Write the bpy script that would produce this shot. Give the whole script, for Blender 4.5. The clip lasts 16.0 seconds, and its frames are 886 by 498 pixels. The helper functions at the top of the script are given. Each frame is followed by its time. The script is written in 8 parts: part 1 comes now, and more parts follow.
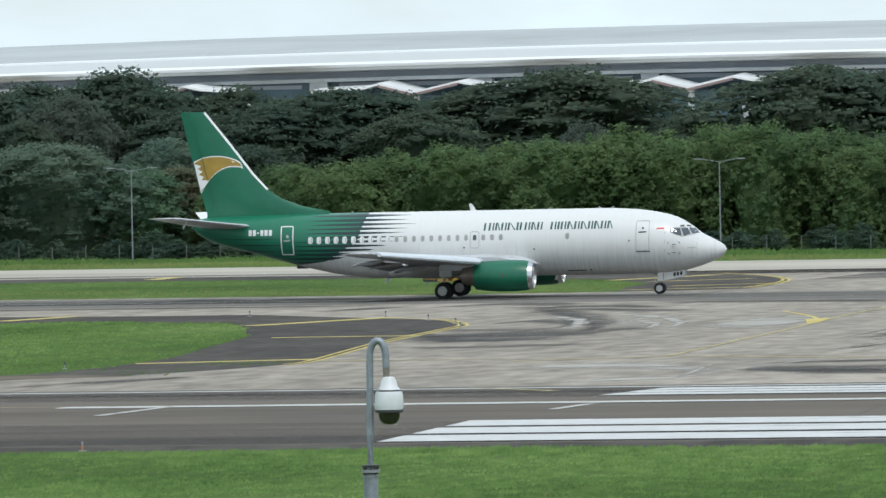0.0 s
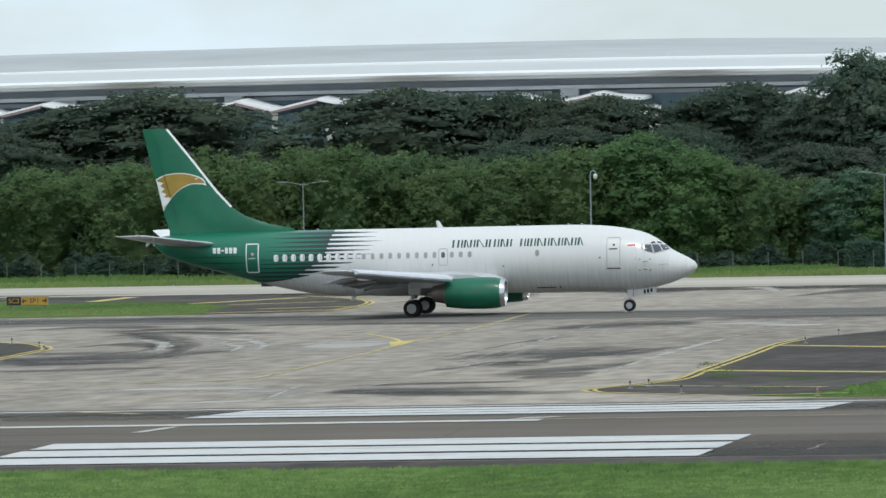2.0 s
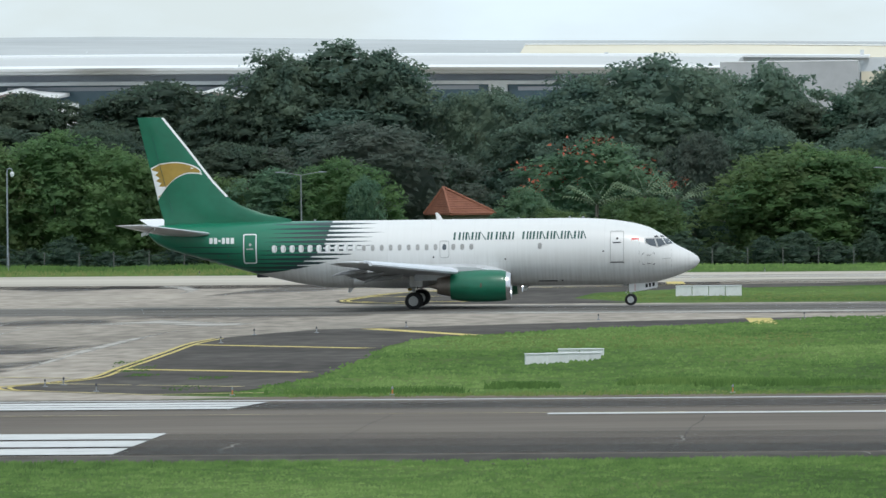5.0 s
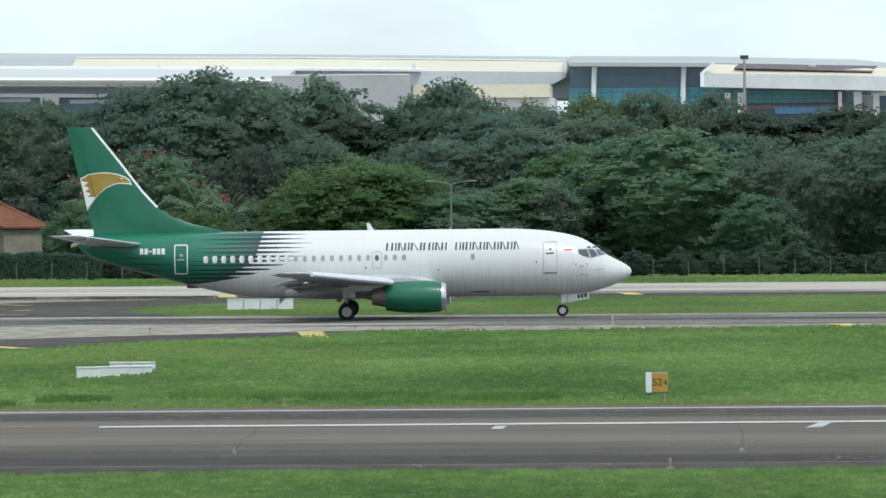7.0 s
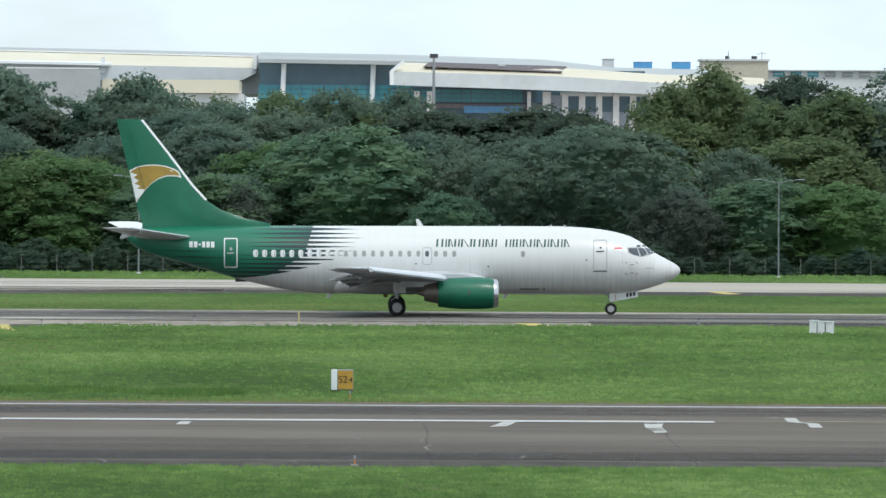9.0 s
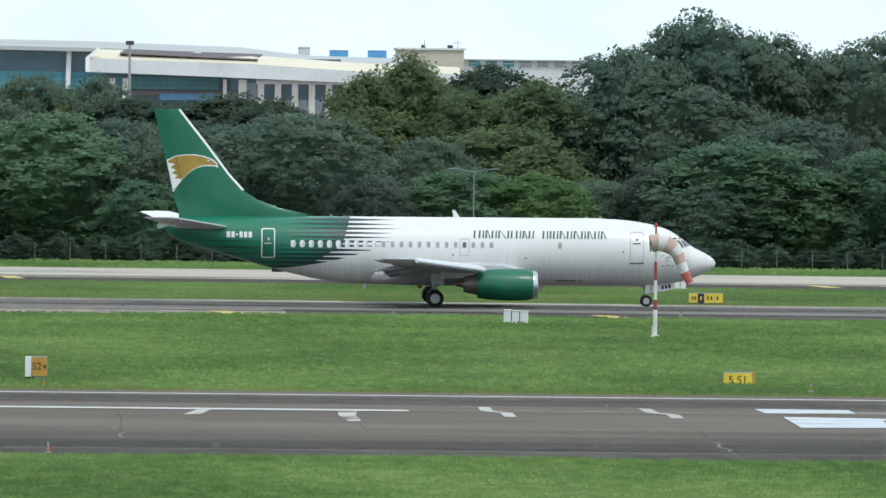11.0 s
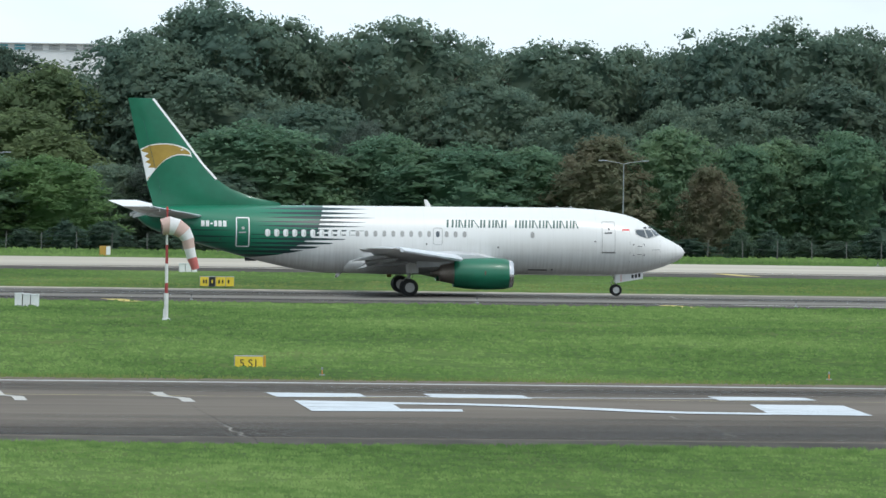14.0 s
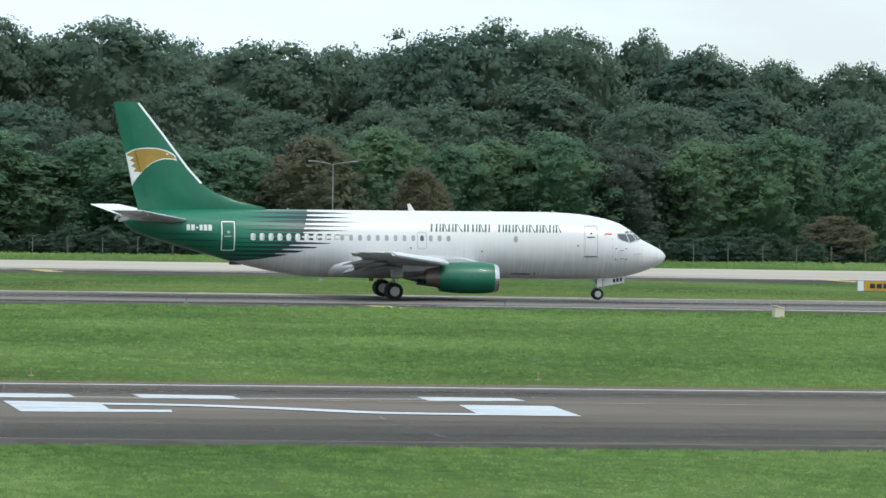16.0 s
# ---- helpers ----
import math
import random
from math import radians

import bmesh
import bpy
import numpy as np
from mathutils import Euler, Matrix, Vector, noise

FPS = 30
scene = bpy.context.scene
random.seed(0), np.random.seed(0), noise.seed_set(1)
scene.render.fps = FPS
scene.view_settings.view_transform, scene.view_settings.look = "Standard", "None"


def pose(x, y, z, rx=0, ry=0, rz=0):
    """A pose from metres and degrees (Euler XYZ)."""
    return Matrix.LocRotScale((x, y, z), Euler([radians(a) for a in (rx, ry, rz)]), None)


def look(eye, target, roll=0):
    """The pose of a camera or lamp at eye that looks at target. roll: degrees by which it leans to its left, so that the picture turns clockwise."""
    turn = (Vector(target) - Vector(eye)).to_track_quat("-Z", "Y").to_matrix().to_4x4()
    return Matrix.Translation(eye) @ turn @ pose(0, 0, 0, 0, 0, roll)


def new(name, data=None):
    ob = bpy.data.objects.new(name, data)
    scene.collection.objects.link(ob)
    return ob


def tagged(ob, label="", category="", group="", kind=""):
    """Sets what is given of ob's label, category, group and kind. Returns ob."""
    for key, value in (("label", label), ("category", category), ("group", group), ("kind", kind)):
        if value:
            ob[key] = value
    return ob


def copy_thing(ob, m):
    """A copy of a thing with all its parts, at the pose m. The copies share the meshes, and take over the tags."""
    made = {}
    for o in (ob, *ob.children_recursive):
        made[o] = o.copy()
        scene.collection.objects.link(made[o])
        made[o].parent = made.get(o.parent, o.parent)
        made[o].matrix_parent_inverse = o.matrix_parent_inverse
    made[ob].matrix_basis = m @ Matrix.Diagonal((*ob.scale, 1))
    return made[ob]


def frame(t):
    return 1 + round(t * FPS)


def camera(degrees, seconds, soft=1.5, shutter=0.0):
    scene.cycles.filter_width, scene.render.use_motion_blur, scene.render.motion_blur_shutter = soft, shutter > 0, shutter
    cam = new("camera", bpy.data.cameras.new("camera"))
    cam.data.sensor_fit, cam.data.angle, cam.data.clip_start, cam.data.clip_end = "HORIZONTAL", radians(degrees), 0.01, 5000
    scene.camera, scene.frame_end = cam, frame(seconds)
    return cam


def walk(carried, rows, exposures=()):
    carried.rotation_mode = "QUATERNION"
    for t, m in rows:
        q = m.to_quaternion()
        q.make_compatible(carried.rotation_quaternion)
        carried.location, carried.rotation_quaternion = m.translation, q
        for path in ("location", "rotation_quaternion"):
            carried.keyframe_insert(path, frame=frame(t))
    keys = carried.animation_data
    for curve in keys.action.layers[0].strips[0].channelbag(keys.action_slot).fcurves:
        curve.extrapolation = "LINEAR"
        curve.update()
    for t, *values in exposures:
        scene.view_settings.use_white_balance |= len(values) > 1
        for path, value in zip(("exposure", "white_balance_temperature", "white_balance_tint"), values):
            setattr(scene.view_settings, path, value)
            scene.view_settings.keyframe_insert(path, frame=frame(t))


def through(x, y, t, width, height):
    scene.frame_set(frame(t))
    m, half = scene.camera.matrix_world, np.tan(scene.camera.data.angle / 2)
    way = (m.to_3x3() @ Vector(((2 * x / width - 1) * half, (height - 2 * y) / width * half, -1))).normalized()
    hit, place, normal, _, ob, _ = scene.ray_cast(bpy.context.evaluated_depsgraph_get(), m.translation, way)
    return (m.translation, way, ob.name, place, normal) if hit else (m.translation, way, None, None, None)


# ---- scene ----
cam = camera(5.984, 16.0, soft=1.5)
EYE = (0.0, 0.0, 8.36)
# seconds, yaw, pitch, roll of a camera that pans on a tripod
PAN = [
    (0, 11.1918, -0.5942, 0.9778),
    (0.5, 10.4615, -0.6089, 1.1676),
    (1, 9.7373, -0.5681, 1.2612),
    (1.5, 9.0436, -0.5095, 1.1885),
    (2, 8.3776, -0.4884, 1.0665),
    (2.5, 7.7651, -0.5225, 0.8313),
    (3.2, 6.9796, -0.6081, 0.9093),
    (5.3, 3.9568, -0.5387, 0.4314),
    (6, 2.8299, -0.5232, 0.3189),
    (6.5, 2.0699, -0.4901, 0.3971),
    (7, 1.4072, -0.4846, 0.4689),
    (7.5, 0.8985, -0.4917, 0.4187),
    (8, 0.4159, -0.5204, 0.0929),
    (8.5, -0.1120, -0.5326, -0.1138),
    (9.2, -0.9345, -0.5042, -0.3863),
    (11.3, -3.0643, -0.5873, -0.5992),
    (12, -3.8256, -0.6164, -0.4328),
    (12.5, -4.3932, -0.6499, -0.5267),
    (13, -4.9744, -0.6570, -0.5974),
    (13.5, -5.5356, -0.6443, -0.6425),
    (14, -6.0620, -0.6455, -0.7470),
    (14.5, -6.5361, -0.6673, -0.7334),
    (15, -7.0157, -0.6568, -0.7349),
    (15.5, -7.5173, -0.6450, -0.7201),
    (16, -8.0263, -0.6160, -0.8036),
]
walk(cam, [(t, pose(*EYE, 90 + pitch, roll, yaw)) for t, yaw, pitch, roll in PAN], exposures=[(0.0, 0.02), (1.2, -0.06), (3.0, -0.15), (5.5, 0.04), (9.0, 0.11), (12.5, 0.15), (16.0, 0.18)])

# ---- world and light ----
world = bpy.data.worlds.new("sky")
scene.world = world
world.use_nodes = True
wn, wl = world.node_tree.nodes, world.node_tree.links
wn.clear()
sky = wn.new("ShaderNodeTexSky")
sky.sky_type, sky.sun_disc = "NISHITA", False
SUN_HEIGHT, SUN_TURN = 58.0, 150.0
sky.sun_elevation, sky.sun_rotation = radians(SUN_HEIGHT), radians(SUN_TURN)
sky.air_density, sky.dust_density, sky.ozone_density = 1.0, 0.8, 1.5
coord = wn.new("ShaderNodeTexCoord")
stretch = wn.new("ShaderNodeMapping")
stretch.inputs["Scale"].default_value = (16, 16, 42)
cloud = wn.new("ShaderNodeTexNoise")
cloud.inputs["Scale"].default_value, cloud.inputs["Detail"].default_value, cloud.inputs["Roughness"].default_value = 1.3, 6, 0.5
cover = wn.new("ShaderNodeValToRGB")
cover.color_ramp.elements[0].position, cover.color_ramp.elements[0].color = 0.36, (0.62, 0.62, 0.62, 1)
cover.color_ramp.elements[1].position, cover.color_ramp.elements[1].color = 0.62, (1.0, 1.0, 1.0, 1)
veil = wn.new("ShaderNodeMix")
veil.data_type = "RGBA"
veil.inputs[7].default_value = (7.65, 9.12, 10.05, 1)
back = wn.new("ShaderNodeBackground")
back.inputs["Strength"].default_value = 0.107
wout = wn.new("ShaderNodeOutputWorld")
wl.new(coord.outputs["Generated"], stretch.inputs["Vector"])
wl.new(stretch.outputs[0], cloud.inputs["Vector"])
wl.new(cloud.outputs["Fac"], cover.inputs["Fac"])
wl.new(cover.outputs["Color"], veil.inputs[0])
wl.new(sky.outputs["Color"], veil.inputs[6])
wl.new(veil.outputs[2], back.inputs["Color"])
wl.new(back.outputs[0], wout.inputs["Surface"])
sun = new("sun", bpy.data.lights.new("sun", "SUN"))
sun.data.energy, sun.data.angle, sun.data.color = 1.5, radians(12), (1.0, 0.97, 0.94)
a, e = radians(SUN_TURN), radians(SUN_HEIGHT)
sun.matrix_world = look((math.sin(a) * math.cos(e) * 300, math.cos(a) * math.cos(e) * 300, math.sin(e) * 300), (0, 0, 0))


# ---- materials ----
def material(name, colors, scale=1.0, stretch_by=(1, 1, 1), rough=0.8, metal=0.0, bump=0.0, fine=6.0, spots=0.0, spot_color=(0, 0, 0), per_object=0.0,
             per_island=0.0, coat=0.0, shine=0.5, fine_stretch=None, grain=0.5):
    """A surface whose colour drifts between colors by a large noise, with a finer grain over it, and relief."""
    m = bpy.data.materials.new(name)
    m.use_nodes = True
    nodes, links = m.node_tree.nodes, m.node_tree.links
    bsdf = nodes["Principled BSDF"]
    bsdf.inputs["Roughness"].default_value, bsdf.inputs["Metallic"].default_value = rough, metal
    bsdf.inputs["Coat Weight"].default_value, bsdf.inputs["Specular IOR Level"].default_value = coat, shine
    tc = nodes.new("ShaderNodeTexCoord")
    mp = nodes.new("ShaderNodeMapping")
    mp.inputs["Scale"].default_value = stretch_by
    links.new(tc.outputs["Object"], mp.inputs["Vector"])
    big = nodes.new("ShaderNodeTexNoise")
    big.inputs["Scale"].default_value, big.inputs["Detail"].default_value = scale, 5
    small = nodes.new("ShaderNodeTexNoise")
    small.inputs["Scale"].default_value, small.inputs["Detail"].default_value = scale * fine, 4
    for n in (big, small):
        links.new(mp.outputs[0], n.inputs["Vector"])
    if fine_stretch:
        combed = nodes.new("ShaderNodeMapping")
        combed.inputs["Scale"].default_value = fine_stretch
        links.new(tc.outputs["Object"], combed.inputs["Vector"])
        links.new(combed.outputs[0], small.inputs["Vector"])
    mix = nodes.new("ShaderNodeMath")
    mix.operation = "MULTIPLY_ADD"
    links.new(small.outputs["Fac"], mix.inputs[0])
    mix.inputs[1].default_value = grain
    half = nodes.new("ShaderNodeMath")
    half.operation = "MULTIPLY_ADD"
    links.new(big.outputs["Fac"], half.inputs[0])
    half.inputs[1].default_value, half.inputs[2].default_value = 1.0, -grain / 2
    links.new(half.outputs[0], mix.inputs[2])
    last = mix.outputs[0]
    for weight, node_type, socket in ((per_object, "ShaderNodeObjectInfo", "Random"), (per_island, "ShaderNodeNewGeometry", "Random Per Island")):
        if weight:
            info = nodes.new(node_type)
            add = nodes.new("ShaderNodeMath")
            add.operation = "MULTIPLY_ADD"
            links.new(info.outputs[socket], add.inputs[0])
            add.inputs[1].default_value = weight
            links.new(last, add.inputs[2])
            shift = nodes.new("ShaderNodeMath")
            shift.operation = "SUBTRACT"
            links.new(add.outputs[0], shift.inputs[0])
            shift.inputs[1].default_value = weight / 2
            last = shift.outputs[0]
    ramp = nodes.new("ShaderNodeValToRGB")
    el = ramp.color_ramp.elements
    while len(el) < len(colors):
        el.new(0.5)
    for i, c in enumerate(colors):
        el[i].position = 0.25 + 0.5 * i / max(1, len(colors) - 1)
        el[i].color = (*c, 1)
    links.new(last, ramp.inputs["Fac"])
    color = ramp.outputs["Color"]
    if spots:
        vor = nodes.new("ShaderNodeTexNoise")
        vor.inputs["Scale"].default_value, vor.inputs["Detail"].default_value = scale * 2.7, 8
        links.new(mp.outputs[0], vor.inputs["Vector"])
        cut = nodes.new("ShaderNodeMapRange")
        cut.inputs["From Min"].default_value, cut.inputs["From Max"].default_value = 0.55, 0.72
        cut.inputs["To Max"].default_value = spots
        links.new(vor.outputs["Fac"], cut.inputs["Value"])
        mx = nodes.new("ShaderNodeMix")
        mx.data_type = "RGBA"
        links.new(cut.outputs[0], mx.inputs[0])
        links.new(color, mx.inputs[6])
        mx.inputs[7].default_value = (*spot_color, 1)
        color = mx.outputs[2]
    links.new(color, bsdf.inputs["Base Color"])
    if bump:
        b = nodes.new("ShaderNodeBump")
        b.inputs["Strength"].default_value, b.inputs["Distance"].default_value = 0.6, bump
        links.new(small.outputs["Fac"], b.inputs["Height"])
        links.new(b.outputs[0], bsdf.inputs["Normal"])
    return m


def plain(name, color, rough=0.5, metal=0.0, vary=0.12, scale=2.0):
    lo = tuple(c * (1 - vary) for c in color)
    hi = tuple(min(1, c * (1 + vary)) for c in color)
    return material(name, [lo, hi], scale=scale, rough=rough, metal=metal)


def worn_paint(name, color, gaps, scale=0.6, stretch_by=(0.35, 1.5, 1), cover=1.0, soft=0.12):
    """Paint or rubber laid on a pavement, worn through in places."""
    m = material(name, [tuple(c * 0.8 for c in color), color], scale=1.5, rough=0.75)
    nodes, links = m.node_tree.nodes, m.node_tree.links
    tc = nodes.new("ShaderNodeTexCoord")
    mp = nodes.new("ShaderNodeMapping")
    mp.inputs["Scale"].default_value = stretch_by
    n = nodes.new("ShaderNodeTexNoise")
    n.inputs["Scale"].default_value, n.inputs["Detail"].default_value = scale, 8
    cut = nodes.new("ShaderNodeMapRange")
    cut.inputs["From Min"].default_value, cut.inputs["From Max"].default_value = gaps - soft, gaps + soft
    cut.inputs["To Max"].default_value = cover
    links.new(tc.outputs["Object"], mp.inputs["Vector"])
    links.new(mp.outputs[0], n.inputs["Vector"])
    links.new(n.outputs["Fac"], cut.inputs["Value"])
    links.new(cut.outputs[0], nodes["Principled BSDF"].inputs["Alpha"])
    return m


GRASS = material("grass", [(0.042, 0.080, 0.022), (0.073, 0.127, 0.034), (0.120, 0.184, 0.054)], scale=0.07, stretch_by=(0.8, 0.35, 1), fine=60, fine_stretch=(0.45, 0.10, 1), rough=0.95, bump=0.06, shine=0.03,
                 spots=0.4, spot_color=(0.17, 0.185, 0.07))
BLADES = material("grass_blades", [(0.057, 0.106, 0.033), (0.100, 0.173, 0.050), (0.163, 0.244, 0.079)], scale=0.07, stretch_by=(0.8, 0.35, 1), fine=60, fine_stretch=(0.35, 0.12, 1), rough=0.95, per_island=0.12, shine=0.03, grain=0.85)
CLUMP_BLADES = material("dark_grass_blades", [(0.042, 0.088, 0.024), (0.068, 0.126, 0.034), (0.105, 0.172, 0.048)], scale=0.2, rough=0.95, per_island=0.2, shine=0.03)
DRY_BLADES = material("dry_grass_blades", [(0.085, 0.125, 0.038), (0.125, 0.165, 0.052), (0.175, 0.19, 0.075)], scale=0.08, fine=9, rough=0.9, per_island=0.3, shine=0.03)
ASPHALT = material("runway_asphalt", [(0.105, 0.088, 0.072), (0.145, 0.123, 0.102), (0.182, 0.156, 0.13)], scale=0.09, stretch_by=(0.25, 1, 1), fine=9, rough=0.9, bump=0.01, shine=0.15,
                   spots=0.4, spot_color=(0.095, 0.088, 0.08))
SHOULDER = material("shoulder_asphalt", [(0.046, 0.041, 0.037), (0.072, 0.064, 0.057), (0.108, 0.097, 0.085)], scale=0.12, stretch_by=(0.3, 0.5, 1), fine=14, fine_stretch=(0.5, 0.20, 1), rough=0.92, bump=0.01, shine=0.12, grain=0.95,
                    spots=0.35, spot_color=(0.15, 0.135, 0.115))
TAXI_ASPHALT = material("taxiway_asphalt", [(0.10, 0.093, 0.084), (0.15, 0.14, 0.125), (0.22, 0.205, 0.18)], scale=0.06, stretch_by=(0.15, 1.6, 1), fine=7, rough=0.9, shine=0.2,
                        spots=0.5, spot_color=(0.085, 0.078, 0.07))
CONCRETE = material("apron_concrete", [(0.184, 0.161, 0.135), (0.310, 0.272, 0.228), (0.434, 0.382, 0.322)], scale=0.07, stretch_by=(0.5, 0.16, 1), fine=22, fine_stretch=(0.6, 0.20, 1), rough=0.9, shine=0.12, grain=0.95,
                    spots=0.55, spot_color=(0.20, 0.182, 0.158))
PALE_CONCRETE = material("pale_concrete", [(0.36, 0.325, 0.27), (0.45, 0.41, 0.345), (0.52, 0.48, 0.41)], scale=0.05, stretch_by=(0.2, 1, 1), fine=7, rough=0.9, shine=0.2,
                         spots=0.3, spot_color=(0.28, 0.25, 0.21))
SOIL = material("bare_soil", [(0.09, 0.07, 0.05), (0.16, 0.12, 0.08)], scale=0.4, rough=0.95)
WHITE_LINE = worn_paint("white_marking_paint", (0.64, 0.64, 0.625), 0.24, soft=0.16)
FRESH_WHITE = worn_paint("fresh_white_paint", (0.62, 0.66, 0.70), 0.30, scale=0.9, stretch_by=(0.15, 3.0, 1))
YELLOW_LINE = worn_paint("yellow_marking_paint", (0.62, 0.49, 0.14), 0.33)
FADED_YELLOW = worn_paint("faded_yellow_paint", (0.52, 0.43, 0.20), 0.38)
RUBBER = worn_paint("rubber_stain", (0.062, 0.054, 0.046), 0.47, scale=0.12, stretch_by=(0.15, 0.8, 1), cover=0.34, soft=0.16)
OLD_WHITE = worn_paint("old_white_paint", (0.62, 0.60, 0.56), 0.36, scale=0.9, stretch_by=(0.6, 0.6, 1), cover=0.9)


def stain(name, color, cover, scale=0.5, stretch_by=(0.16, 0.62, 1)):
    """A stain on a pavement that thins out towards its edges in streaks."""
    m = worn_paint(name, color, 0.38, scale=scale, stretch_by=stretch_by, cover=cover, soft=0.17)
    nodes, links = m.node_tree.nodes, m.node_tree.links
    bsdf = nodes["Principled BSDF"]
    uv = nodes.new("ShaderNodeUVMap")
    uv.uv_map = "stain"
    sep = nodes.new("ShaderNodeSeparateXYZ")
    links.new(uv.outputs[0], sep.inputs[0])
    fade = bsdf.inputs["Alpha"].links[0].from_socket
    for axis, power in (("X", 6.0), ("Y", 3.0)):
        to_end = nodes.new("ShaderNodeMath")
        to_end.operation = "PINGPONG"
        links.new(sep.outputs[axis], to_end.inputs[0])
        to_end.inputs[1].default_value = 0.5
        grow = nodes.new("ShaderNodeMath")
        grow.operation, grow.use_clamp = "MULTIPLY", True
        links.new(to_end.outputs[0], grow.inputs[0])
        grow.inputs[1].default_value = power
        both = nodes.new("ShaderNodeMath")
        both.operation = "MULTIPLY"
        links.new(grow.outputs[0], both.inputs[0])
        links.new(fade, both.inputs[1])
        fade = both.outputs[0]
    links.new(fade, bsdf.inputs["Alpha"])
    return m


SMEAR_DARK = stain("rubber_smear", (0.070, 0.062, 0.056), 0.66)
SMEAR_PALE = stain("pale_smear", (0.50, 0.47, 0.42), 0.85)
PALE_STAIN = worn_paint("pale_scrape", (0.50, 0.475, 0.43), 0.5, scale=0.2, stretch_by=(0.3, 1.2, 1), cover=0.8, soft=0.18)
GALVANISED = plain("galvanised_steel", (0.30, 0.33, 0.36), 0.5, 0.55, vary=0.25, scale=6.0)
LAMP_STEEL = plain("dull_lamp_steel", (0.25, 0.27, 0.28), 0.6, 0.3)
DARK_STEEL = plain("dark_steel", (0.06, 0.06, 0.065), 0.5, 0.4)
GREY_METAL = plain("grey_metal", (0.30, 0.31, 0.32), 0.5, 0.3)
WHITE_PLASTIC = plain("white_plastic", (0.74, 0.75, 0.76), 0.4, vary=0.06)
BLACK = plain("black", (0.018, 0.018, 0.02), 0.45)
SIGN_YELLOW = plain("sign_yellow", (0.75, 0.55, 0.05), 0.5)
SIGN_ORANGE = plain("sign_amber", (0.50, 0.28, 0.04), 0.6)
SIGN_RED = plain("red_paint", (0.55, 0.05, 0.04), 0.5)
ORANGE_RED = plain("dull_red_paint", (0.32, 0.05, 0.05), 0.7)
PINK_CLOTH = plain("sun_bleached_red_cloth", (0.56, 0.39, 0.345), 0.9)
SALMON_CLOTH = plain("salmon_red_cloth", (0.56, 0.15, 0.14), 0.9)
CLOTH_WHITE = plain("white_cloth", (0.70, 0.69, 0.69), 0.9)
LIGHT_ORANGE = plain("orange_plastic", (0.55, 0.20, 0.06), 0.5)
SMOKED = plain("smoked_plastic", (0.035, 0.034, 0.022), 0.12)
BOARD_WHITE = material("weathered_white_board", [(0.62, 0.63, 0.63), (0.76, 0.77, 0.77)], scale=0.8, fine=5, rough=0.7, spots=0.25, spot_color=(0.45, 0.45, 0.42))
CREAM = material("cream_cabinet", [(0.58, 0.52, 0.40), (0.68, 0.62, 0.50)], scale=1.0, rough=0.7)


# ---- mesh helpers ----
def mesh_object(name, bm, mat, parent=None, label="", smooth=False):
    me = bpy.data.meshes.new(name)
    bm.normal_update()
    bm.to_mesh(me)
    bm.free()
    for m in (mat if isinstance(mat, (list, tuple)) else [mat]):
        me.materials.append(m)
    if smooth:
        me.polygons.foreach_set("use_smooth", [True] * len(me.polygons))
        me.set_sharp_from_angle(angle=radians(38))
    ob = new(name, me)
    ob.parent = parent
    if label:
        ob["label"] = label
    return ob


def part(name, bm, mat, parent, label="", smooth=False):
    return mesh_object(name, bm, mat, parent, label, smooth)


def thing(name, label, category, group="", at=None):
    return tagged(place(new(name), at), label, category, group)


def place(ob, at):
    if at is not None:
        ob.matrix_basis = at
    return ob


def box(cx, cy, cz, sx, sy, sz, bm=None, bevel=0.0, turn=None):
    bm = bm or bmesh.new()
    m = Matrix.Translation((cx, cy, cz)) @ (turn or Matrix()) @ Matrix.Diagonal((sx, sy, sz, 1))
    made = bmesh.ops.create_cube(bm, size=1, matrix=m)
    if bevel:
        edges = {ed for v in made["verts"] for ed in v.link_edges}
        bmesh.ops.bevel(bm, geom=list(edges), offset=bevel, segments=2, affect="EDGES", profile=0.6)
    return bm


def rod(p, q, r0, r1=None, bm=None, seg=10, caps=True):
    bm = bm or bmesh.new()
    p, q = Vector(p), Vector(q)
    d = q - p
    m = Matrix.Translation((p + q) / 2) @ d.to_track_quat("Z", "Y").to_matrix().to_4x4()
    bmesh.ops.create_cone(bm, cap_ends=caps, segments=seg, radius1=r0, radius2=r0 if r1 is None else r1, depth=d.length, matrix=m)
    return bm


def turned(profile, bm=None, seg=24, m=None):
    """A body of revolution round z from (radius, height) pairs."""
    bm = bm or bmesh.new()
    m = m or Matrix()
    rings = []
    for r, z in profile:
        rings.append([bm.verts.new(m @ Vector((r * math.cos(2 * math.pi * k / seg), r * math.sin(2 * math.pi * k / seg), z))) for k in range(seg)])
    for i in range(len(rings) - 1):
        for k in range(seg):
            bm.faces.new((rings[i][k], rings[i][(k + 1) % seg], rings[i + 1][(k + 1) % seg], rings[i + 1][k]))
    for ring, flip in ((rings[0], True), (rings[-1], False)):
        if (ring[0].co - ring[seg // 2].co).length > 1e-5:
            bm.faces.new(ring[::-1] if flip else ring)
    bmesh.ops.remove_doubles(bm, verts=bm.verts, dist=1e-6)
    bmesh.ops.recalc_face_normals(bm, faces=bm.faces)
    return bm


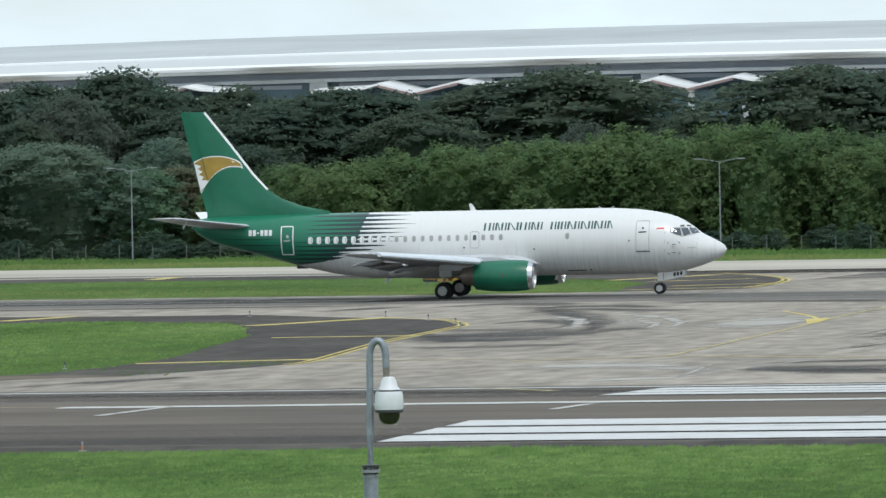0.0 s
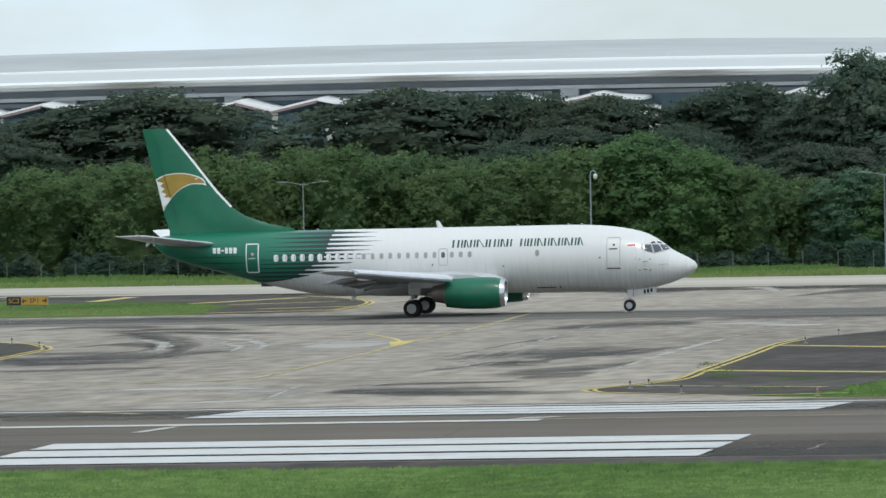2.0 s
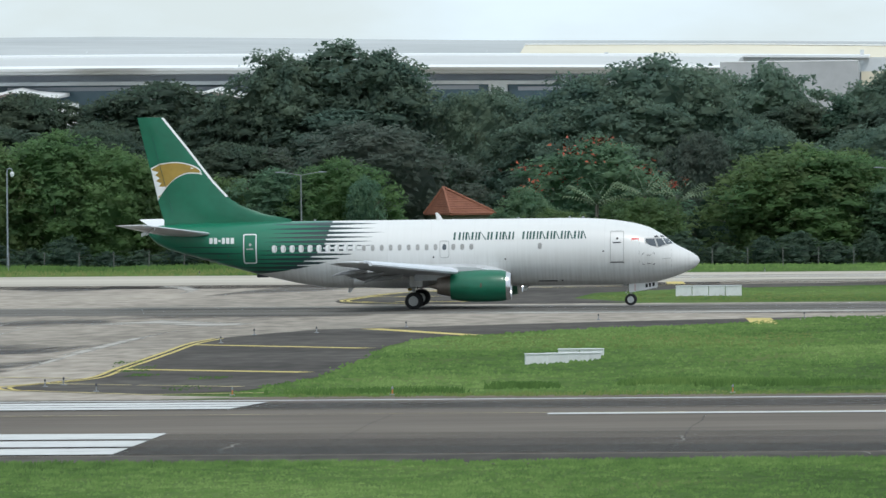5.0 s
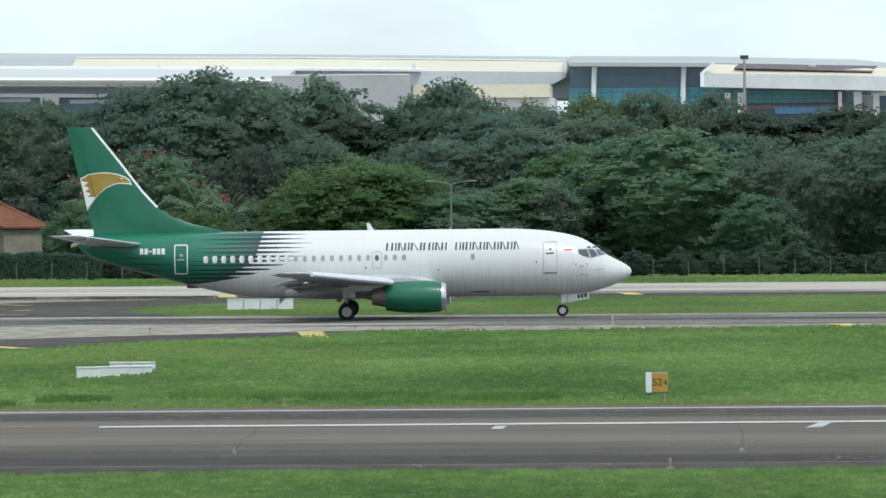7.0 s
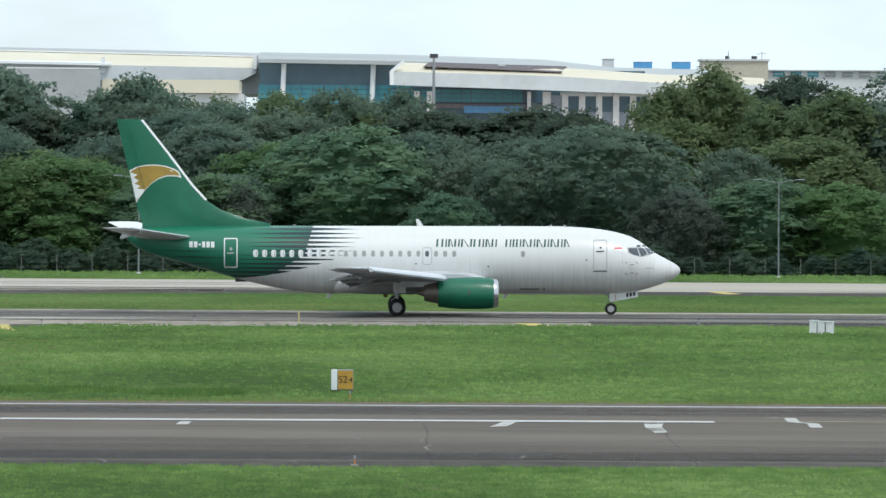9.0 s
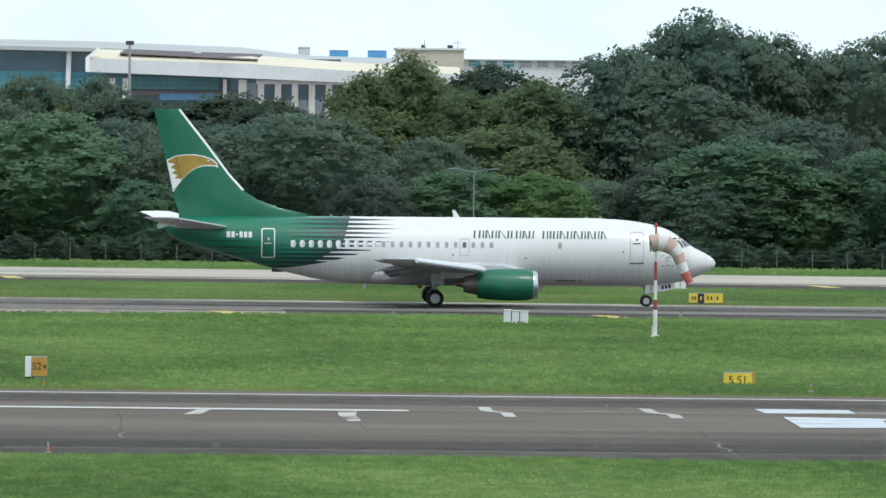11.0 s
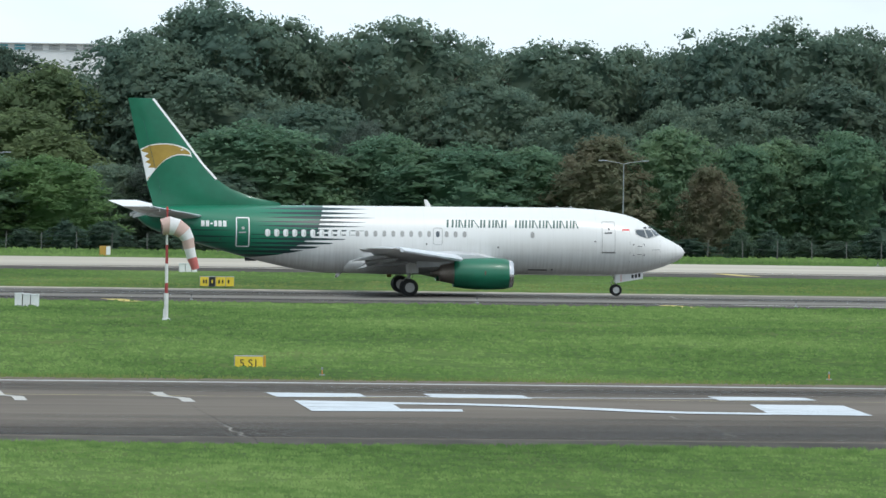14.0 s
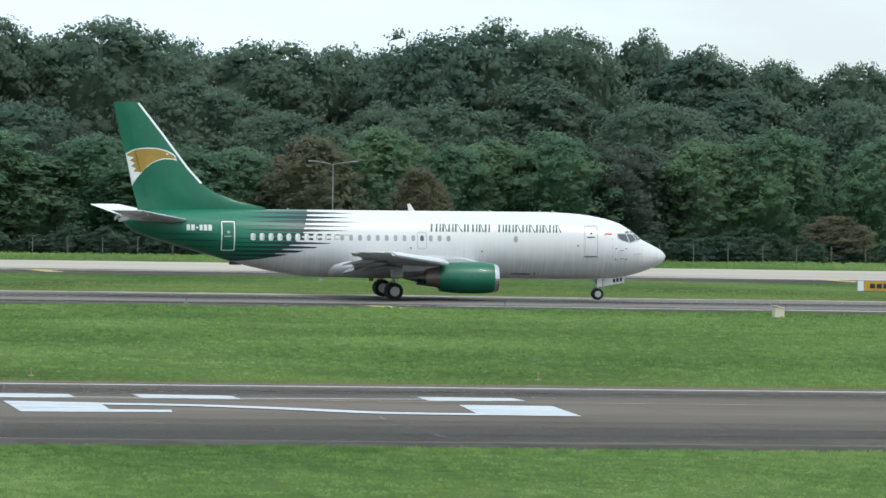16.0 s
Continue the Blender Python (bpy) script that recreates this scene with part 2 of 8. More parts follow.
def pipe(points, r, bm=None, seg=10):
    """A round tube along points."""
    bm = bm or bmesh.new()
    pts = [Vector(p) for p in points]
    rings = []
    for i, p in enumerate(pts):
        d = (pts[min(i + 1, len(pts) - 1)] - pts[max(i - 1, 0)]).normalized()
        q = d.to_track_quat("Z", "Y").to_matrix()
        rings.append([bm.verts.new(p + q @ Vector((r * math.cos(2 * math.pi * k / seg), r * math.sin(2 * math.pi * k / seg), 0))) for k in range(seg)])
    for i in range(len(rings) - 1):
        for k in range(seg):
            bm.faces.new((rings[i][k], rings[i][(k + 1) % seg], rings[i + 1][(k + 1) % seg], rings[i + 1][k]))
    bm.faces.new(rings[0][::-1])
    bm.faces.new(rings[-1])
    bmesh.ops.recalc_face_normals(bm, faces=bm.faces)
    return bm


def lettering(text, size, mat, m, parent, name="lettering", spread=1.0):
    """Words in the built-in font as a thin mesh, centred on the pose m."""
    cu = bpy.data.curves.new(name, "FONT")
    cu.body, cu.size, cu.align_x, cu.align_y, cu.extrude, cu.space_character = text, size, "CENTER", "CENTER", 0.004, spread
    tmp = bpy.data.objects.new("tmp", cu)
    me = bpy.data.meshes.new_from_object(tmp)
    bpy.data.objects.remove(tmp)
    me.materials.append(mat)
    ob = new(name, me)
    ob.parent = parent
    ob.matrix_basis = m
    return ob


# ---- ground ----
LEVEL_Y = [-400, 100, 200, 240, 250.5, 254.5, 286, 317.5, 345, 378, 420, 480, 540, 600, 660, 720, 900, 1400, 2400, 4500]
LEVEL_Z = [-0.43, -0.43, -0.43, -0.43, -0.43, -0.33, 0.0, -0.33, -0.17, 0.0, 0, 0, 0, 0, 0, 0, 0, 0, 0, 0]


def level(x, y):
    """Height of the ground: a crowned runway, and a field that falls slightly along the runway."""
    return float(np.interp(y, LEVEL_Y, LEVEL_Z)) - 0.00105 * (min(200, max(-250, x)) - 67) * float(np.interp(y, [320, 480], [0, 1]))


def ground_sheet():
    xs = [-4000, -2000, -1000, -600, -400] + list(range(-250, 201, 15)) + [300, 450, 700, 1200, 2000, 4000]
    bm = bmesh.new()
    grid = [[bm.verts.new((x, y, level(x, y))) for x in xs] for y in LEVEL_Y]
    for j in range(len(LEVEL_Y) - 1):
        for i in range(len(xs) - 1):
            bm.faces.new((grid[j][i], grid[j][i + 1], grid[j + 1][i + 1], grid[j + 1][i]))
    return tagged(mesh_object("ground", bm, GRASS), "flat mown airfield grass, bright green with duller patches", "ground", kind="structure")


def surface(name, outline, mat, lift, label="", category="", parent=None):
    """A thin layer on the ground inside an outline; lift orders the layers."""
    bm = bmesh.new()
    bm.faces.new([bm.verts.new((x, y, 0)) for x, y in outline])
    ys, xs = [p[1] for p in outline], [p[0] for p in outline]
    for cut in LEVEL_Y:
        if min(ys) < cut < max(ys):
            bmesh.ops.bisect_plane(bm, geom=bm.verts[:] + bm.edges[:] + bm.faces[:], plane_co=(0, cut, 0), plane_no=(0, 1, 0))
    for cut in range(-250, 201, 30):
        if min(xs) < cut < max(xs):
            bmesh.ops.bisect_plane(bm, geom=bm.verts[:] + bm.edges[:] + bm.faces[:], plane_co=(cut, 0, 0), plane_no=(1, 0, 0))
    bmesh.ops.triangulate(bm, faces=bm.faces)
    for v in bm.verts:
        v.co.z = level(v.co.x, v.co.y) + 0.4 * lift
    for f in bm.faces:
        f.normal_update()
        if f.normal.z < 0:
            f.normal_flip()
    ob = mesh_object(name, bm, mat, parent)
    return tagged(ob, label, category, kind="structure") if label else ob


def rect(x0, x1, y0, y1):
    return [(x0, y0), (x1, y0), (x1, y1), (x0, y1)]


def ribbon(name, points, width, mat, lift, label="", category="marking", parent=None, ends=None):
    """A strip of that width along a way on the ground; ends: its width at start and end."""
    pts = [Vector((*p, 0)) for p in points]
    left, right = [], []
    for i, p in enumerate(pts):
        d = (pts[min(i + 1, len(pts) - 1)] - pts[max(i - 1, 0)]).normalized()
        w = width if ends is None else width * (ends[0] + (ends[1] - ends[0]) * i / (len(pts) - 1))
        s = Vector((-d.y, d.x, 0)) * w / 2
        left.append((p + s).xy)
        right.append((p - s).xy)
    return surface(name, [tuple(p) for p in left + right[::-1]], mat, lift, label, category, parent)


def arc(points, n=8):
    """A smooth way through points."""
    out = []
    p = [Vector(q) for q in points]
    p = [p[0] * 2 - p[1]] + p + [p[-1] * 2 - p[-2]]
    for i in range(1, len(p) - 2):
        for k in range(n):
            t = k / n
            a0, a1, a2, a3 = p[i - 1], p[i], p[i + 1], p[i + 2]
            out.append(tuple(0.5 * (2 * a1 + (a2 - a0) * t + (2 * a0 - 5 * a1 + 4 * a2 - a3) * t * t + (3 * a1 - a0 - 3 * a2 + a3) * t ** 3)))
    return out + [tuple(points[-1])]


# outlines and marks of the pavements
LEFT_RIM = [(-116.7, 453.4), (-104.2, 450.7), (-100.2, 451.3), (-92.2, 440), (-87.2, 433.3), (-84.3, 427.9), (-81.3, 416.4), (-80.6, 408.8), (-78.7, 385.8), (-77.3, 371.3), (-75.6, 353.6), (-75.9, 349.3), (-77.3, 343.4), (-79.3, 338.7), (-82.5, 335.2), (-85.2, 330.9)]
LEFT_GRASS = [(-87, 338), (-84.9, 339.9), (-84.3, 342.4), (-83.5, 349.1), (-83.6, 360.3), (-84.8, 370.9), (-86.5, 384.3), (-88, 395.6), (-92.6, 416.2), (-96.6, 430.7), (-100.4, 432.7), (-107, 438.8), (-111.6, 433.5)]
RIGHT_RIM = [(-43.5, 333.4), (-42.5, 340.5), (-41.5, 345.9), (-41.9, 358.9), (-42.6, 380.3), (-43.5, 401), (-43.6, 412), (-42.3, 421.6), (-40.3, 434.3), (-36.1, 439), (-31.5, 443.8), (-28.5, 447.6), (-22.3, 453.9), (-15, 460)]
RIGHT_GRASS = [(-14.9, 458.4), (-18.9, 445.2), (-21.6, 438.4), (-24.8, 433.3), (-27.2, 426.8), (-30.8, 418.1), (-32.3, 415.8), (-33.1, 404.5), (-33.3, 393.5), (-32.3, 372.3), (-32.1, 360.5), (-32, 344.9), (-32.6, 335.1), (-33.4, 327.5)]
RIGHT_FOOT = [(-37, 324.2), (-39.9, 327), (-42.5, 329.8)]
LINK_RIM = [(-115.4, 589.7), (-110.8, 599), (-106.9, 601.3), (-95.3, 585.3), (-90, 569.6), (-85.5, 548.4), (-84.1, 532.5), (-83.2, 517.8), (-86.9, 512.4), (-90.7, 512.8)]
LINK_GRASS = [(-93, 530), (-93.8, 543), (-100, 562.6), (-105.4, 570.9), (-111.6, 570.4)]
Y_RIGHT = [(-43.4, 413.2), (-43.4, 400.9), (-42.4, 379.2), (-41.8, 358), (-41.4, 345.8), (-42.4, 339.8), (-43.6, 335.4), (-43.6, 333.4), (-42.9, 330.5), (-41.8, 329.6)]
Y_LEFT = [(-89.7, 438.7), (-87.5, 434.8), (-85.2, 431), (-82.9, 423.4), (-81.3, 416.4), (-80.6, 408.8), (-78.7, 385.8), (-77.3, 371.3), (-75.6, 353.6), (-75.7, 349.2)]
Y_LINK = [(-96.2, 586), (-92.1, 575.8), (-88.5, 563.9), (-85.9, 550.8), (-84.4, 536.9), (-83.6, 520)]
BARS = [(-93.7, 421.7), (-89.8, 438.7), (-86.4, 393.8), (-79.3, 394.6), (-83.3, 352.7), (-76.1, 356), (-111.7, 441.3), (-110.2, 452.6), (-43, 399.6), (-33.8, 389.3), (-41.4, 357.1), (-33, 351), (-37.6, 435), (-30.9, 416.8), (-99.1, 557.5), (-95.2, 578), (-95.2, 550.4), (-89.4, 557.7), (-90.2, 530.3), (-84.1, 536.7), (-91.2, 517), (-83.9, 522.2), (-109, 573.3), (-109.8, 593.2)]
FAINT = [(-42.2, 338.4), (-38.7, 335.9), (-38.3, 335.7), (-33.9, 332.9), (-41.8, 329.6), (-36.7, 324.1), (-36.7, 324.1), (-31.9, 325.7), (-66.6, 350), (-60.4, 353.8), (-60, 353.7), (-42.2, 345.3), (-61.6, 316.8), (-57, 308.6), (-75.6, 353.6), (-67.1, 352.7)]
Y_WAY = [(-60.6, 354.6), (-60.8, 364), (-61.3, 379.3), (-62.3, 399.5), (-63.3, 414.3), (-64.4, 435.6), (-65.8, 462.3), (-68.3, 499)]
Y_HOOK = [(-69.3, 442.2), (-66.8, 432.8), (-64.8, 423.9), (-63.4, 415.6)]
DARK_SMEARS = [[(-80.2, 387.1, 396.7), (-77.4, 384.3, 401.2), (-75.3, 386.3, 405.9), (-73, 388.4, 408.2), (-71.2, 392, 409.5), (-69.7, 401.8, 406.9)], [(-75.3, 369.5, 373.1), (-72.5, 369.2, 374.5), (-69.7, 370.6, 375.9), (-67.1, 372.1, 373.9)], [(-80.8, 414.5, 422.6), (-79.7, 421.1, 432.4), (-76.4, 415.8, 424), (-73.6, 408.5, 413.8)], [(-76.4, 333.1, 335.9), (-78, 328.4, 333.9), (-80, 325.3, 330.7), (-82, 322.3, 325)], [(-54.6, 333.5, 337.7), (-52.2, 332, 337.6), (-48.4, 332, 337.6)], [(-54.4, 344.3, 347.3), (-54.5, 358.4, 363.3), (-53.8, 370, 375.3)], [(-98, 455.2, 461.7), (-96.4, 456.8, 470.1), (-94.6, 461.7, 471.8)], [(-86.2, 456.9, 466.8), (-82.5, 459.1, 469.1), (-78.1, 453.9, 460.3)]]
DARK_SMEARS += [[(-93.1, 462.5, 469.2), (-90.3, 467.9, 481.9), (-84.5, 463.2, 473.4)], [(-84.6, 413.1, 415.8), (-75.3, 378.6, 385.5), (-72.8, 379.5, 386.3), (-70.3, 383.6, 385.9)], [(-53.2, 332.5, 335.2), (-50.6, 330.3, 335.8), (-47.3, 329.2, 334.7), (-45.5, 330.6, 334.8)], [(-54.7, 341.7, 344.6), (-51.5, 342.7, 347.2), (-47.3, 344.1, 347.2)], [(-52.8, 370.5, 386.7), (-51.4, 364.8, 397.8), (-50, 364.2, 402), (-49, 373.9, 401), (-48.9, 392.9, 402.8)], [(-61.6, 440.4, 459.2), (-58.6, 442.9, 468.6), (-55.4, 450.1, 469.7), (-53.1, 450.6, 460.2)], [(-55, 465.2, 479), (-50, 467.1, 484.8), (-45.1, 467.6, 481.7), (-39.8, 469.6, 480)], [(-54.2, 360, 363.4), (-53.5, 363.6, 370.5), (-53, 371.7, 377)]]
DARK_SMEARS += [[(-84.3, 439.9, 446), (-83.1, 453.3, 459.8), (-77.8, 444.8, 454.2), (-74.4, 444.6, 450.8)], [(-75.8, 580.4, 597.3), (-70.7, 569.3, 591.1), (-67.7, 579.6, 596.4)], [(-58.4, 542.5, 562.2), (-56.8, 549.6, 591.6), (-54.1, 557, 600.1), (-51.2, 570, 591.7)], [(-84.7, 538.2, 557.7), (-84.3, 545.6, 587.3), (-80.8, 547.7, 589.6), (-77.2, 555.2, 575.9)], [(-56.6, 369.6, 374.9), (-57, 386.5, 398.5), (-57.6, 409.8, 423.3), (-56.4, 426, 431.7)]]
PALE_SMEARS = [[(-56, 329.5, 330.8), (-54.5, 336.2, 339), (-53, 347.5, 350.6), (-53.2, 361.2, 364.6), (-54.7, 398.1, 403.1)], [(-59.5, 320.5, 323.1), (-57.5, 322.9, 328.2), (-55.5, 324.8, 328.8), (-54.4, 333.5, 334.9)], [(-79, 429.5, 432.4), (-77.6, 437.4, 441.9), (-73.7, 428.1, 433.8), (-70.4, 413.8, 419.2), (-68.6, 400.1, 402.6)], [(-74.9, 414.9, 417.6), (-74.1, 422.5, 426.7), (-71.3, 411.9, 417.2), (-69.8, 400.7, 403.2)], [(-82.3, 440.4, 443.5), (-77.3, 423.4, 429), (-74.6, 407.4, 412.7), (-74.1, 396.9, 399.4)], [(-65.9, 431.5, 435.8), (-64.6, 451, 457.4), (-63.4, 460.7, 467.4)], [(-45.6, 350.1, 354.9), (-46, 359.9, 377.2), (-46.9, 377.3, 411), (-47.6, 402.1, 434.7), (-47.3, 425.1, 436.7)], [(-54.8, 445.8, 452), (-51.2, 450.9, 463.9), (-47.2, 443, 455.5), (-45, 447.8, 454.1)]]
PALE_SMEARS += [[(-57, 319.2, 321.8), (-55.8, 325, 327.6), (-55.6, 334.9, 337), (-55.6, 345.5, 347)], [(-74.5, 402.1, 404.6), (-75.5, 416.1, 420.2), (-77.9, 426.8, 429.7)], [(-66.5, 589.1, 600.5), (-64.2, 584.8, 596.1), (-61.6, 568.1, 578.7), (-60.9, 556, 561.1)], [(-54.9, 332.3, 336.5), (-59.1, 336.8, 345.5), (-62.3, 337.8, 346.6), (-65, 338.8, 344.6)]]

DARK_SMEARS += [[(-78.7, 381.5, 396.9), (-75.7, 377.3, 398.3), (-72.9, 379.4, 398.3), (-70.4, 389.5, 399.2)], [(-81.4, 402.7, 407.8), (-78.2, 401.4, 409.1), (-74.7, 401.2, 407.5)], [(-56.4, 376.8, 390.3), (-54.7, 375.4, 400.5), (-52.9, 379.7, 404.8), (-50.3, 388.7, 405.9)], [(-53.7, 364.1, 376.4), (-51.1, 365.4, 389.1), (-49.1, 372.2, 398.6), (-47.2, 386.4, 405.9)], [(-50.7, 352.0, 363.4), (-48.5, 350.6, 368.7), (-46.9, 355.7, 372.5), (-46.0, 364.5, 376.8)], [(-48.7, 346.8, 354.6), (-47.1, 347.2, 358.3), (-45.9, 349.5, 359.1)], [(-54.6, 335.7, 340.7), (-50.7, 333.0, 340.8), (-46.1, 333.4, 339.7)], [(-51.9, 328.6, 334.1), (-47.6, 327.7, 334.6), (-42.7, 329.2, 333.3)], [(-88.4, 460.7, 469.1), (-84.0, 450.3, 460.0), (-78.1, 427.7, 439.3), (-74.3, 410.7, 421.5), (-72.4, 397.3, 404.9), (-72.7, 389.2, 395.2)], [(-84.9, 449.9, 456.3), (-80.9, 437.6, 445.1), (-77.5, 422.5, 431.0), (-75.2, 407.1, 413.6), (-76.0, 402.2, 407.3)], [(-81.0, 467.8, 474.6), (-77.6, 467.6, 478.0), (-72.5, 466.4, 476.7), (-65.7, 463.7, 473.9)]]
PALE_SMEARS += [[(-53.9, 353.3, 356.5), (-55.7, 394.2, 400.3), (-59.9, 465.0, 471.7)], [(-52.8, 351.3, 353.7), (-54.6, 396.7, 401.7), (-57.2, 456.9, 461.8)], [(-55.3, 323.6, 326.9), (-56.7, 340.0, 344.4), (-56.6, 348.2, 351.4)], [(-73.0, 407.8, 413.1), (-74.5, 425.2, 432.4), (-74.5, 432.8, 438.7)], [(-68.7, 408.3, 428.7), (-65.8, 398.9, 431.0), (-63.8, 404.6, 428.9)]]


def smear(points, mat, lift, parent):
    """A soft-edged stain: points are x and the near and far y of the stain there."""
    way = []
    for (x0, n0, f0), (x1, n1, f1) in zip(points, points[1:]):
        for k in range(6):
            u = k / 6
            way.append((x0 + (x1 - x0) * u, n0 + (n1 - n0) * u, f0 + (f1 - f0) * u))
    way.append(points[-1])
    bm = bmesh.new()
    uv = bm.loops.layers.uv.new("stain")
    rows = [[bm.verts.new((x, n + (f - n) * v, level(x, n + (f - n) * v) + 0.4 * lift)) for v in (0, 0.5, 1)] for x, n, f in way]
    last = len(rows) - 1
    for i in range(last):
        for j in range(2):
            quad = ((i, j), (i + 1, j), (i + 1, j + 1), (i, j + 1))
            face = bm.faces.new([rows[a][b] for a, b in quad])
            for loop, (a, b) in zip(face.loops, quad):
                loop[uv].uv = (a / last, b / 2)
            face.normal_update()
            if face.normal.z < 0:
                face.normal_flip()
    return mesh_object("stain", bm, mat, parent)


def pavements():
    rw = surface("runway", rect(-420, 420, 250.5, 318.6), ASPHALT, 0.02, "grey-brown asphalt runway with rubber-darkened wheel tracks", "runway")
    surface("runway_edge", rect(-420, 420, 250.0, 255.5), SHOULDER, 0.03, "dark asphalt strip along the runway", "runway shoulder")
    # concrete exit between the runway and the first taxiway
    left_edge = arc([(-78.0, 343), (-78.2, 355), (-79.0, 369), (-81.6, 402), (-83.2, 414), (-87.0, 427), (-93, 437), (-112, 449), (-150, 454)], 5)
    right_edge = arc([(-32, 320.5), (-38.0, 325.5), (-40.9, 334), (-39.2, 341), (-40.2, 370), (-41.2, 398), (-40.8, 412), (-38.8, 423), (-35, 435), (-26, 445), (-10, 456), (14, 464), (40, 470)], 5)
    surface("exit_taxiway", [(-420, 318.6), (-36, 318.6)] + right_edge + [(40, 482), (-150, 482)] + left_edge[::-1] + [(-80, 337.0), (-84, 335.5), (-112, 334.5), (-420, 334)], CONCRETE, 0.035,
            "pale streaked concrete exit taxiway with curved edges", "taxiway")
    surface("exit_shoulder", LEFT_RIM + LEFT_GRASS, SHOULDER, 0.046, "dark asphalt shoulder beside the concrete exit", "taxiway shoulder")
    surface("exit_shoulder_right", RIGHT_RIM + RIGHT_GRASS + RIGHT_FOOT, SHOULDER, 0.046, "dark asphalt shoulder beside the concrete exit", "taxiway shoulder")
    # first parallel taxiway
    surface("taxiway_edge", rect(-420, 420, 468, 509), CONCRETE, 0.04, "pale concrete edge strips of the taxiway", "taxiway")
    surface("taxiway", rect(-420, 420, 477, 503.5), TAXI_ASPHALT, 0.055, "grey taxiway with dark wheel tracks", "taxiway")
    surface("taxiway_shoulder", [(14, 464.5), (420, 464.5), (420, 477.6), (14, 477.6)], SHOULDER, 0.05, "dark asphalt shoulder of the first taxiway", "taxiway shoulder")
    # link to the second taxiway
    link_left = arc([(-100, 509), (-90.5, 512), (-84.0, 520), (-84.2, 535), (-86, 550), (-90, 567), (-100, 580), (-125, 590)], 5)
    link_right = arc([(-34, 507), (-44, 511), (-47, 520), (-47.6, 534), (-46.5, 557), (-42, 573), (-30, 585), (-8, 592)], 5)
    surface("link_taxiway", link_left + [(-125, 601), (-8, 601)] + link_right[::-1], CONCRETE, 0.03, "pale streaked concrete link between two taxiways", "taxiway")
    surface("link_shoulder", LINK_RIM + LINK_GRASS, SHOULDER, 0.045, "dark asphalt shoulder at the link", "taxiway shoulder")
    surface("link_shoulder_right", link_right + [(0, 585), (-16, 578), (-27, 568), (-33, 552), (-33, 530), (-28, 512)], SHOULDER, 0.025, "dark asphalt shoulder at the link", "taxiway shoulder")
    # second parallel taxiway
    surface("second_taxiway", rect(-600, 600, 600, 653), PALE_CONCRETE, 0.04, "pale beige concrete taxiway", "taxiway")
    surface("second_taxiway_shoulder", rect(-600, 600, 583, 601), SHOULDER, 0.03, "dark asphalt shoulder of the second taxiway", "taxiway shoulder")
    surface("soil_edge", rect(-33, 300, 318.6, 320.9), SOIL, 0.03, "bare soil edge along the runway", "soil")
    surface("soil_edge", [(-96, 333.5), (-84.5, 333.2), (-79, 336.6), (-83, 338.4), (-87, 337.5), (-96, 337)], SOIL, 0.05, "bare soil edge beside the shoulder", "soil")
    # unseen slab behind the trees, added to bounce pale light up to the eave
    surface("terminal_bounce_slab", rect(-520, 320, 880, 1180), PALE_CONCRETE, 0.03, "unseen pale slab added to bounce light onto the terminal eave", "apron")
    # rubber and scrapes
    for i, (y0, y1) in enumerate(((256, 262), (256, 267), (256, 271.5), (304, 313), (299, 312), (296, 310))):
        surface("rubber_track", rect(-420, 420, y0, y1), RUBBER, 0.03 + 0.004 * i, parent=rw)
    surface("rubber_track", rect(-420, 420, 484, 490), RUBBER, 0.062, parent=rw)
    surface("rubber_track", rect(-420, 420, 492, 499), RUBBER, 0.062, parent=rw)
    for i, points in enumerate(DARK_SMEARS):
        smear(points, SMEAR_DARK, 0.050 + 0.0006 * (i % 8), rw)
    for i, points in enumerate(PALE_SMEARS):
        smear(points, SMEAR_PALE, 0.056 + 0.0006 * (i % 8), rw)
    for x0, x1, n, f, m in ((-38, -8, 474, 482, SMEAR_PALE), (-25, 30, 470.5, 475.5, SMEAR_DARK), (20, 75, 471, 476, SMEAR_DARK), (60, 110, 470.5, 475, SMEAR_PALE), (-4, 46, 486, 492, SMEAR_DARK), (40, 110, 488, 494, SMEAR_DARK), (-160, -90, 484, 491, SMEAR_DARK), (-150, -95, 470, 475, SMEAR_DARK),
                            (-30, 20, 601, 610, SMEAR_DARK), (30, 110, 601, 608, SMEAR_DARK), (-170, -110, 603, 612, SMEAR_DARK), (-60, 10, 620, 640, SMEAR_PALE)):
        smear([(x0, n, f), ((x0 + x1) / 2, n - 0.5, f), (x1, n, f)], m, 0.070 if n < 560 else 0.048, rw)
    return rw


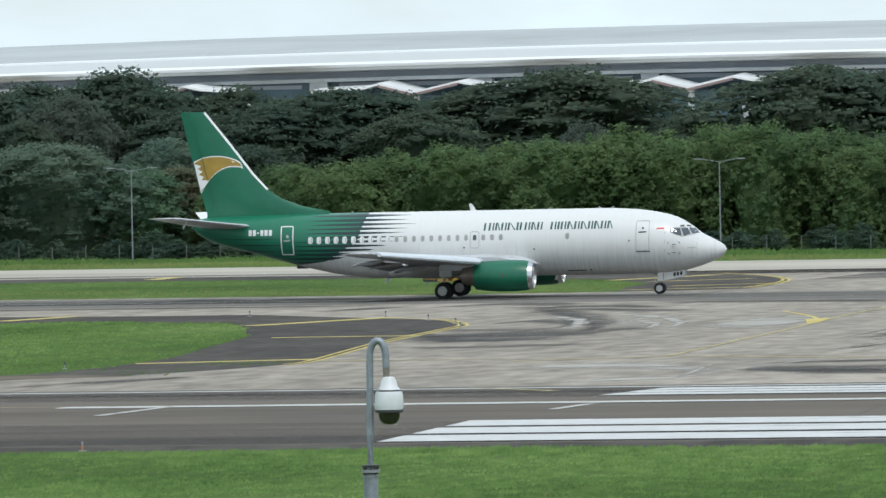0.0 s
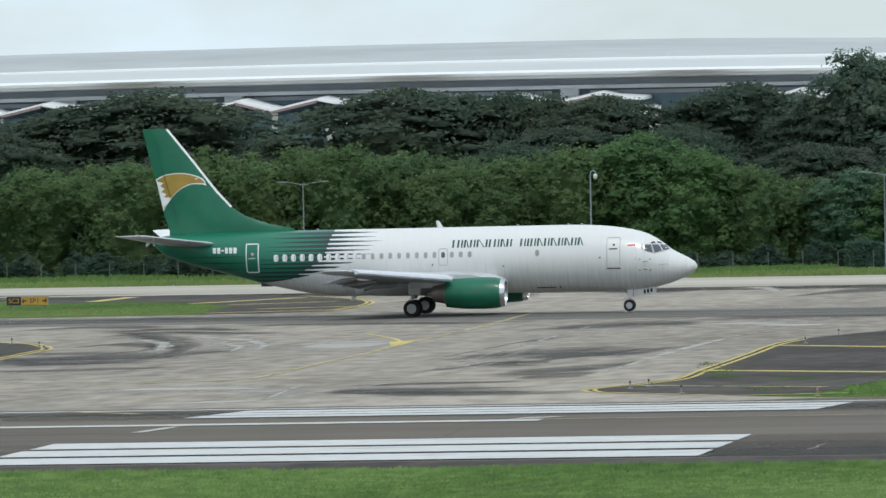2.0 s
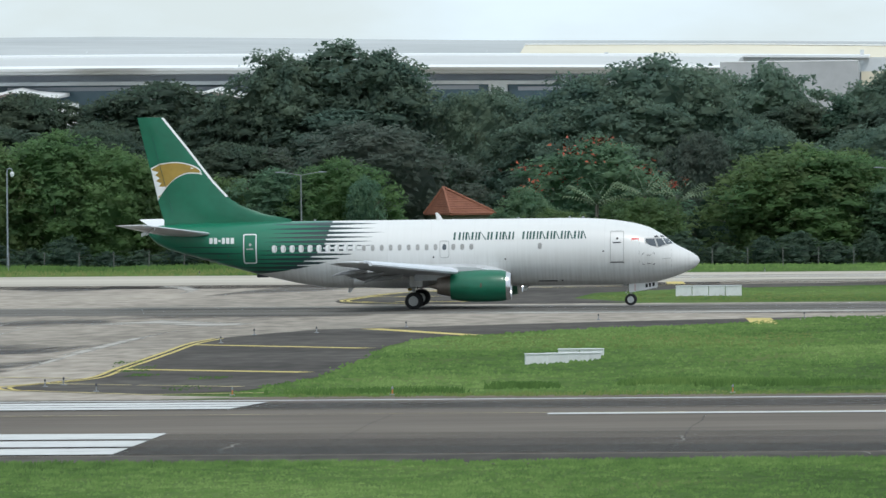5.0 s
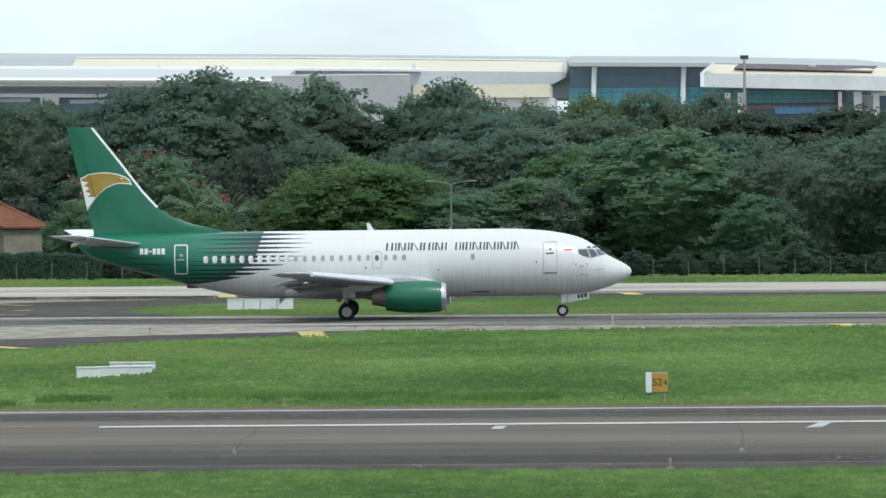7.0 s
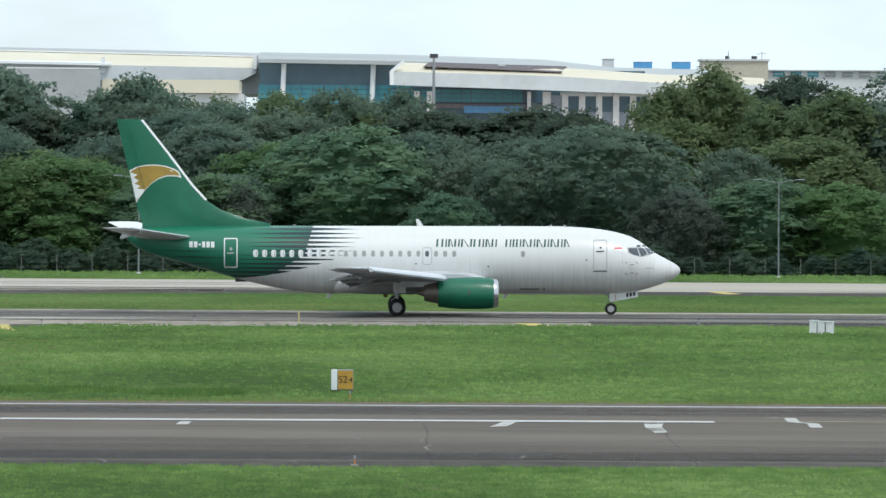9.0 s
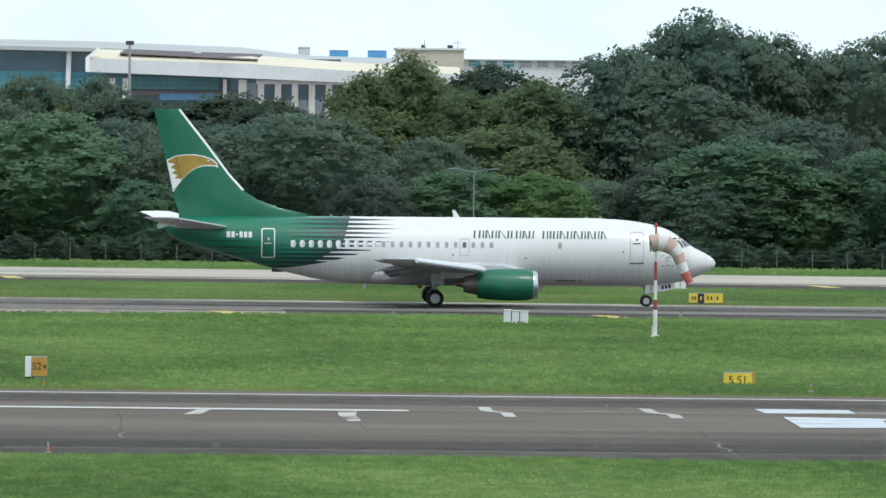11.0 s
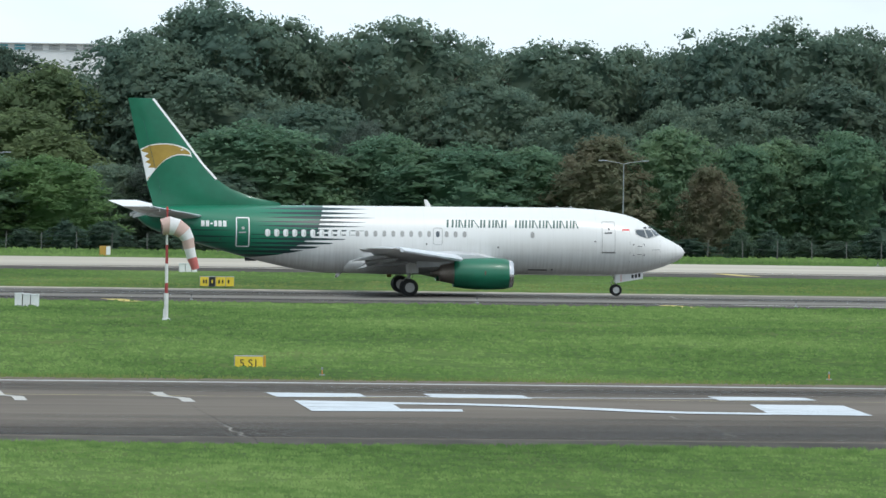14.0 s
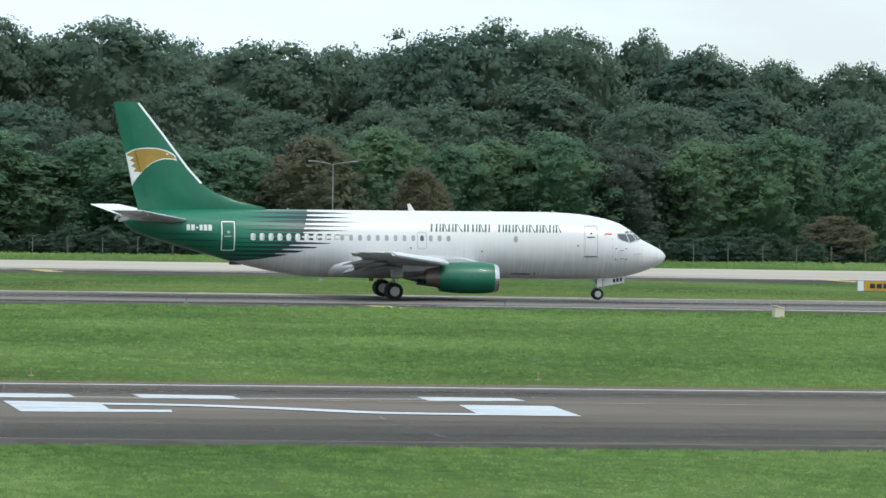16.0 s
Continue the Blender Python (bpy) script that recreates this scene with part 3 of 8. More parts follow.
def markings(rw):
    k = 0.075
    def white(outline, mat=WHITE_LINE, name="white_stripe"):
        return surface(name, outline, mat, k, parent=rw)
    # touchdown stripes, three each side
    for i in range(3):
        white(rect(-53.0, -30.1, 256.6 + i * 5.45, 260.85 + i * 5.45))
        white(rect(-53.5, -30.8, 298.4 + i * 4.85, 302.5 + i * 4.85))
    white(rect(-420, 420, 314.6, 316.2), name="side_line")
    for x0 in (-121, -70.3, -18.7, 82, 133):
        white(rect(x0, x0 + 31.4, 285.2, 286.8), name="centre_line")
    surface("faded_line", rect(-420, 420, 287.1, 287.5), FADED_YELLOW, k, parent=rw)
    # repainted blocks on the centre line
    for q in ([(25.22, 295.17), (28.47, 294.72), (28.12, 288.47), (24.9, 286.91)], [(30.81, 295.88), (34.16, 294.44), (33.8, 288.24), (30.41, 288.58)], [(40.88, 295.67), (44.23, 295.26), (43.94, 290.11), (40.3, 288.4)], [(25.2, 283.69), (28.37, 283.03), (28.18, 277.55), (30.22, 277.56), (30.07, 275.76), (25.03, 275.09)], [(40.71, 283.98), (43.87, 283.77), (43.59, 275.64), (40.23, 275.79)]):
        white(q, FRESH_WHITE)
    ribbon("white_stripe", [(28.12, 289.46), (34.02, 289.83), (40.75, 291.57)], 0.8, FRESH_WHITE, k + 0.004, parent=rw)
    ribbon("white_stripe", arc([(28.16, 282.06), (31.32, 281.41), (34.31, 279.36), (37.0, 276.84), (40.3, 276.24)], 5), 1.5, FRESH_WHITE, k + 0.008, parent=rw)
    # oblique scraps of old marking
    for q in ([(-5.3, 284.2), (-4.9, 284.2), (-5.0, 281.6), (-5.4, 281.6)], [(5.55, 285.0), (6.01, 285.1), (5.61, 281.3), (5.02, 280.8)], [(10.29, 285.0), (10.95, 285.0), (10.76, 281.6), (10.77, 277.0), (10.35, 276.5), (10.19, 281.5)],
              [(-66.5, 286.2), (-66.1, 286.2), (-67.0, 278.8), (-67.4, 278.8)],
              [(-51.4, 285), (-51.0, 285), (-51.6, 280), (-52.0, 280)], [(-40, 291), (-38.8, 292), (-39.4, 288.6), (-40.4, 288.4)]):
        white(q, OLD_WHITE, "old_patch")
    for dx in (0, -5.6):
        ribbon("old_patch", [(x + dx, y) for x, y in [(20.44, 293.81), (21.26, 293.7), (20.99, 286.0), (21.56, 284.72), (21.51, 281.46)]], 0.42, OLD_WHITE, k, parent=rw)
    rng = random.Random(5)
    # cracks across the runway, in part filled with pale sealant
    for x, y0, y1 in ((-13.2, 259, 268), (0.6, 268, 274), (2.8, 262, 271), (5.6, 257.5, 261), (-7.1, 253.8, 256), (-1.2, 253.4, 255.5), (10.75, 253.9, 256), (21.3, 254.8, 266), (36.7, 258.5, 274), (40.8, 264, 268), (47, 262, 270),
                      (-27, 258, 265), (-35, 262, 270), (57, 258, 266)):
        pts, y = [], y0
        while y < y1:
            pts.append((x + rng.uniform(-0.16, 0.16), y))
            y += rng.uniform(0.7, 1.4)
        if len(pts) > 1:
            ribbon("sealed_crack", pts, 0.07, PALE_STAIN, k - 0.01, parent=rw)
    for x in (-40.5, -24, -13.2, 2.8, 10.7, 21.4, 36.7, 47.2, 58):
        pts = [(x + rng.uniform(-0.12, 0.12), 252 + 4.5 * n) for n in range(15)]
        ribbon("open_crack", pts, 0.06, RUBBER, k - 0.02, parent=rw)
    # yellow lines
    def yellow(points, w, n=6, mat=YELLOW_LINE, name="yellow_line"):
        return ribbon(name, arc(points, n) if len(points) > 2 else points, w, mat, k, parent=rw)
    yellow(Y_WAY, 0.24, mat=FADED_YELLOW)
    yellow(Y_HOOK, 0.26)
    surface("yellow_arrow", [(-64.9, 421), (-63.2, 410.5), (-62.9, 412.5), (-64.0, 424)], YELLOW_LINE, k + 0.004, parent=rw)
    for off in (0.0, 0.42):
        yellow([(x - off, y) for x, y in Y_LEFT], 0.20)
        yellow([(x + off, y) for x, y in Y_RIGHT], 0.20)
        yellow([(x - off, y) for x, y in Y_LINK], 0.24)
        yellow([(-28, 584 - off * 2), (-41.5 + off, 572), (-46.2 + off, 557), (-47.2 + off, 534), (-46.6 + off, 521), (-42 + off, 512)], 0.24)
    for p, q in zip(BARS[::2], BARS[1::2]):
        yellow([p, q], 1.15, name="yellow_bar")
    for p, q in zip(FAINT[::2], FAINT[1::2]):
        yellow([p, q], 0.55, mat=FADED_YELLOW, name="faded_line")
    for p, q in (((-45.7, 520.1), (-44.8, 520.9)), ((-46.3, 539.7), (-45.8, 540.9)), ((-44.8, 538.8), (-44.3, 540.6)), ((-43.3, 540.0), (-42.4, 540.9)), ((-40.1, 535.7), (-39.6, 536.8)), ((-43.3, 519.9), (-38.3, 518.9)), ((-44.8, 563.4), (-41.1, 557.7))):
        yellow([p, q], 1.1, name="yellow_bar")
    # oblique bars on the shoulders
    for x in (-18.0, 10.6, 31.8, 62.9, 92.5):
        surface("yellow_bar", [(x - 0.9, 470), (x + 0.3, 470), (x + 1.0, 462), (x - 0.2, 462)] if x > 0 else [(x - 1.2, 457), (x + 0.2, 457), (x + 1.3, 440), (x - 0.1, 440)], YELLOW_LINE, 0.07, parent=rw)
    for x in (-138, -29.4, -1.0, 27.6, 56.2, 84.8, 113.4):
        surface("yellow_bar", [(x - 1.5, 602), (x - 0.3, 602), (x + 0.5, 590), (x - 0.8, 590)], YELLOW_LINE, 0.05, parent=rw)
    ribbon("pale_line", [(-420, 503.9), (420, 503.9)], 0.9, PALE_STAIN, 0.062, parent=rw)
    for x in (-111, -70, -36.5, 7, 34, 60, 78):
        surface("white_patch", rect(x, x + 2.6, 497.0, 499.2), PALE_STAIN, 0.08, parent=rw)


ground_sheet()
rw = pavements()
markings(rw)


# ---- the airliner: nose at x = 0, tail towards -x, its near side at -y, wheels on z = 0 ----
WHITE_SKIN = material("white_aircraft_paint", [(0.66, 0.645, 0.62), (0.78, 0.77, 0.755), (0.82, 0.82, 0.81)], scale=0.5, stretch_by=(2.2, 1, 0.35), fine=5, rough=0.32, coat=0.3)
GREEN_PAINT = material("green_aircraft_paint", [(0.004, 0.115, 0.06), (0.006, 0.15, 0.08)], scale=0.5, fine=6, rough=0.4, coat=0.15)
WING_GREY = material("wing_grey_paint", [(0.47, 0.485, 0.50), (0.58, 0.595, 0.61)], scale=0.6, stretch_by=(1, 0.4, 1), fine=6, rough=0.42, spots=0.4, spot_color=(0.34, 0.34, 0.34))
# flaps and fairings: shadow under the trailing edge put into a darker grey
FLAP_GREY = material("shaded_flap_grey", [(0.24, 0.245, 0.25), (0.36, 0.365, 0.37)], scale=1.2, fine=6, rough=0.5, spots=0.5, spot_color=(0.16, 0.155, 0.15))
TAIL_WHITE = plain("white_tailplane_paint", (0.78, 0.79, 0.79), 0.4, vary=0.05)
# tailplane underside: a darker grey that includes its shade
TAIL_GREY = material("shaded_tailplane_grey", [(0.40, 0.385, 0.37), (0.50, 0.485, 0.47)], scale=0.6, fine=6, rough=0.4)
WING_WHITE = plain("pale_slat_metal", (0.68, 0.71, 0.75), 0.3, 0.15, vary=0.05)
BARE_METAL = plain("bare_polished_metal", (0.62, 0.62, 0.63), 0.25, 0.9, vary=0.08)
HOT_METAL = material("heat_stained_metal", [(0.20, 0.165, 0.14), (0.34, 0.295, 0.26)], scale=1.5, rough=0.45, metal=0.7)
TYRE = plain("tyre_rubber", (0.02, 0.02, 0.021), 0.8)
HUB = plain("wheel_hub_paint", (0.55, 0.54, 0.52), 0.45)
STRUT = plain("gear_strut_paint", (0.42, 0.42, 0.41), 0.4, 0.2)
GEAR_YELLOW = plain("primer_yellow", (0.45, 0.30, 0.05), 0.6)
GLASS_DARK = plain("cockpit_glass", (0.09, 0.105, 0.12), 0.06, vary=0.05)
WINDOW_GREY = plain("window_blind_grey", (0.36, 0.355, 0.34), 0.25)
BLIND_WHITE = plain("window_blind_white", (0.74, 0.75, 0.74), 0.4, vary=0.04)
WINDOW_RIM = plain("window_rim", (0.66, 0.66, 0.65), 0.35)
SEAM = plain("panel_seam", (0.42, 0.42, 0.41), 0.5)
GOLD = plain("gold_emblem_paint", (0.36, 0.235, 0.045), 0.35)
EMBLEM_WHITE = plain("emblem_white", (0.78, 0.79, 0.78), 0.35, vary=0.03)
TITLE_GREEN = plain("title_dark_green", (0.02, 0.085, 0.075), 0.35)
SIGN_RED_DULL = plain("dull_red", (0.16, 0.07, 0.05), 0.6)
FLAG_RED = plain("flag_red", (0.60, 0.03, 0.03), 0.4)

# x, bottom, top, half width
STATIONS = [(0.0, 2.57, 2.59, 0.01), (-0.08, 2.39, 2.77, 0.2), (-0.35, 2.15, 3.00, 0.46), (-0.8, 1.93, 3.25, 0.78), (-1.4, 1.69, 3.56, 1.10), (-2.2, 1.46, 4.16, 1.43), (-3.0, 1.31, 4.60, 1.64),
            (-4.2, 1.24, 4.91, 1.80), (-5.6, 1.22, 5.09, 1.87), (-7.5, 1.22, 5.17, 1.88), (-21.0, 1.22, 5.17, 1.88), (-22.8, 1.40, 5.17, 1.86), (-25.0, 1.84, 5.17, 1.74), (-27.2, 2.42, 5.15, 1.48),
            (-29.4, 3.05, 5.12, 1.12), (-31.0, 3.52, 5.06, 0.80), (-31.9, 3.92, 4.98, 0.50), (-32.4, 4.40, 4.80, 0.16)]
SX = [s[0] for s in STATIONS][::-1]


def section(x):
    """Bottom, top and half width of the body at x, smoothed between the stations."""
    out = []
    for k in (1, 2, 3):
        vals = [s[k] for s in STATIONS][::-1]
        i = min(max(int(np.searchsorted(SX, x)) - 1, 0), len(SX) - 2)
        h = SX[i + 1] - SX[i]
        t = (x - SX[i]) / h
        def slope(j):
            if j in (0, len(SX) - 1):
                return (vals[1] - vals[0]) / (SX[1] - SX[0]) if j == 0 else (vals[-1] - vals[-2]) / (SX[-1] - SX[-2])
            a, b = (vals[j] - vals[j - 1]) / (SX[j] - SX[j - 1]), (vals[j + 1] - vals[j]) / (SX[j + 1] - SX[j])
            return 0.0 if a * b <= 0 else 2 * a * b / (a + b)
        m0, m1 = slope(i) * h, slope(i + 1) * h
        out.append((2 * t ** 3 - 3 * t ** 2 + 1) * vals[i] + (t ** 3 - 2 * t ** 2 + t) * m0 + (-2 * t ** 3 + 3 * t ** 2) * vals[i + 1] + (t ** 3 - t ** 2) * m1)
    return out


def skin(x, z, off=0.0):
    """The point of the near side of the body at x and z, off metres outside."""
    lo, hi, w = section(x)
    c, h = (lo + hi) / 2, (hi - lo) / 2
    q = max(-0.995, min(0.995, (z - c) / h))
    y = w * math.sqrt(1 - q * q)
    n = Vector((0, -y / (w * w), (z - c) / (h * h)))
    n.normalize()
    return Vector((x, -y, c + q * h)) + n * off


def skin_patch(outline, off, n=6):
    """A thin plate on the near side of the body inside an outline of (x, z)."""
    bm = bmesh.new()
    bm.faces.new([bm.verts.new((x, 0, z)) for x, z in outline])
    zs, xs = [p[1] for p in outline], [p[0] for p in outline]
    for k in range(1, n):
        for lo, hi, axis in ((min(zs), max(zs), 2), (min(xs), max(xs), 0)):
            co, no = [0, 0, 0], [0, 0, 0]
            co[axis], no[axis] = lo + (hi - lo) * k / n, 1
            bmesh.ops.bisect_plane(bm, geom=bm.verts[:] + bm.edges[:] + bm.faces[:], plane_co=co, plane_no=no)
    for v in bm.verts:
        v.co = skin(v.co.x, v.co.z, off)
    bmesh.ops.recalc_face_normals(bm, faces=bm.faces)
    if sum((f.normal.y * f.calc_area() for f in bm.faces)) > 0:
        bmesh.ops.reverse_faces(bm, faces=bm.faces)
    rim = [e for e in bm.edges if e.is_boundary]
    made = bmesh.ops.extrude_edge_only(bm, edges=rim)
    for v in made["geom"]:
        if isinstance(v, bmesh.types.BMVert):
            v.co = skin(v.co.x, v.co.z, -0.01)
    return bm


def rounded(cx, cz, w, h, r, n=4):
    pts = []
    for sx, sz, a0 in ((1, 1, 0), (-1, 1, 90), (-1, -1, 180), (1, -1, 270)):
        for k in range(n + 1):
            a = radians(a0 + 90 * k / n)
            pts.append((cx + sx * (w / 2 - r) + r * math.cos(a), cz + sz * (h / 2 - r) + r * math.sin(a)))
    return pts


def skin_frame(cx, cz, w, h, r, t, off=0.02):
    """A thin raised outline on the body."""
    bm = bmesh.new()
    def closer(pts):
        out = []
        for p, q in zip(pts, pts[1:] + pts[:1]):
            k = 10 if abs(p[1] - q[1]) > 0.3 else 1
            out += [(p[0] + (q[0] - p[0]) * i / k, p[1] + (q[1] - p[1]) * i / k) for i in range(k)]
        return out
    for a, b in ((closer(rounded(cx, cz, w, h, r)), closer(rounded(cx, cz, w - 2 * t, h - 2 * t, max(0.01, r - t)))),):
        outer, inner = [bm.verts.new(skin(*p, off)) for p in a], [bm.verts.new(skin(*p, off)) for p in b]
        k = len(a)
        for i in range(k):
            bm.faces.new((outer[i], inner[i], inner[(i + 1) % k], outer[(i + 1) % k]))
    return bm


def livery():
    """White paint forward, green aft, with spiked bands of dark green and white between; streaked dirt low on the sides."""
    m = bpy.data.materials.new("airliner_livery")
    m.use_nodes = True
    nodes, links = m.node_tree.nodes, m.node_tree.links
    bsdf = nodes["Principled BSDF"]
    bsdf.inputs["Roughness"].default_value, bsdf.inputs["Coat Weight"].default_value, bsdf.inputs["Coat Roughness"].default_value = 0.38, 0.25, 0.15
    tc = nodes.new("ShaderNodeTexCoord")
    sep = nodes.new("ShaderNodeSeparateXYZ")
    links.new(tc.outputs["Object"], sep.inputs[0])
    x, z = sep.outputs["X"], sep.outputs["Z"]

    def op(kind, a, b=0.0, c=0.0):
        n = nodes.new("ShaderNodeMath")
        n.operation = kind
        for i, v in enumerate((a, b, c)):
            if isinstance(v, (int, float)):
                n.inputs[i].default_value = v
            else:
                links.new(v, n.inputs[i])
        return n.outputs[0]

    def noise_tex(scale, stretch_by, detail=5):
        mp = nodes.new("ShaderNodeMapping")
        mp.inputs["Scale"].default_value = stretch_by
        links.new(tc.outputs["Object"], mp.inputs["Vector"])
        n = nodes.new("ShaderNodeTexNoise")
        n.inputs["Scale"].default_value, n.inputs["Detail"].default_value = scale, detail
        links.new(mp.outputs[0], n.inputs["Vector"])
        return n.outputs["Fac"]

    def blend(fac, a, b):
        n = nodes.new("ShaderNodeMix")
        n.data_type = "RGBA"
        links.new(fac, n.inputs[0])
        for i, v in ((6, a), (7, b)):
            if isinstance(v, tuple):
                n.inputs[i].default_value = (*v, 1)
            else:
                links.new(v, n.inputs[i])
        return n.outputs[2]

    tri = op("DIVIDE", op("PINGPONG", z, 0.125), 0.125)
    low = op("MAXIMUM", op("SUBTRACT", 3.55, z), 0.0)
    edge = op("SUBTRACT", op("MULTIPLY_ADD", z, 0.3, -23.05), op("MULTIPLY", low, 1.35))
    past = op("SUBTRACT", x, edge)
    # dark spikes grow out of the green before the edge
    reach = op("MULTIPLY_ADD", noise_tex(1.0, (0.0, 0.0, 9.0), 0), 3.0, 2.8)
    dark_part = op("ADD", op("DIVIDE", past, reach), 0.85)
    dark = op("GREATER_THAN", dark_part, tri)
    # white between the spikes behind the edge
    white_reach = op("MULTIPLY_ADD", noise_tex(1.0, (0.0, 0.0, 7.0), 0), 3.0, 2.6)
    white_part = op("ADD", op("DIVIDE", op("SUBTRACT", past, op("MULTIPLY", low, 0.7)), white_reach), 0.32)
    white_here = op("MULTIPLY", op("GREATER_THAN", white_part, op("SUBTRACT", 1.0, tri)), op("GREATER_THAN", past, 0.0))
    belly = op("LESS_THAN", z, op("MULTIPLY_ADD", op("POWER", op("MAXIMUM", op("ADD", x, 27.3), 0.0), 2.0), 0.024, 2.08))
    belly = op("MULTIPLY", belly, op("GREATER_THAN", x, -27.3))
    streak = noise_tex(1.0, (9.0, 0.4, 0.5), 6)
    cloudy = noise_tex(0.5, (0.6, 1, 1.4), 4)
    grime = op("MULTIPLY_ADD", streak, 0.9, op("MULTIPLY", cloudy, 0.6))
    soiled = nodes.new("ShaderNodeMapRange")
    soiled.inputs["From Min"].default_value, soiled.inputs["From Max"].default_value = 0.55, 1.05
    links.new(grime, soiled.inputs["Value"])
    below = nodes.new("ShaderNodeMapRange")
    below.inputs["From Min"].default_value, below.inputs["From Max"].default_value = 3.6, 1.8
    links.new(z, below.inputs["Value"])
    dirt = op("MULTIPLY", soiled.outputs[0], op("MULTIPLY_ADD", below.outputs[0], 0.42, 0.07))
    white = blend(dirt, (0.74, 0.74, 0.725), (0.36, 0.335, 0.30))
    # skin joints round and along the body
    ring = op("LESS_THAN", op("PINGPONG", op("ADD", x, 0.4), 1.27), 0.012)
    lap = op("LESS_THAN", op("ABSOLUTE", op("SUBTRACT", z, 2.72)), 0.010)
    joint = op("MULTIPLY", op("MAXIMUM", ring, lap), 0.10)
    white = blend(joint, white, (0.32, 0.31, 0.30))
    green = blend(cloudy, (0.005, 0.135, 0.072), (0.009, 0.18, 0.10))
    # thin dark streaks along the aft body
    thin = op("DIVIDE", op("PINGPONG", op("ADD", z, 0.07), 0.19), 0.19)
    run = op("MULTIPLY_ADD", noise_tex(1.0, (0.0, 0.0, 5.0), 0), 5.0, -31.2)
    nose_out = op("SUBTRACT", 1.0, op("DIVIDE", op("ABSOLUTE", op("SUBTRACT", x, run)), 2.2))
    streaks = op("MULTIPLY", op("GREATER_THAN", op("MULTIPLY", nose_out, 0.30), thin), op("LESS_THAN", z, 3.75))
    c = blend(dark, green, (0.008, 0.030, 0.032))
    c = blend(op("MULTIPLY", streaks, 0.85), c, (0.008, 0.030, 0.032))
    c = blend(white_here, c, white)
    c = blend(belly, c, white)
    links.new(c, bsdf.inputs["Base Color"])
    return m


def loft(sections, bm=None, cap=True):
    """A skin over closed rings of equal length."""
    bm = bm or bmesh.new()
    rings = [[bm.verts.new(p) for p in s] for s in sections]
    n = len(rings[0])
    for a, b in zip(rings, rings[1:]):
        for k in range(n):
            bm.faces.new((a[k], a[(k + 1) % n], b[(k + 1) % n], b[k]))
    if cap:
        bm.faces.new(rings[0][::-1])
        bm.faces.new(rings[-1])
    bmesh.ops.recalc_face_normals(bm, faces=bm.faces)
    return bm


def foil(lead, trail, y, z, thick, n=10, camber=0.02):
    """An upright rib of a wing from its leading to its trailing edge."""
    c = lead - trail
    up, dn = [], []
    for k in range(n + 1):
        u = 0.5 - 0.5 * math.cos(math.pi * k / n)
        t = 5 * thick * (0.2969 * math.sqrt(u) - 0.126 * u - 0.3516 * u ** 2 + 0.2843 * u ** 3 - 0.1015 * u ** 4)
        b = camber * 4 * u * (1 - u)
        up.append(Vector((lead - c * u, y, z + c * (b + t))))
        dn.append(Vector((lead - c * u, y, z + c * (b - t))))
    return up + dn[-2:0:-1]


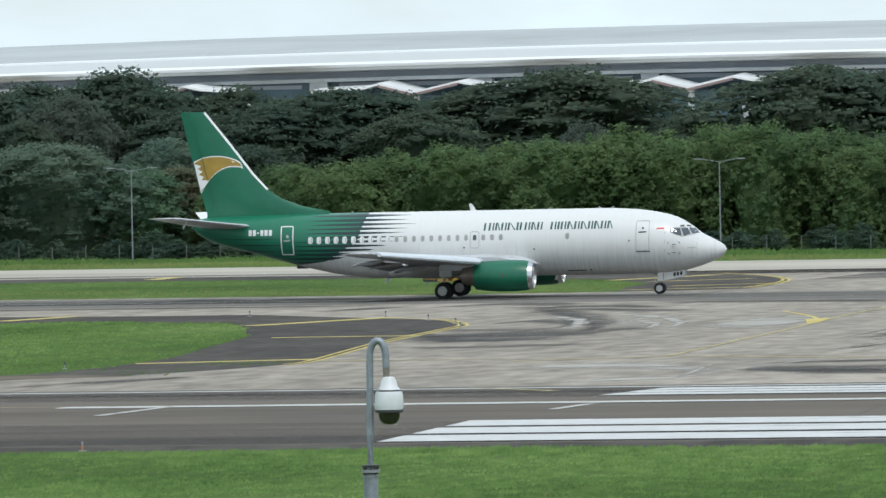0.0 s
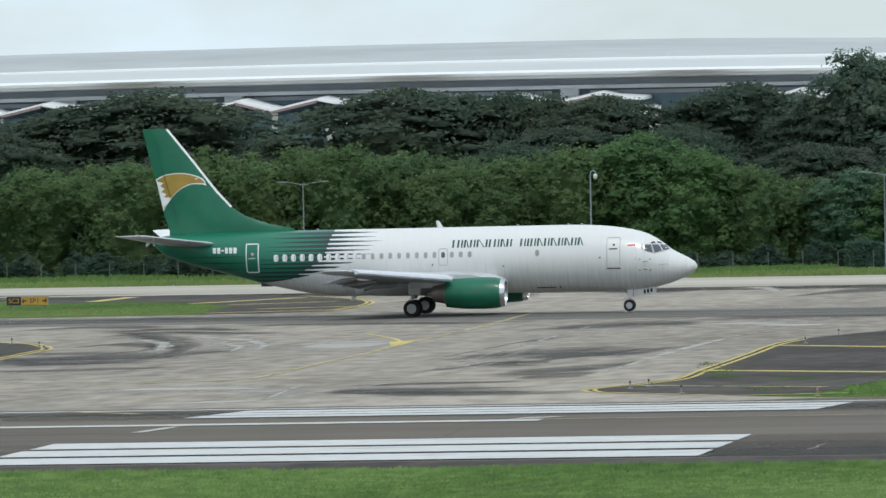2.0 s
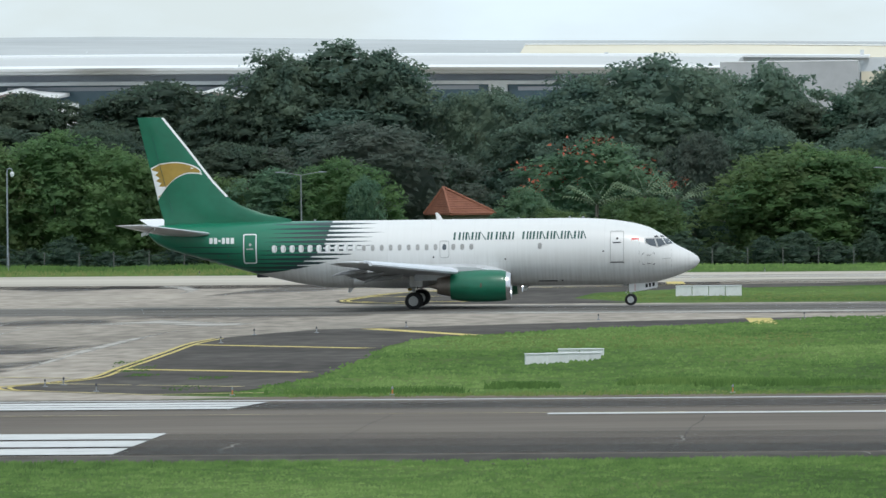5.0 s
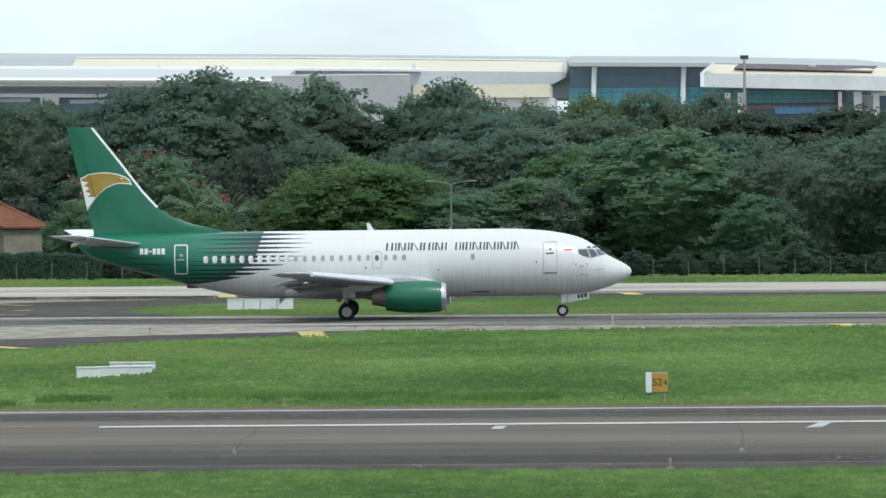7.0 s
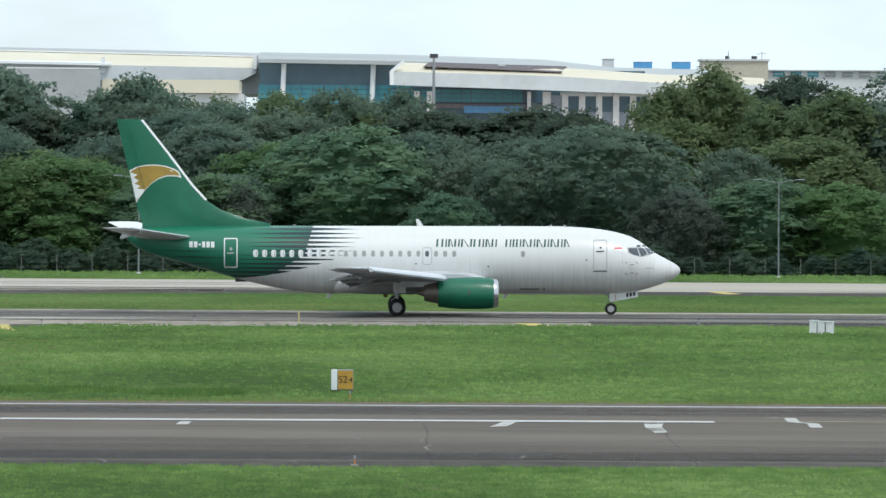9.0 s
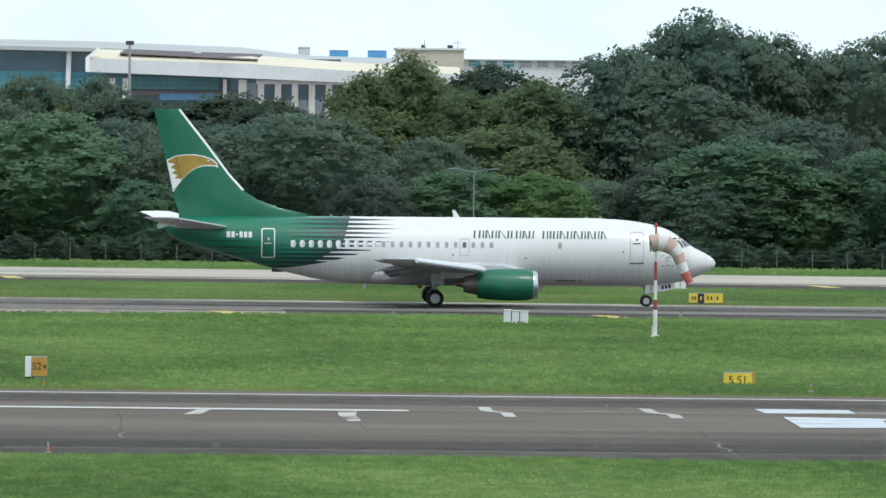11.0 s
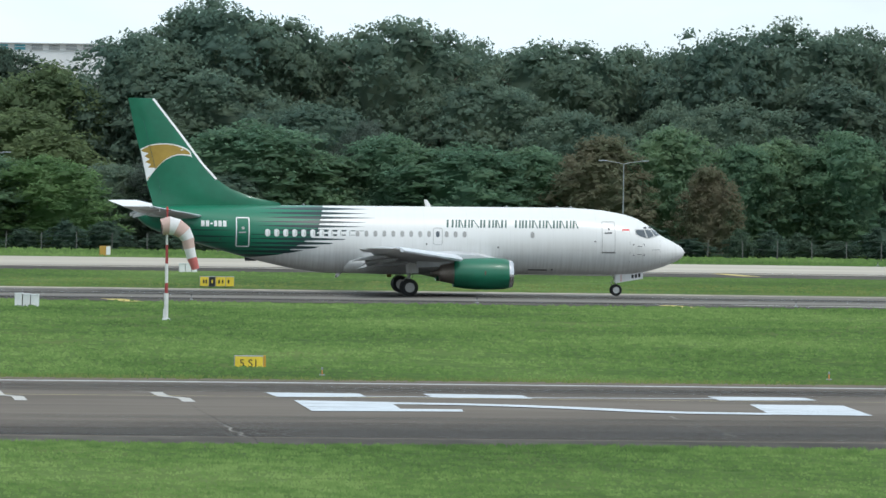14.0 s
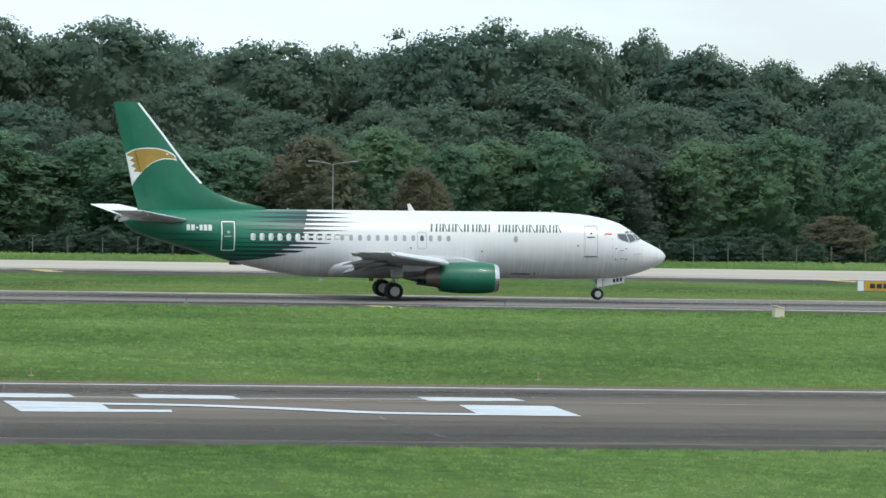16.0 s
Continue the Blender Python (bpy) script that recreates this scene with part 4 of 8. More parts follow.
def wing_parts(plane, s):
    ribs = [(1.2, -10.7, -19.0, 1.95, 0.13), (2.6, -12.3, -18.9, 2.08, 0.125), (4.83, -13.65, -18.75, 2.28, 0.12), (9.6, -16.1, -19.5, 2.70, 0.11), (14.1, -18.5, -20.25, 3.12, 0.10), (14.42, -18.9, -20.3, 3.15, 0.05)]
    part("wing", loft([foil(l, t, s * y, z, th) for y, l, t, z, th in ribs]), WING_GREY, plane, "grey wing with a pale leading edge", True)
    # slat along the leading edge outboard of the engine
    secs = []
    for y, l, z, c in ((5.6, -14.02, 2.33, 0.62), (9.6, -16.05, 2.69, 0.55), (13.9, -18.3, 3.09, 0.42)):
        secs.append([Vector((l + 0.26 - 1.3 * c * u, s * y, z - 0.04 + 1.35 * c * v)) for u, v in ((0, -0.05), (0.1, 0.12), (0.45, 0.27), (1.0, 0.36), (0.95, 0.30), (0.45, 0.05), (0.35, -0.2), (0.1, -0.18))])
    part("slat", loft(secs), WING_WHITE, plane, "pale metal leading-edge slat", True)
    secs = []
    for y, l, z, c in ((1.9, -11.5, 2.02, 0.7), (3.9, -13.05, 2.2, 0.6)):
        secs.append([Vector((l + 0.26 - 1.3 * c * u, s * y, z - 0.04 + 1.35 * c * v)) for u, v in ((0, -0.05), (0.1, 0.12), (0.45, 0.27), (1.0, 0.36), (0.95, 0.30), (0.45, 0.05), (0.35, -0.2), (0.1, -0.18))])
    part("slat", loft(secs), WING_WHITE, plane, "pale metal leading-edge slat", True)
    # trailing-edge flaps, slightly lowered
    for y0, y1, x0, x1, z0, z1, c in ((2.0, 4.3, -18.5, -18.4, 1.90, 2.05, 1.1), (5.3, 10.2, -18.35, -19.2, 2.10, 2.55, 0.95)):
        secs = [[Vector((x - cc * u, s * y, z + cc * v)) for u, v in ((0, 0), (0.25, 0.09), (1, -0.34), (0.3, -0.12))] for y, x, z, cc in ((y0, x0, z0, c), (y1, x1, z1, c * 0.8))]
        part("flap", loft(secs), FLAP_GREY, plane, "grey trailing-edge flap, partly lowered")
    part("aileron", loft([[Vector((x - 0.55 * u, s * y, z + 0.5 * v)) for u, v in ((0, 0.06), (1, 0.02), (0, -0.06))] for y, x, z in ((10.6, -19.5, 2.78), (13.8, -20.1, 3.08))]), WING_GREY, plane)
    for y, x, z in ((5.9, -17.2, 1.98), (8.6, -18.1, 2.26), (10.4, -18.9, 2.48)):
        secs = []
        for u, r, dz in ((0, 0.02, 0.12), (0.12, 0.08, 0.06), (0.4, 0.115, 0.0), (0.7, 0.09, -0.06), (0.92, 0.04, -0.16), (1.0, 0.012, -0.22)):
            secs.append([Vector((x - 2.1 * u + 0.3, s * y + 0.8 * r * math.cos(a), z + dz + 1.2 * r * math.sin(a))) for a in np.linspace(0, 2 * math.pi, 9)[:-1]])
        part("flap_fairing", loft(secs), FLAP_GREY, plane, "grey pointed flap-track fairing", True)
    part("navigation_lamp", box(-18.62, s * 14.40, 3.14, 0.25, 0.10, 0.07, bevel=0.02), WINDOW_GREY, plane)


def engine_parts(plane, s):
    y, zc = s * 4.83, 1.38
    def ring(x, r, flat=0.0, drop=0.0, sy=1.0):
        pts = []
        for a in np.linspace(0, 2 * math.pi, 33)[:-1]:
            dz = r * math.sin(a)
            if dz < 0:
                dz *= 1 - flat
            pts.append(Vector((x, y + sy * r * math.cos(a), zc + drop + dz)))
        return pts
    body = [(-11.02, 0.86, 0.06, 0.0), (-11.3, 0.93, 0.07, 0.0), (-12.0, 0.97, 0.07, 0.0), (-12.9, 0.955, 0.06, 0.0), (-13.6, 0.90, 0.04, 0.02), (-14.25, 0.81, 0.02, 0.04)]
    eng = part("engine", loft([ring(x, r, f, d, 1.04) for x, r, f, d in body] + [ring(-14.22, 0.70, 0, 0.04), ring(-13.6, 0.62, 0, 0.03)], cap=False), GREEN_PAINT, plane, "glossy green engine nacelle", True)
    part("inlet_lip", loft([ring(x, r, f) for x, r, f in ((-11.04, 0.865, 0.06), (-10.86, 0.83, 0.06), (-10.75, 0.775, 0.05), (-10.78, 0.72, 0.04), (-10.95, 0.68, 0.02), (-11.5, 0.70, 0))], cap=False), BARE_METAL, eng, "polished metal inlet lip", True)
    part("inlet_duct", loft([ring(-11.0, 0.69, 0), ring(-11.9, 0.76, 0)], cap=False), GREY_METAL, eng, "grey inlet duct")
    bm = turned([(0.0, 0.42), (0.12, 0.30), (0.20, 0.12), (0.25, 0.0)], m=Matrix.Translation((-11.85, y, zc)) @ Matrix.Rotation(radians(90), 4, "Y"))
    part("spinner", bm, DARK_STEEL, eng, "dark fan spinner", True)
    bm = bmesh.new()
    for k in range(22):
        t = Matrix.Translation((-11.85, y, zc)) @ Matrix.Rotation(2 * math.pi * k / 22, 4, "X")
        bm.faces.new([bm.verts.new(t @ Vector(p)) for p in ((0.03, -0.03, 0.22), (-0.06, 0.04, 0.22), (-0.10, 0.13, 0.75), (0.05, -0.07, 0.75))])
    part("fan", bm, DARK_STEEL, eng, "dark fan blades")
    part("exhaust_nozzle", loft([ring(x, r, 0, 0.06) for x, r in ((-13.9, 0.66), (-14.3, 0.63), (-14.75, 0.54), (-15.05, 0.47), (-15.0, 0.42), (-14.6, 0.45))], cap=False), HOT_METAL, eng, "brown heat-stained exhaust nozzle", True)
    part("exhaust_plug", turned([(0.30, 0.0), (0.22, 0.5), (0.06, 1.0), (0.0, 1.05)], m=Matrix.Translation((-14.55, y, zc + 0.05)) @ Matrix.Rotation(radians(-90), 4, "Y")), HOT_METAL, eng, smooth=True)
    secs = [[Vector((x, y + w * c, z0 + (z1 - z0) * u)) for c, u in ((1, 0), (1, 1), (-1, 1), (-1, 0))] for x, w, z0, z1 in ((-11.9, 0.03, 2.2, 2.30), (-12.8, 0.16, 2.1, 2.50), (-14.2, 0.20, 1.8, 2.55), (-16.4, 0.10, 1.75, 2.3))]
    part("pylon", loft(secs), WING_GREY, eng, "grey pylon")
    part("strake", box(-12.3, y - s * 0.72, zc + 0.72, 0.9, 0.02, 0.2), GREEN_PAINT, eng)
    if s < 0:
        part("service_mark", box(-12.45, y - 0.985, zc + 0.1, 0.07, 0.03, 0.26), SIGN_RED_DULL, eng, "small faded red mark")


WHEELS = []


def wheel(plane, x, y, r, w, s):
    prof = [(r * 0.55, -w / 2), (r * 0.86, -w / 2), (r * 0.97, -w * 0.32), (r, -w * 0.12), (r, w * 0.12), (r * 0.97, w * 0.32), (r * 0.86, w / 2), (r * 0.55, w / 2)]
    wh = part("wheel", turned(prof, m=Matrix.Rotation(radians(90), 4, "X"), seg=32), TYRE, plane, "black tyre with a pale hub", True)
    hub = turned([(0.0, w * 0.56), (r * 0.14, w * 0.56), (r * 0.20, w * 0.515), (r * 0.46, w * 0.51), (r * 0.56, w * 0.53), (r * 0.56, -w * 0.53), (r * 0.46, -w * 0.51), (0.0, -w * 0.52)], m=Matrix.Rotation(radians(90), 4, "X"))
    part("hub", hub, HUB, wh, "pale grey wheel hub", True)
    WHEELS.append((wh, x, y, r))


def gear_parts(plane):
    for s in (-1, 1):
        y = s * 2.62
        bm = rod((-16.6, y, 0.5), (-16.6, y, 1.25), 0.085)
        part("main_gear_strut", rod((-16.6, y, 1.2), (-16.55, y, 2.3), 0.14, bm=bm), STRUT, plane, "grey landing-gear strut", True)
        part("axle", rod((-16.6, y - 0.5, 0.51), (-16.6, y + 0.5, 0.51), 0.07), STRUT, plane)
        part("drag_brace", rod((-16.6, y, 1.25), (-15.7, y, 2.1), 0.05), STRUT, plane)
        part("side_brace", rod((-16.6, y, 1.35), (-16.6, s * 1.2, 1.9), 0.06), STRUT, plane)
        part("torque_link", pipe([(-16.68, y, 1.15), (-16.95, y, 0.9), (-16.68, y, 0.62)], 0.035), STRUT, plane)
        part("gear_door", box(-16.45, y + s * 0.32, 1.75, 0.75, 0.04, 0.85, bevel=0.015), WHITE_SKIN, plane, "white gear door")
        part("gear_hose", pipe([(-16.5, y - 0.1, 2.0), (-16.38, y - 0.12, 1.3), (-16.45, y - 0.08, 0.7)], 0.02, seg=6), BLACK, plane)
        part("yellow_brace", box(-17.25, y, 1.05, 0.28, 0.14, 0.3, bevel=0.03), GEAR_YELLOW, plane, "ochre primed fitting") if s > 0 else None
        for e in (-1, 1):
            wheel(plane, -16.6, y + e * 0.43, 0.508, 0.36, s)
    bm = rod((-4.07, 0, 0.34), (-4.05, 0, 1.0), 0.06)
    part("nose_gear_strut", rod((-4.05, 0, 0.95), (-3.95, 0, 1.7), 0.09, bm=bm), STRUT, plane, "grey nose-gear strut", True)
    part("nose_axle", rod((-4.07, -0.28, 0.34), (-4.07, 0.28, 0.34), 0.045), STRUT, plane)
    part("nose_drag_brace", rod((-4.05, 0, 0.95), (-4.75, 0, 1.5), 0.035), STRUT, plane)
    part("nose_torque_link", pipe([(-4.1, 0, 1.0), (-4.38, 0, 0.78), (-4.1, 0, 0.5)], 0.03), STRUT, plane)
    part("taxi_lamp", turned([(0.0, 0.0), (0.10, 0.02), (0.11, 0.1), (0.04, 0.14)], m=Matrix.Translation((-3.9, 0, 1.05)) @ Matrix.Rotation(radians(90), 4, "Y")), GREY_METAL, plane)
    for s in (-1, 1):
        secs = [[Vector((x, s * 0.32 + o, z)) for o, z in ((-0.02, z0), (-0.02, z1), (0.02, z1), (0.02, z0))] for x, z0, z1 in ((-4.15, 0.78, 1.30), (-3.95, 0.78, 1.30), (-2.50, 1.04, 1.52))]
        door = part("nose_gear_door", loft(secs), WHITE_SKIN, plane, "white nose-gear door")
        if s < 0:
            for i in range(3):
                part("dark_letter_bar", box(-3.12 + i * 0.20, s * 0.345, 1.16 + 0.034 * i, 0.13, 0.012, 0.22), BLACK, door, "dark bar")
            part("hinge_line", box(-3.80, s * 0.345, 1.06, 0.03, 0.012, 0.42), SIGN_RED, door, "thin red line")
    for y in (-0.2, 0.2):
        wheel(plane, -4.07, y, 0.345, 0.20, 1)


def tail_parts(plane):
    # fin and dorsal fillet
    fin = [(-33.0, -31.5, 11.38, 0.10), (-32.55, -29.95, 9.4, 0.15), (-32.1, -28.6, 7.6, 0.19), (-31.9, -27.75, 6.65, 0.21), (-31.75, -26.9, 6.1, 0.22), (-31.6, -25.6, 5.62, 0.22), (-31.5, -24.0, 5.30, 0.20), (-31.5, -23.9, 5.0, 0.20)]
    secs = []
    for t, l, z, w in fin:
        ring = []
        n = 12
        for k in range(n + 1):
            u = k / n
            ring.append(Vector((l - (l - t) * u, -w * min(1, 2.2 * math.sqrt(u * 0.35)) * (1 - u ** 3) - 0.012, z)))
        for k in range(n, -1, -1):
            u = k / n
            ring.append(Vector((l - (l - t) * u, w * min(1, 2.2 * math.sqrt(u * 0.35)) * (1 - u ** 3) + 0.012, z)))
        secs.append(ring)
    finob = part("fin", loft(secs), GREEN_PAINT, plane, "green tail fin with a gold and white emblem", True)

    def fin_half(x, z):
        zs = [f[2] for f in fin][::-1]
        t, l, w = (float(np.interp(z, zs, [f[i] for f in fin][::-1])) for i in (0, 1, 3))
        u = min(1, max(0, (l - x) / (l - t)))
        return w * min(1, 2.2 * math.sqrt(u * 0.35)) * (1 - u ** 3) + 0.012

    def fin_plate(outline, off, name, mat, label=""):
        bm = bmesh.new()
        bm.faces.new([bm.verts.new((x, 0, z)) for x, z in outline])
        for k in range(1, 8):
            for lo, hi, axis in ((min(p[1] for p in outline), max(p[1] for p in outline), 2), (min(p[0] for p in outline), max(p[0] for p in outline), 0)):
                co, no = [0, 0, 0], [0, 0, 0]
                co[axis], no[axis] = lo + (hi - lo) * k / 8, 1
                bmesh.ops.bisect_plane(bm, geom=bm.verts[:] + bm.edges[:] + bm.faces[:], plane_co=co, plane_no=no)
        for v in bm.verts:
            v.co.y = -fin_half(v.co.x, v.co.z) - off
        return part(name, bm, mat, finob, label)
    back = lambda z: float(np.interp(z, [6.65, 7.6, 9.4, 11.38], [-31.86, -32.06, -32.50, -32.94]))
    border = [(back(8.39), 8.39)] + arc([(-31.72, 8.65), (-31.12, 8.73), (-30.47, 8.72), (-29.82, 8.57), (-29.37, 8.33), (-29.20, 7.95)], 5) + arc([(-29.42, 8.03), (-30.12, 8.03), (-30.82, 7.72), (-31.42, 7.12), (back(6.53) + 0.02, 6.49)], 5)
    fin_plate(border, 0.012, "emblem_border", EMBLEM_WHITE, "white emblem outline")
    inner = [(back(8.34) + 0.05, 8.33)] + arc([(-31.72, 8.59), (-31.12, 8.67), (-30.47, 8.66), (-29.87, 8.51), (-29.44, 8.29), (-29.30, 8.09)], 5) + arc([(-29.52, 8.11), (-30.12, 8.10), (-30.80, 7.79), (-31.37, 7.21), (back(6.62) + 0.05, 6.60)], 5)
    fin_plate(inner, 0.024, "emblem", GOLD, "gold emblem")
    fin_plate([(back(8.27) + 0.03, 8.27), (-31.77, 8.15), (-32.00, 7.97), (-31.70, 7.81), (-31.94, 7.63), (-31.62, 7.49), (-31.80, 7.31), (-31.27, 7.29), (-31.54, 6.97), (back(6.67) + 0.04, 6.67)], 0.036, "emblem_tips", EMBLEM_WHITE, "white jagged emblem edge")
    fin_plate([(-29.90, 8.39), (-29.77, 8.41), (-29.70, 8.35), (-29.84, 8.33)], 0.036, "emblem_dot", EMBLEM_WHITE)
    # bright leading edge
    secs = []
    for x, z, w in ((-31.49, 11.36, 0.05), (-29.94, 9.4, 0.06), (-28.58, 7.6, 0.06), (-27.72, 6.66, 0.05)):
        secs.append([Vector((x + a, b, z + c)) for a, b, c in ((0.03, 0, 0.02), (-0.09, -w, -0.03), (-0.11, 0, -0.03), (-0.09, w, -0.03))])
    part("fin_leading_edge", loft(secs), EMBLEM_WHITE, finob, "pale metal leading edge")
    part("rudder_seam", box(-31.55, -0.165, 8.0, 0.02, 0.02, 4.6, turn=Matrix.Rotation(radians(-14.2), 4, "Y")), TITLE_GREEN, finob)
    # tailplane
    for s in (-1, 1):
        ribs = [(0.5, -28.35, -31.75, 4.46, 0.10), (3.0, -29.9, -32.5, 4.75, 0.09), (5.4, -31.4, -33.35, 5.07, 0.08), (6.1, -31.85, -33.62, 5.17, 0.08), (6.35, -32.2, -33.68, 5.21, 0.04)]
        st = part("tailplane", loft([foil(l, t, s * y, z, th, 8, 0.0) for y, l, t, z, th in ribs]), [TAIL_WHITE, TAIL_GREY], plane, "tailplane, white above, with underside shade put into its grey", True)
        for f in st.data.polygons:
            # underside shade goes into the grey, but for the white elevator and its horn at the tip
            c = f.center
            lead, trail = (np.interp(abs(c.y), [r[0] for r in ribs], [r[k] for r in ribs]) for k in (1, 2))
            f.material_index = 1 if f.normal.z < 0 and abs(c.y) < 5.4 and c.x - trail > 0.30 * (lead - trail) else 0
        secs = [[Vector((x + a, s * y, z + b)) for a, b in ((0.05, 0), (-0.10, 0.075), (-0.12, 0), (-0.10, -0.075))] for y, x, z in ((1.1, -28.72, 4.53), (6.2, -31.95, 5.18))]
        part("tailplane_edge", loft(secs), WING_WHITE, st)
        part("elevator_seam", box(-32.1, s * 3.4, 4.74, 0.03, 4.6, 0.21, turn=Matrix.Rotation(radians(-s * 16), 4, "Z") @ Matrix.Rotation(radians(s * 6.3), 4, "X")), SEAM, st)
    part("tail_cone", turned([(0.20, 0.0), (0.15, 0.12), (0.06, 0.2)], m=Matrix.Translation((-32.33, 0, 4.66)) @ Matrix.Rotation(radians(-90), 4, "Y"), seg=16), GREY_METAL, plane, "grey exhaust at the tail end", True)
    part("tail_skid", box(-25.7, -0.1, 2.0, 0.7, 0.16, 0.22, bevel=0.04), DARK_STEEL, plane, "dark tail bumper")


def airliner():
    plane = thing("airliner", "white twin-engine airliner with a green tail, taxiing on its wheels", "airplane")
    xs = sorted(set([round(v, 3) for v in np.concatenate([np.linspace(0, -0.4, 8), np.linspace(-0.4, -7.5, 36), np.linspace(-7.5, -21, 28), np.linspace(-21, -32.4, 40)])]), reverse=True)
    secs = []
    for x in xs:
        lo, hi, w = section(x)
        c, h = (lo + hi) / 2, (hi - lo) / 2
        secs.append([Vector((x, w * math.cos(a), c + h * math.sin(a))) for a in np.linspace(0, 2 * math.pi, 65)[:-1]])
    part("fuselage", loft(secs), livery(), plane, "white body turning green towards the tail in spiked bands", True)
    # belly fairing between the wings
    secs = []
    for x, w, d in ((-10.2, 0.3, 0.0), (-11.4, 1.5, 0.10), (-13.5, 2.0, 0.17), (-18.0, 2.05, 0.17), (-20.0, 1.5, 0.10), (-21.4, 0.3, 0.0)):
        secs.append([Vector((x, w * math.cos(a), 1.95 + (0.62 + d) * math.sin(a))) for a in np.linspace(0, 2 * math.pi, 25)[:-1]])
    part("belly_fairing", loft(secs), WHITE_SKIN, plane, "soiled white belly fairing", True)
    for s in (-1, 1):
        wing_parts(plane, s)
        engine_parts(plane, s)
    tail_parts(plane)
    gear_parts(plane)
    # cabin windows on the side that is seen
    for x in [-24.85 + 0.527 * i for i in range(19)] + [-14.33, -13.80, -13.27, -9.26]:
        rim = part("window", skin_patch(rounded(x, 3.60, 0.29, 0.43, 0.12), 0.006, 3), WINDOW_RIM, plane, "cabin window")
        aft = x < -19.8
        part("blind", skin_patch(rounded(x, 3.60, 0.25 if aft else 0.21, 0.38 if aft else 0.34, 0.10), 0.016, 3), BLIND_WHITE if aft else WINDOW_GREY, rim, "white lowered blind" if aft else "grey lowered blind")
        if aft:
            part("window_edge", skin_patch([(x + 0.05, 3.46), (x + 0.09, 3.46), (x + 0.09, 3.74), (x + 0.05, 3.74)], 0.022, 2), WINDOW_GREY, rim)
    for cx, cz, w, h, r in ((-4.75, 3.52, 0.80, 1.78, 0.10), (-14.85, 3.47, 0.56, 1.0, 0.14)):
        d = part("door", skin_frame(cx, cz, w, h, r, 0.035), SEAM, plane, "white door with a grey outline")
        if h > 1.5:
            part("door_handle", skin_patch([(cx - 0.24, cz + 0.18), (cx + 0.22, cz + 0.20), (cx + 0.22, cz + 0.27), (cx - 0.24, cz + 0.25)], 0.02, 2), DARK_STEEL, d, "dark handle")
            part("door_window", skin_patch(rounded(cx + 0.02, cz + 0.45, 0.12, 0.12, 0.055), 0.02, 2), BLACK, d)
            part("door_sill", skin_patch([(cx - 0.42, cz - 0.95), (cx + 0.42, cz - 0.95), (cx + 0.42, cz - 0.90), (cx - 0.42, cz - 0.90)], 0.015, 2), DARK_STEEL, d)
        else:
            part("window", skin_patch(rounded(cx, cz + 0.13, 0.22, 0.33, 0.09), 0.016, 3), GLASS_DARK, d, "dark exit window")
    d = part("door", skin_frame(-26.3, 3.62, 0.80, 1.72, 0.10, 0.065), EMBLEM_WHITE, plane, "green door with a white outline")
    part("door_handle", skin_patch([(-26.52, 3.56), (-26.12, 3.58), (-26.12, 3.66), (-26.52, 3.64)], 0.02, 2), SEAM, d, "grey handle")
    part("door_window", skin_patch(rounded(-26.28, 3.86, 0.16, 0.18, 0.07), 0.02, 2), SEAM, d)
    # flight-deck windows
    for pts in ([(-3.06, 3.72), (-3.09, 3.93), (-2.59, 3.91), (-2.46, 3.47), (-2.83, 3.55)], [(-2.52, 3.91), (-2.18, 3.91), (-1.96, 3.57), (-2.34, 3.45)], [(-2.11, 3.93), (-1.82, 3.87), (-1.55, 3.60), (-1.90, 3.57)]):
        part("flight_deck_window", skin_patch(pts, 0.02, 4), GLASS_DARK, plane, "dark flight-deck window")
    part("window_post", skin_patch([(-3.13, 3.68), (-3.16, 3.97), (-2.4, 3.99), (-1.80, 3.95), (-1.48, 3.58), (-2.4, 3.40)], 0.008, 6), SEAM, plane, "grey window surround")
    for pts in ([(-2.62, 4.06), (-2.42, 4.10), (-2.36, 4.01), (-2.56, 3.99)], [(-2.28, 4.08), (-2.10, 4.06), (-2.02, 3.98), (-2.24, 4.00)]):
        part("eyebrow_window", skin_patch(pts, 0.02, 2), DARK_STEEL, plane, "small dark eyebrow window")
    part("radome_seam", skin_patch([(-1.62, 2.0), (-1.60, 2.0), (-1.60, 3.3), (-1.62, 3.3)], 0.012, 4), SEAM, plane)
    part("nose_seam", skin_patch([(-3.47, 1.5), (-3.445, 1.5), (-3.445, 3.7), (-3.47, 3.7)], 0.012, 4), SEAM, plane)
    # name in dark green strokes, one slanted bar a letter
    x = -14.35
    for k, w in enumerate([0.30, 0.40, 0.36, 0.40, 0.54, 0.20, 0.30, 0.40, 0.36, 0.40, 0, 0.42, 0.20, 0.40, 0.42, 0.40, 0.44, 0.38, 0.40, 0.40, 0.40]):
        if w == 0:
            x += 0.42
            continue
        g = 0.045
        part("title_bar", skin_patch([(x + 0.02, 4.00), (x + 0.13, 4.00), (x + 0.17, 4.44), (x + 0.06, 4.44)], 0.014, 2), TITLE_GREEN, plane, "dark green bar")
        if w > 0.3:
            part("title_bar", skin_patch([(x + w - 0.15, 4.00), (x + w - 0.06, 4.00), (x + w - 0.02, 4.44), (x + w - 0.11, 4.44)] if k % 2 else [(x + w - 0.10, 4.00), (x + w - 0.02, 4.00), (x + 0.20, 4.44), (x + 0.16, 4.44)], 0.014, 2), TITLE_GREEN, plane, "dark green bar")
        x += w + g - 0.05
    x = -28.72
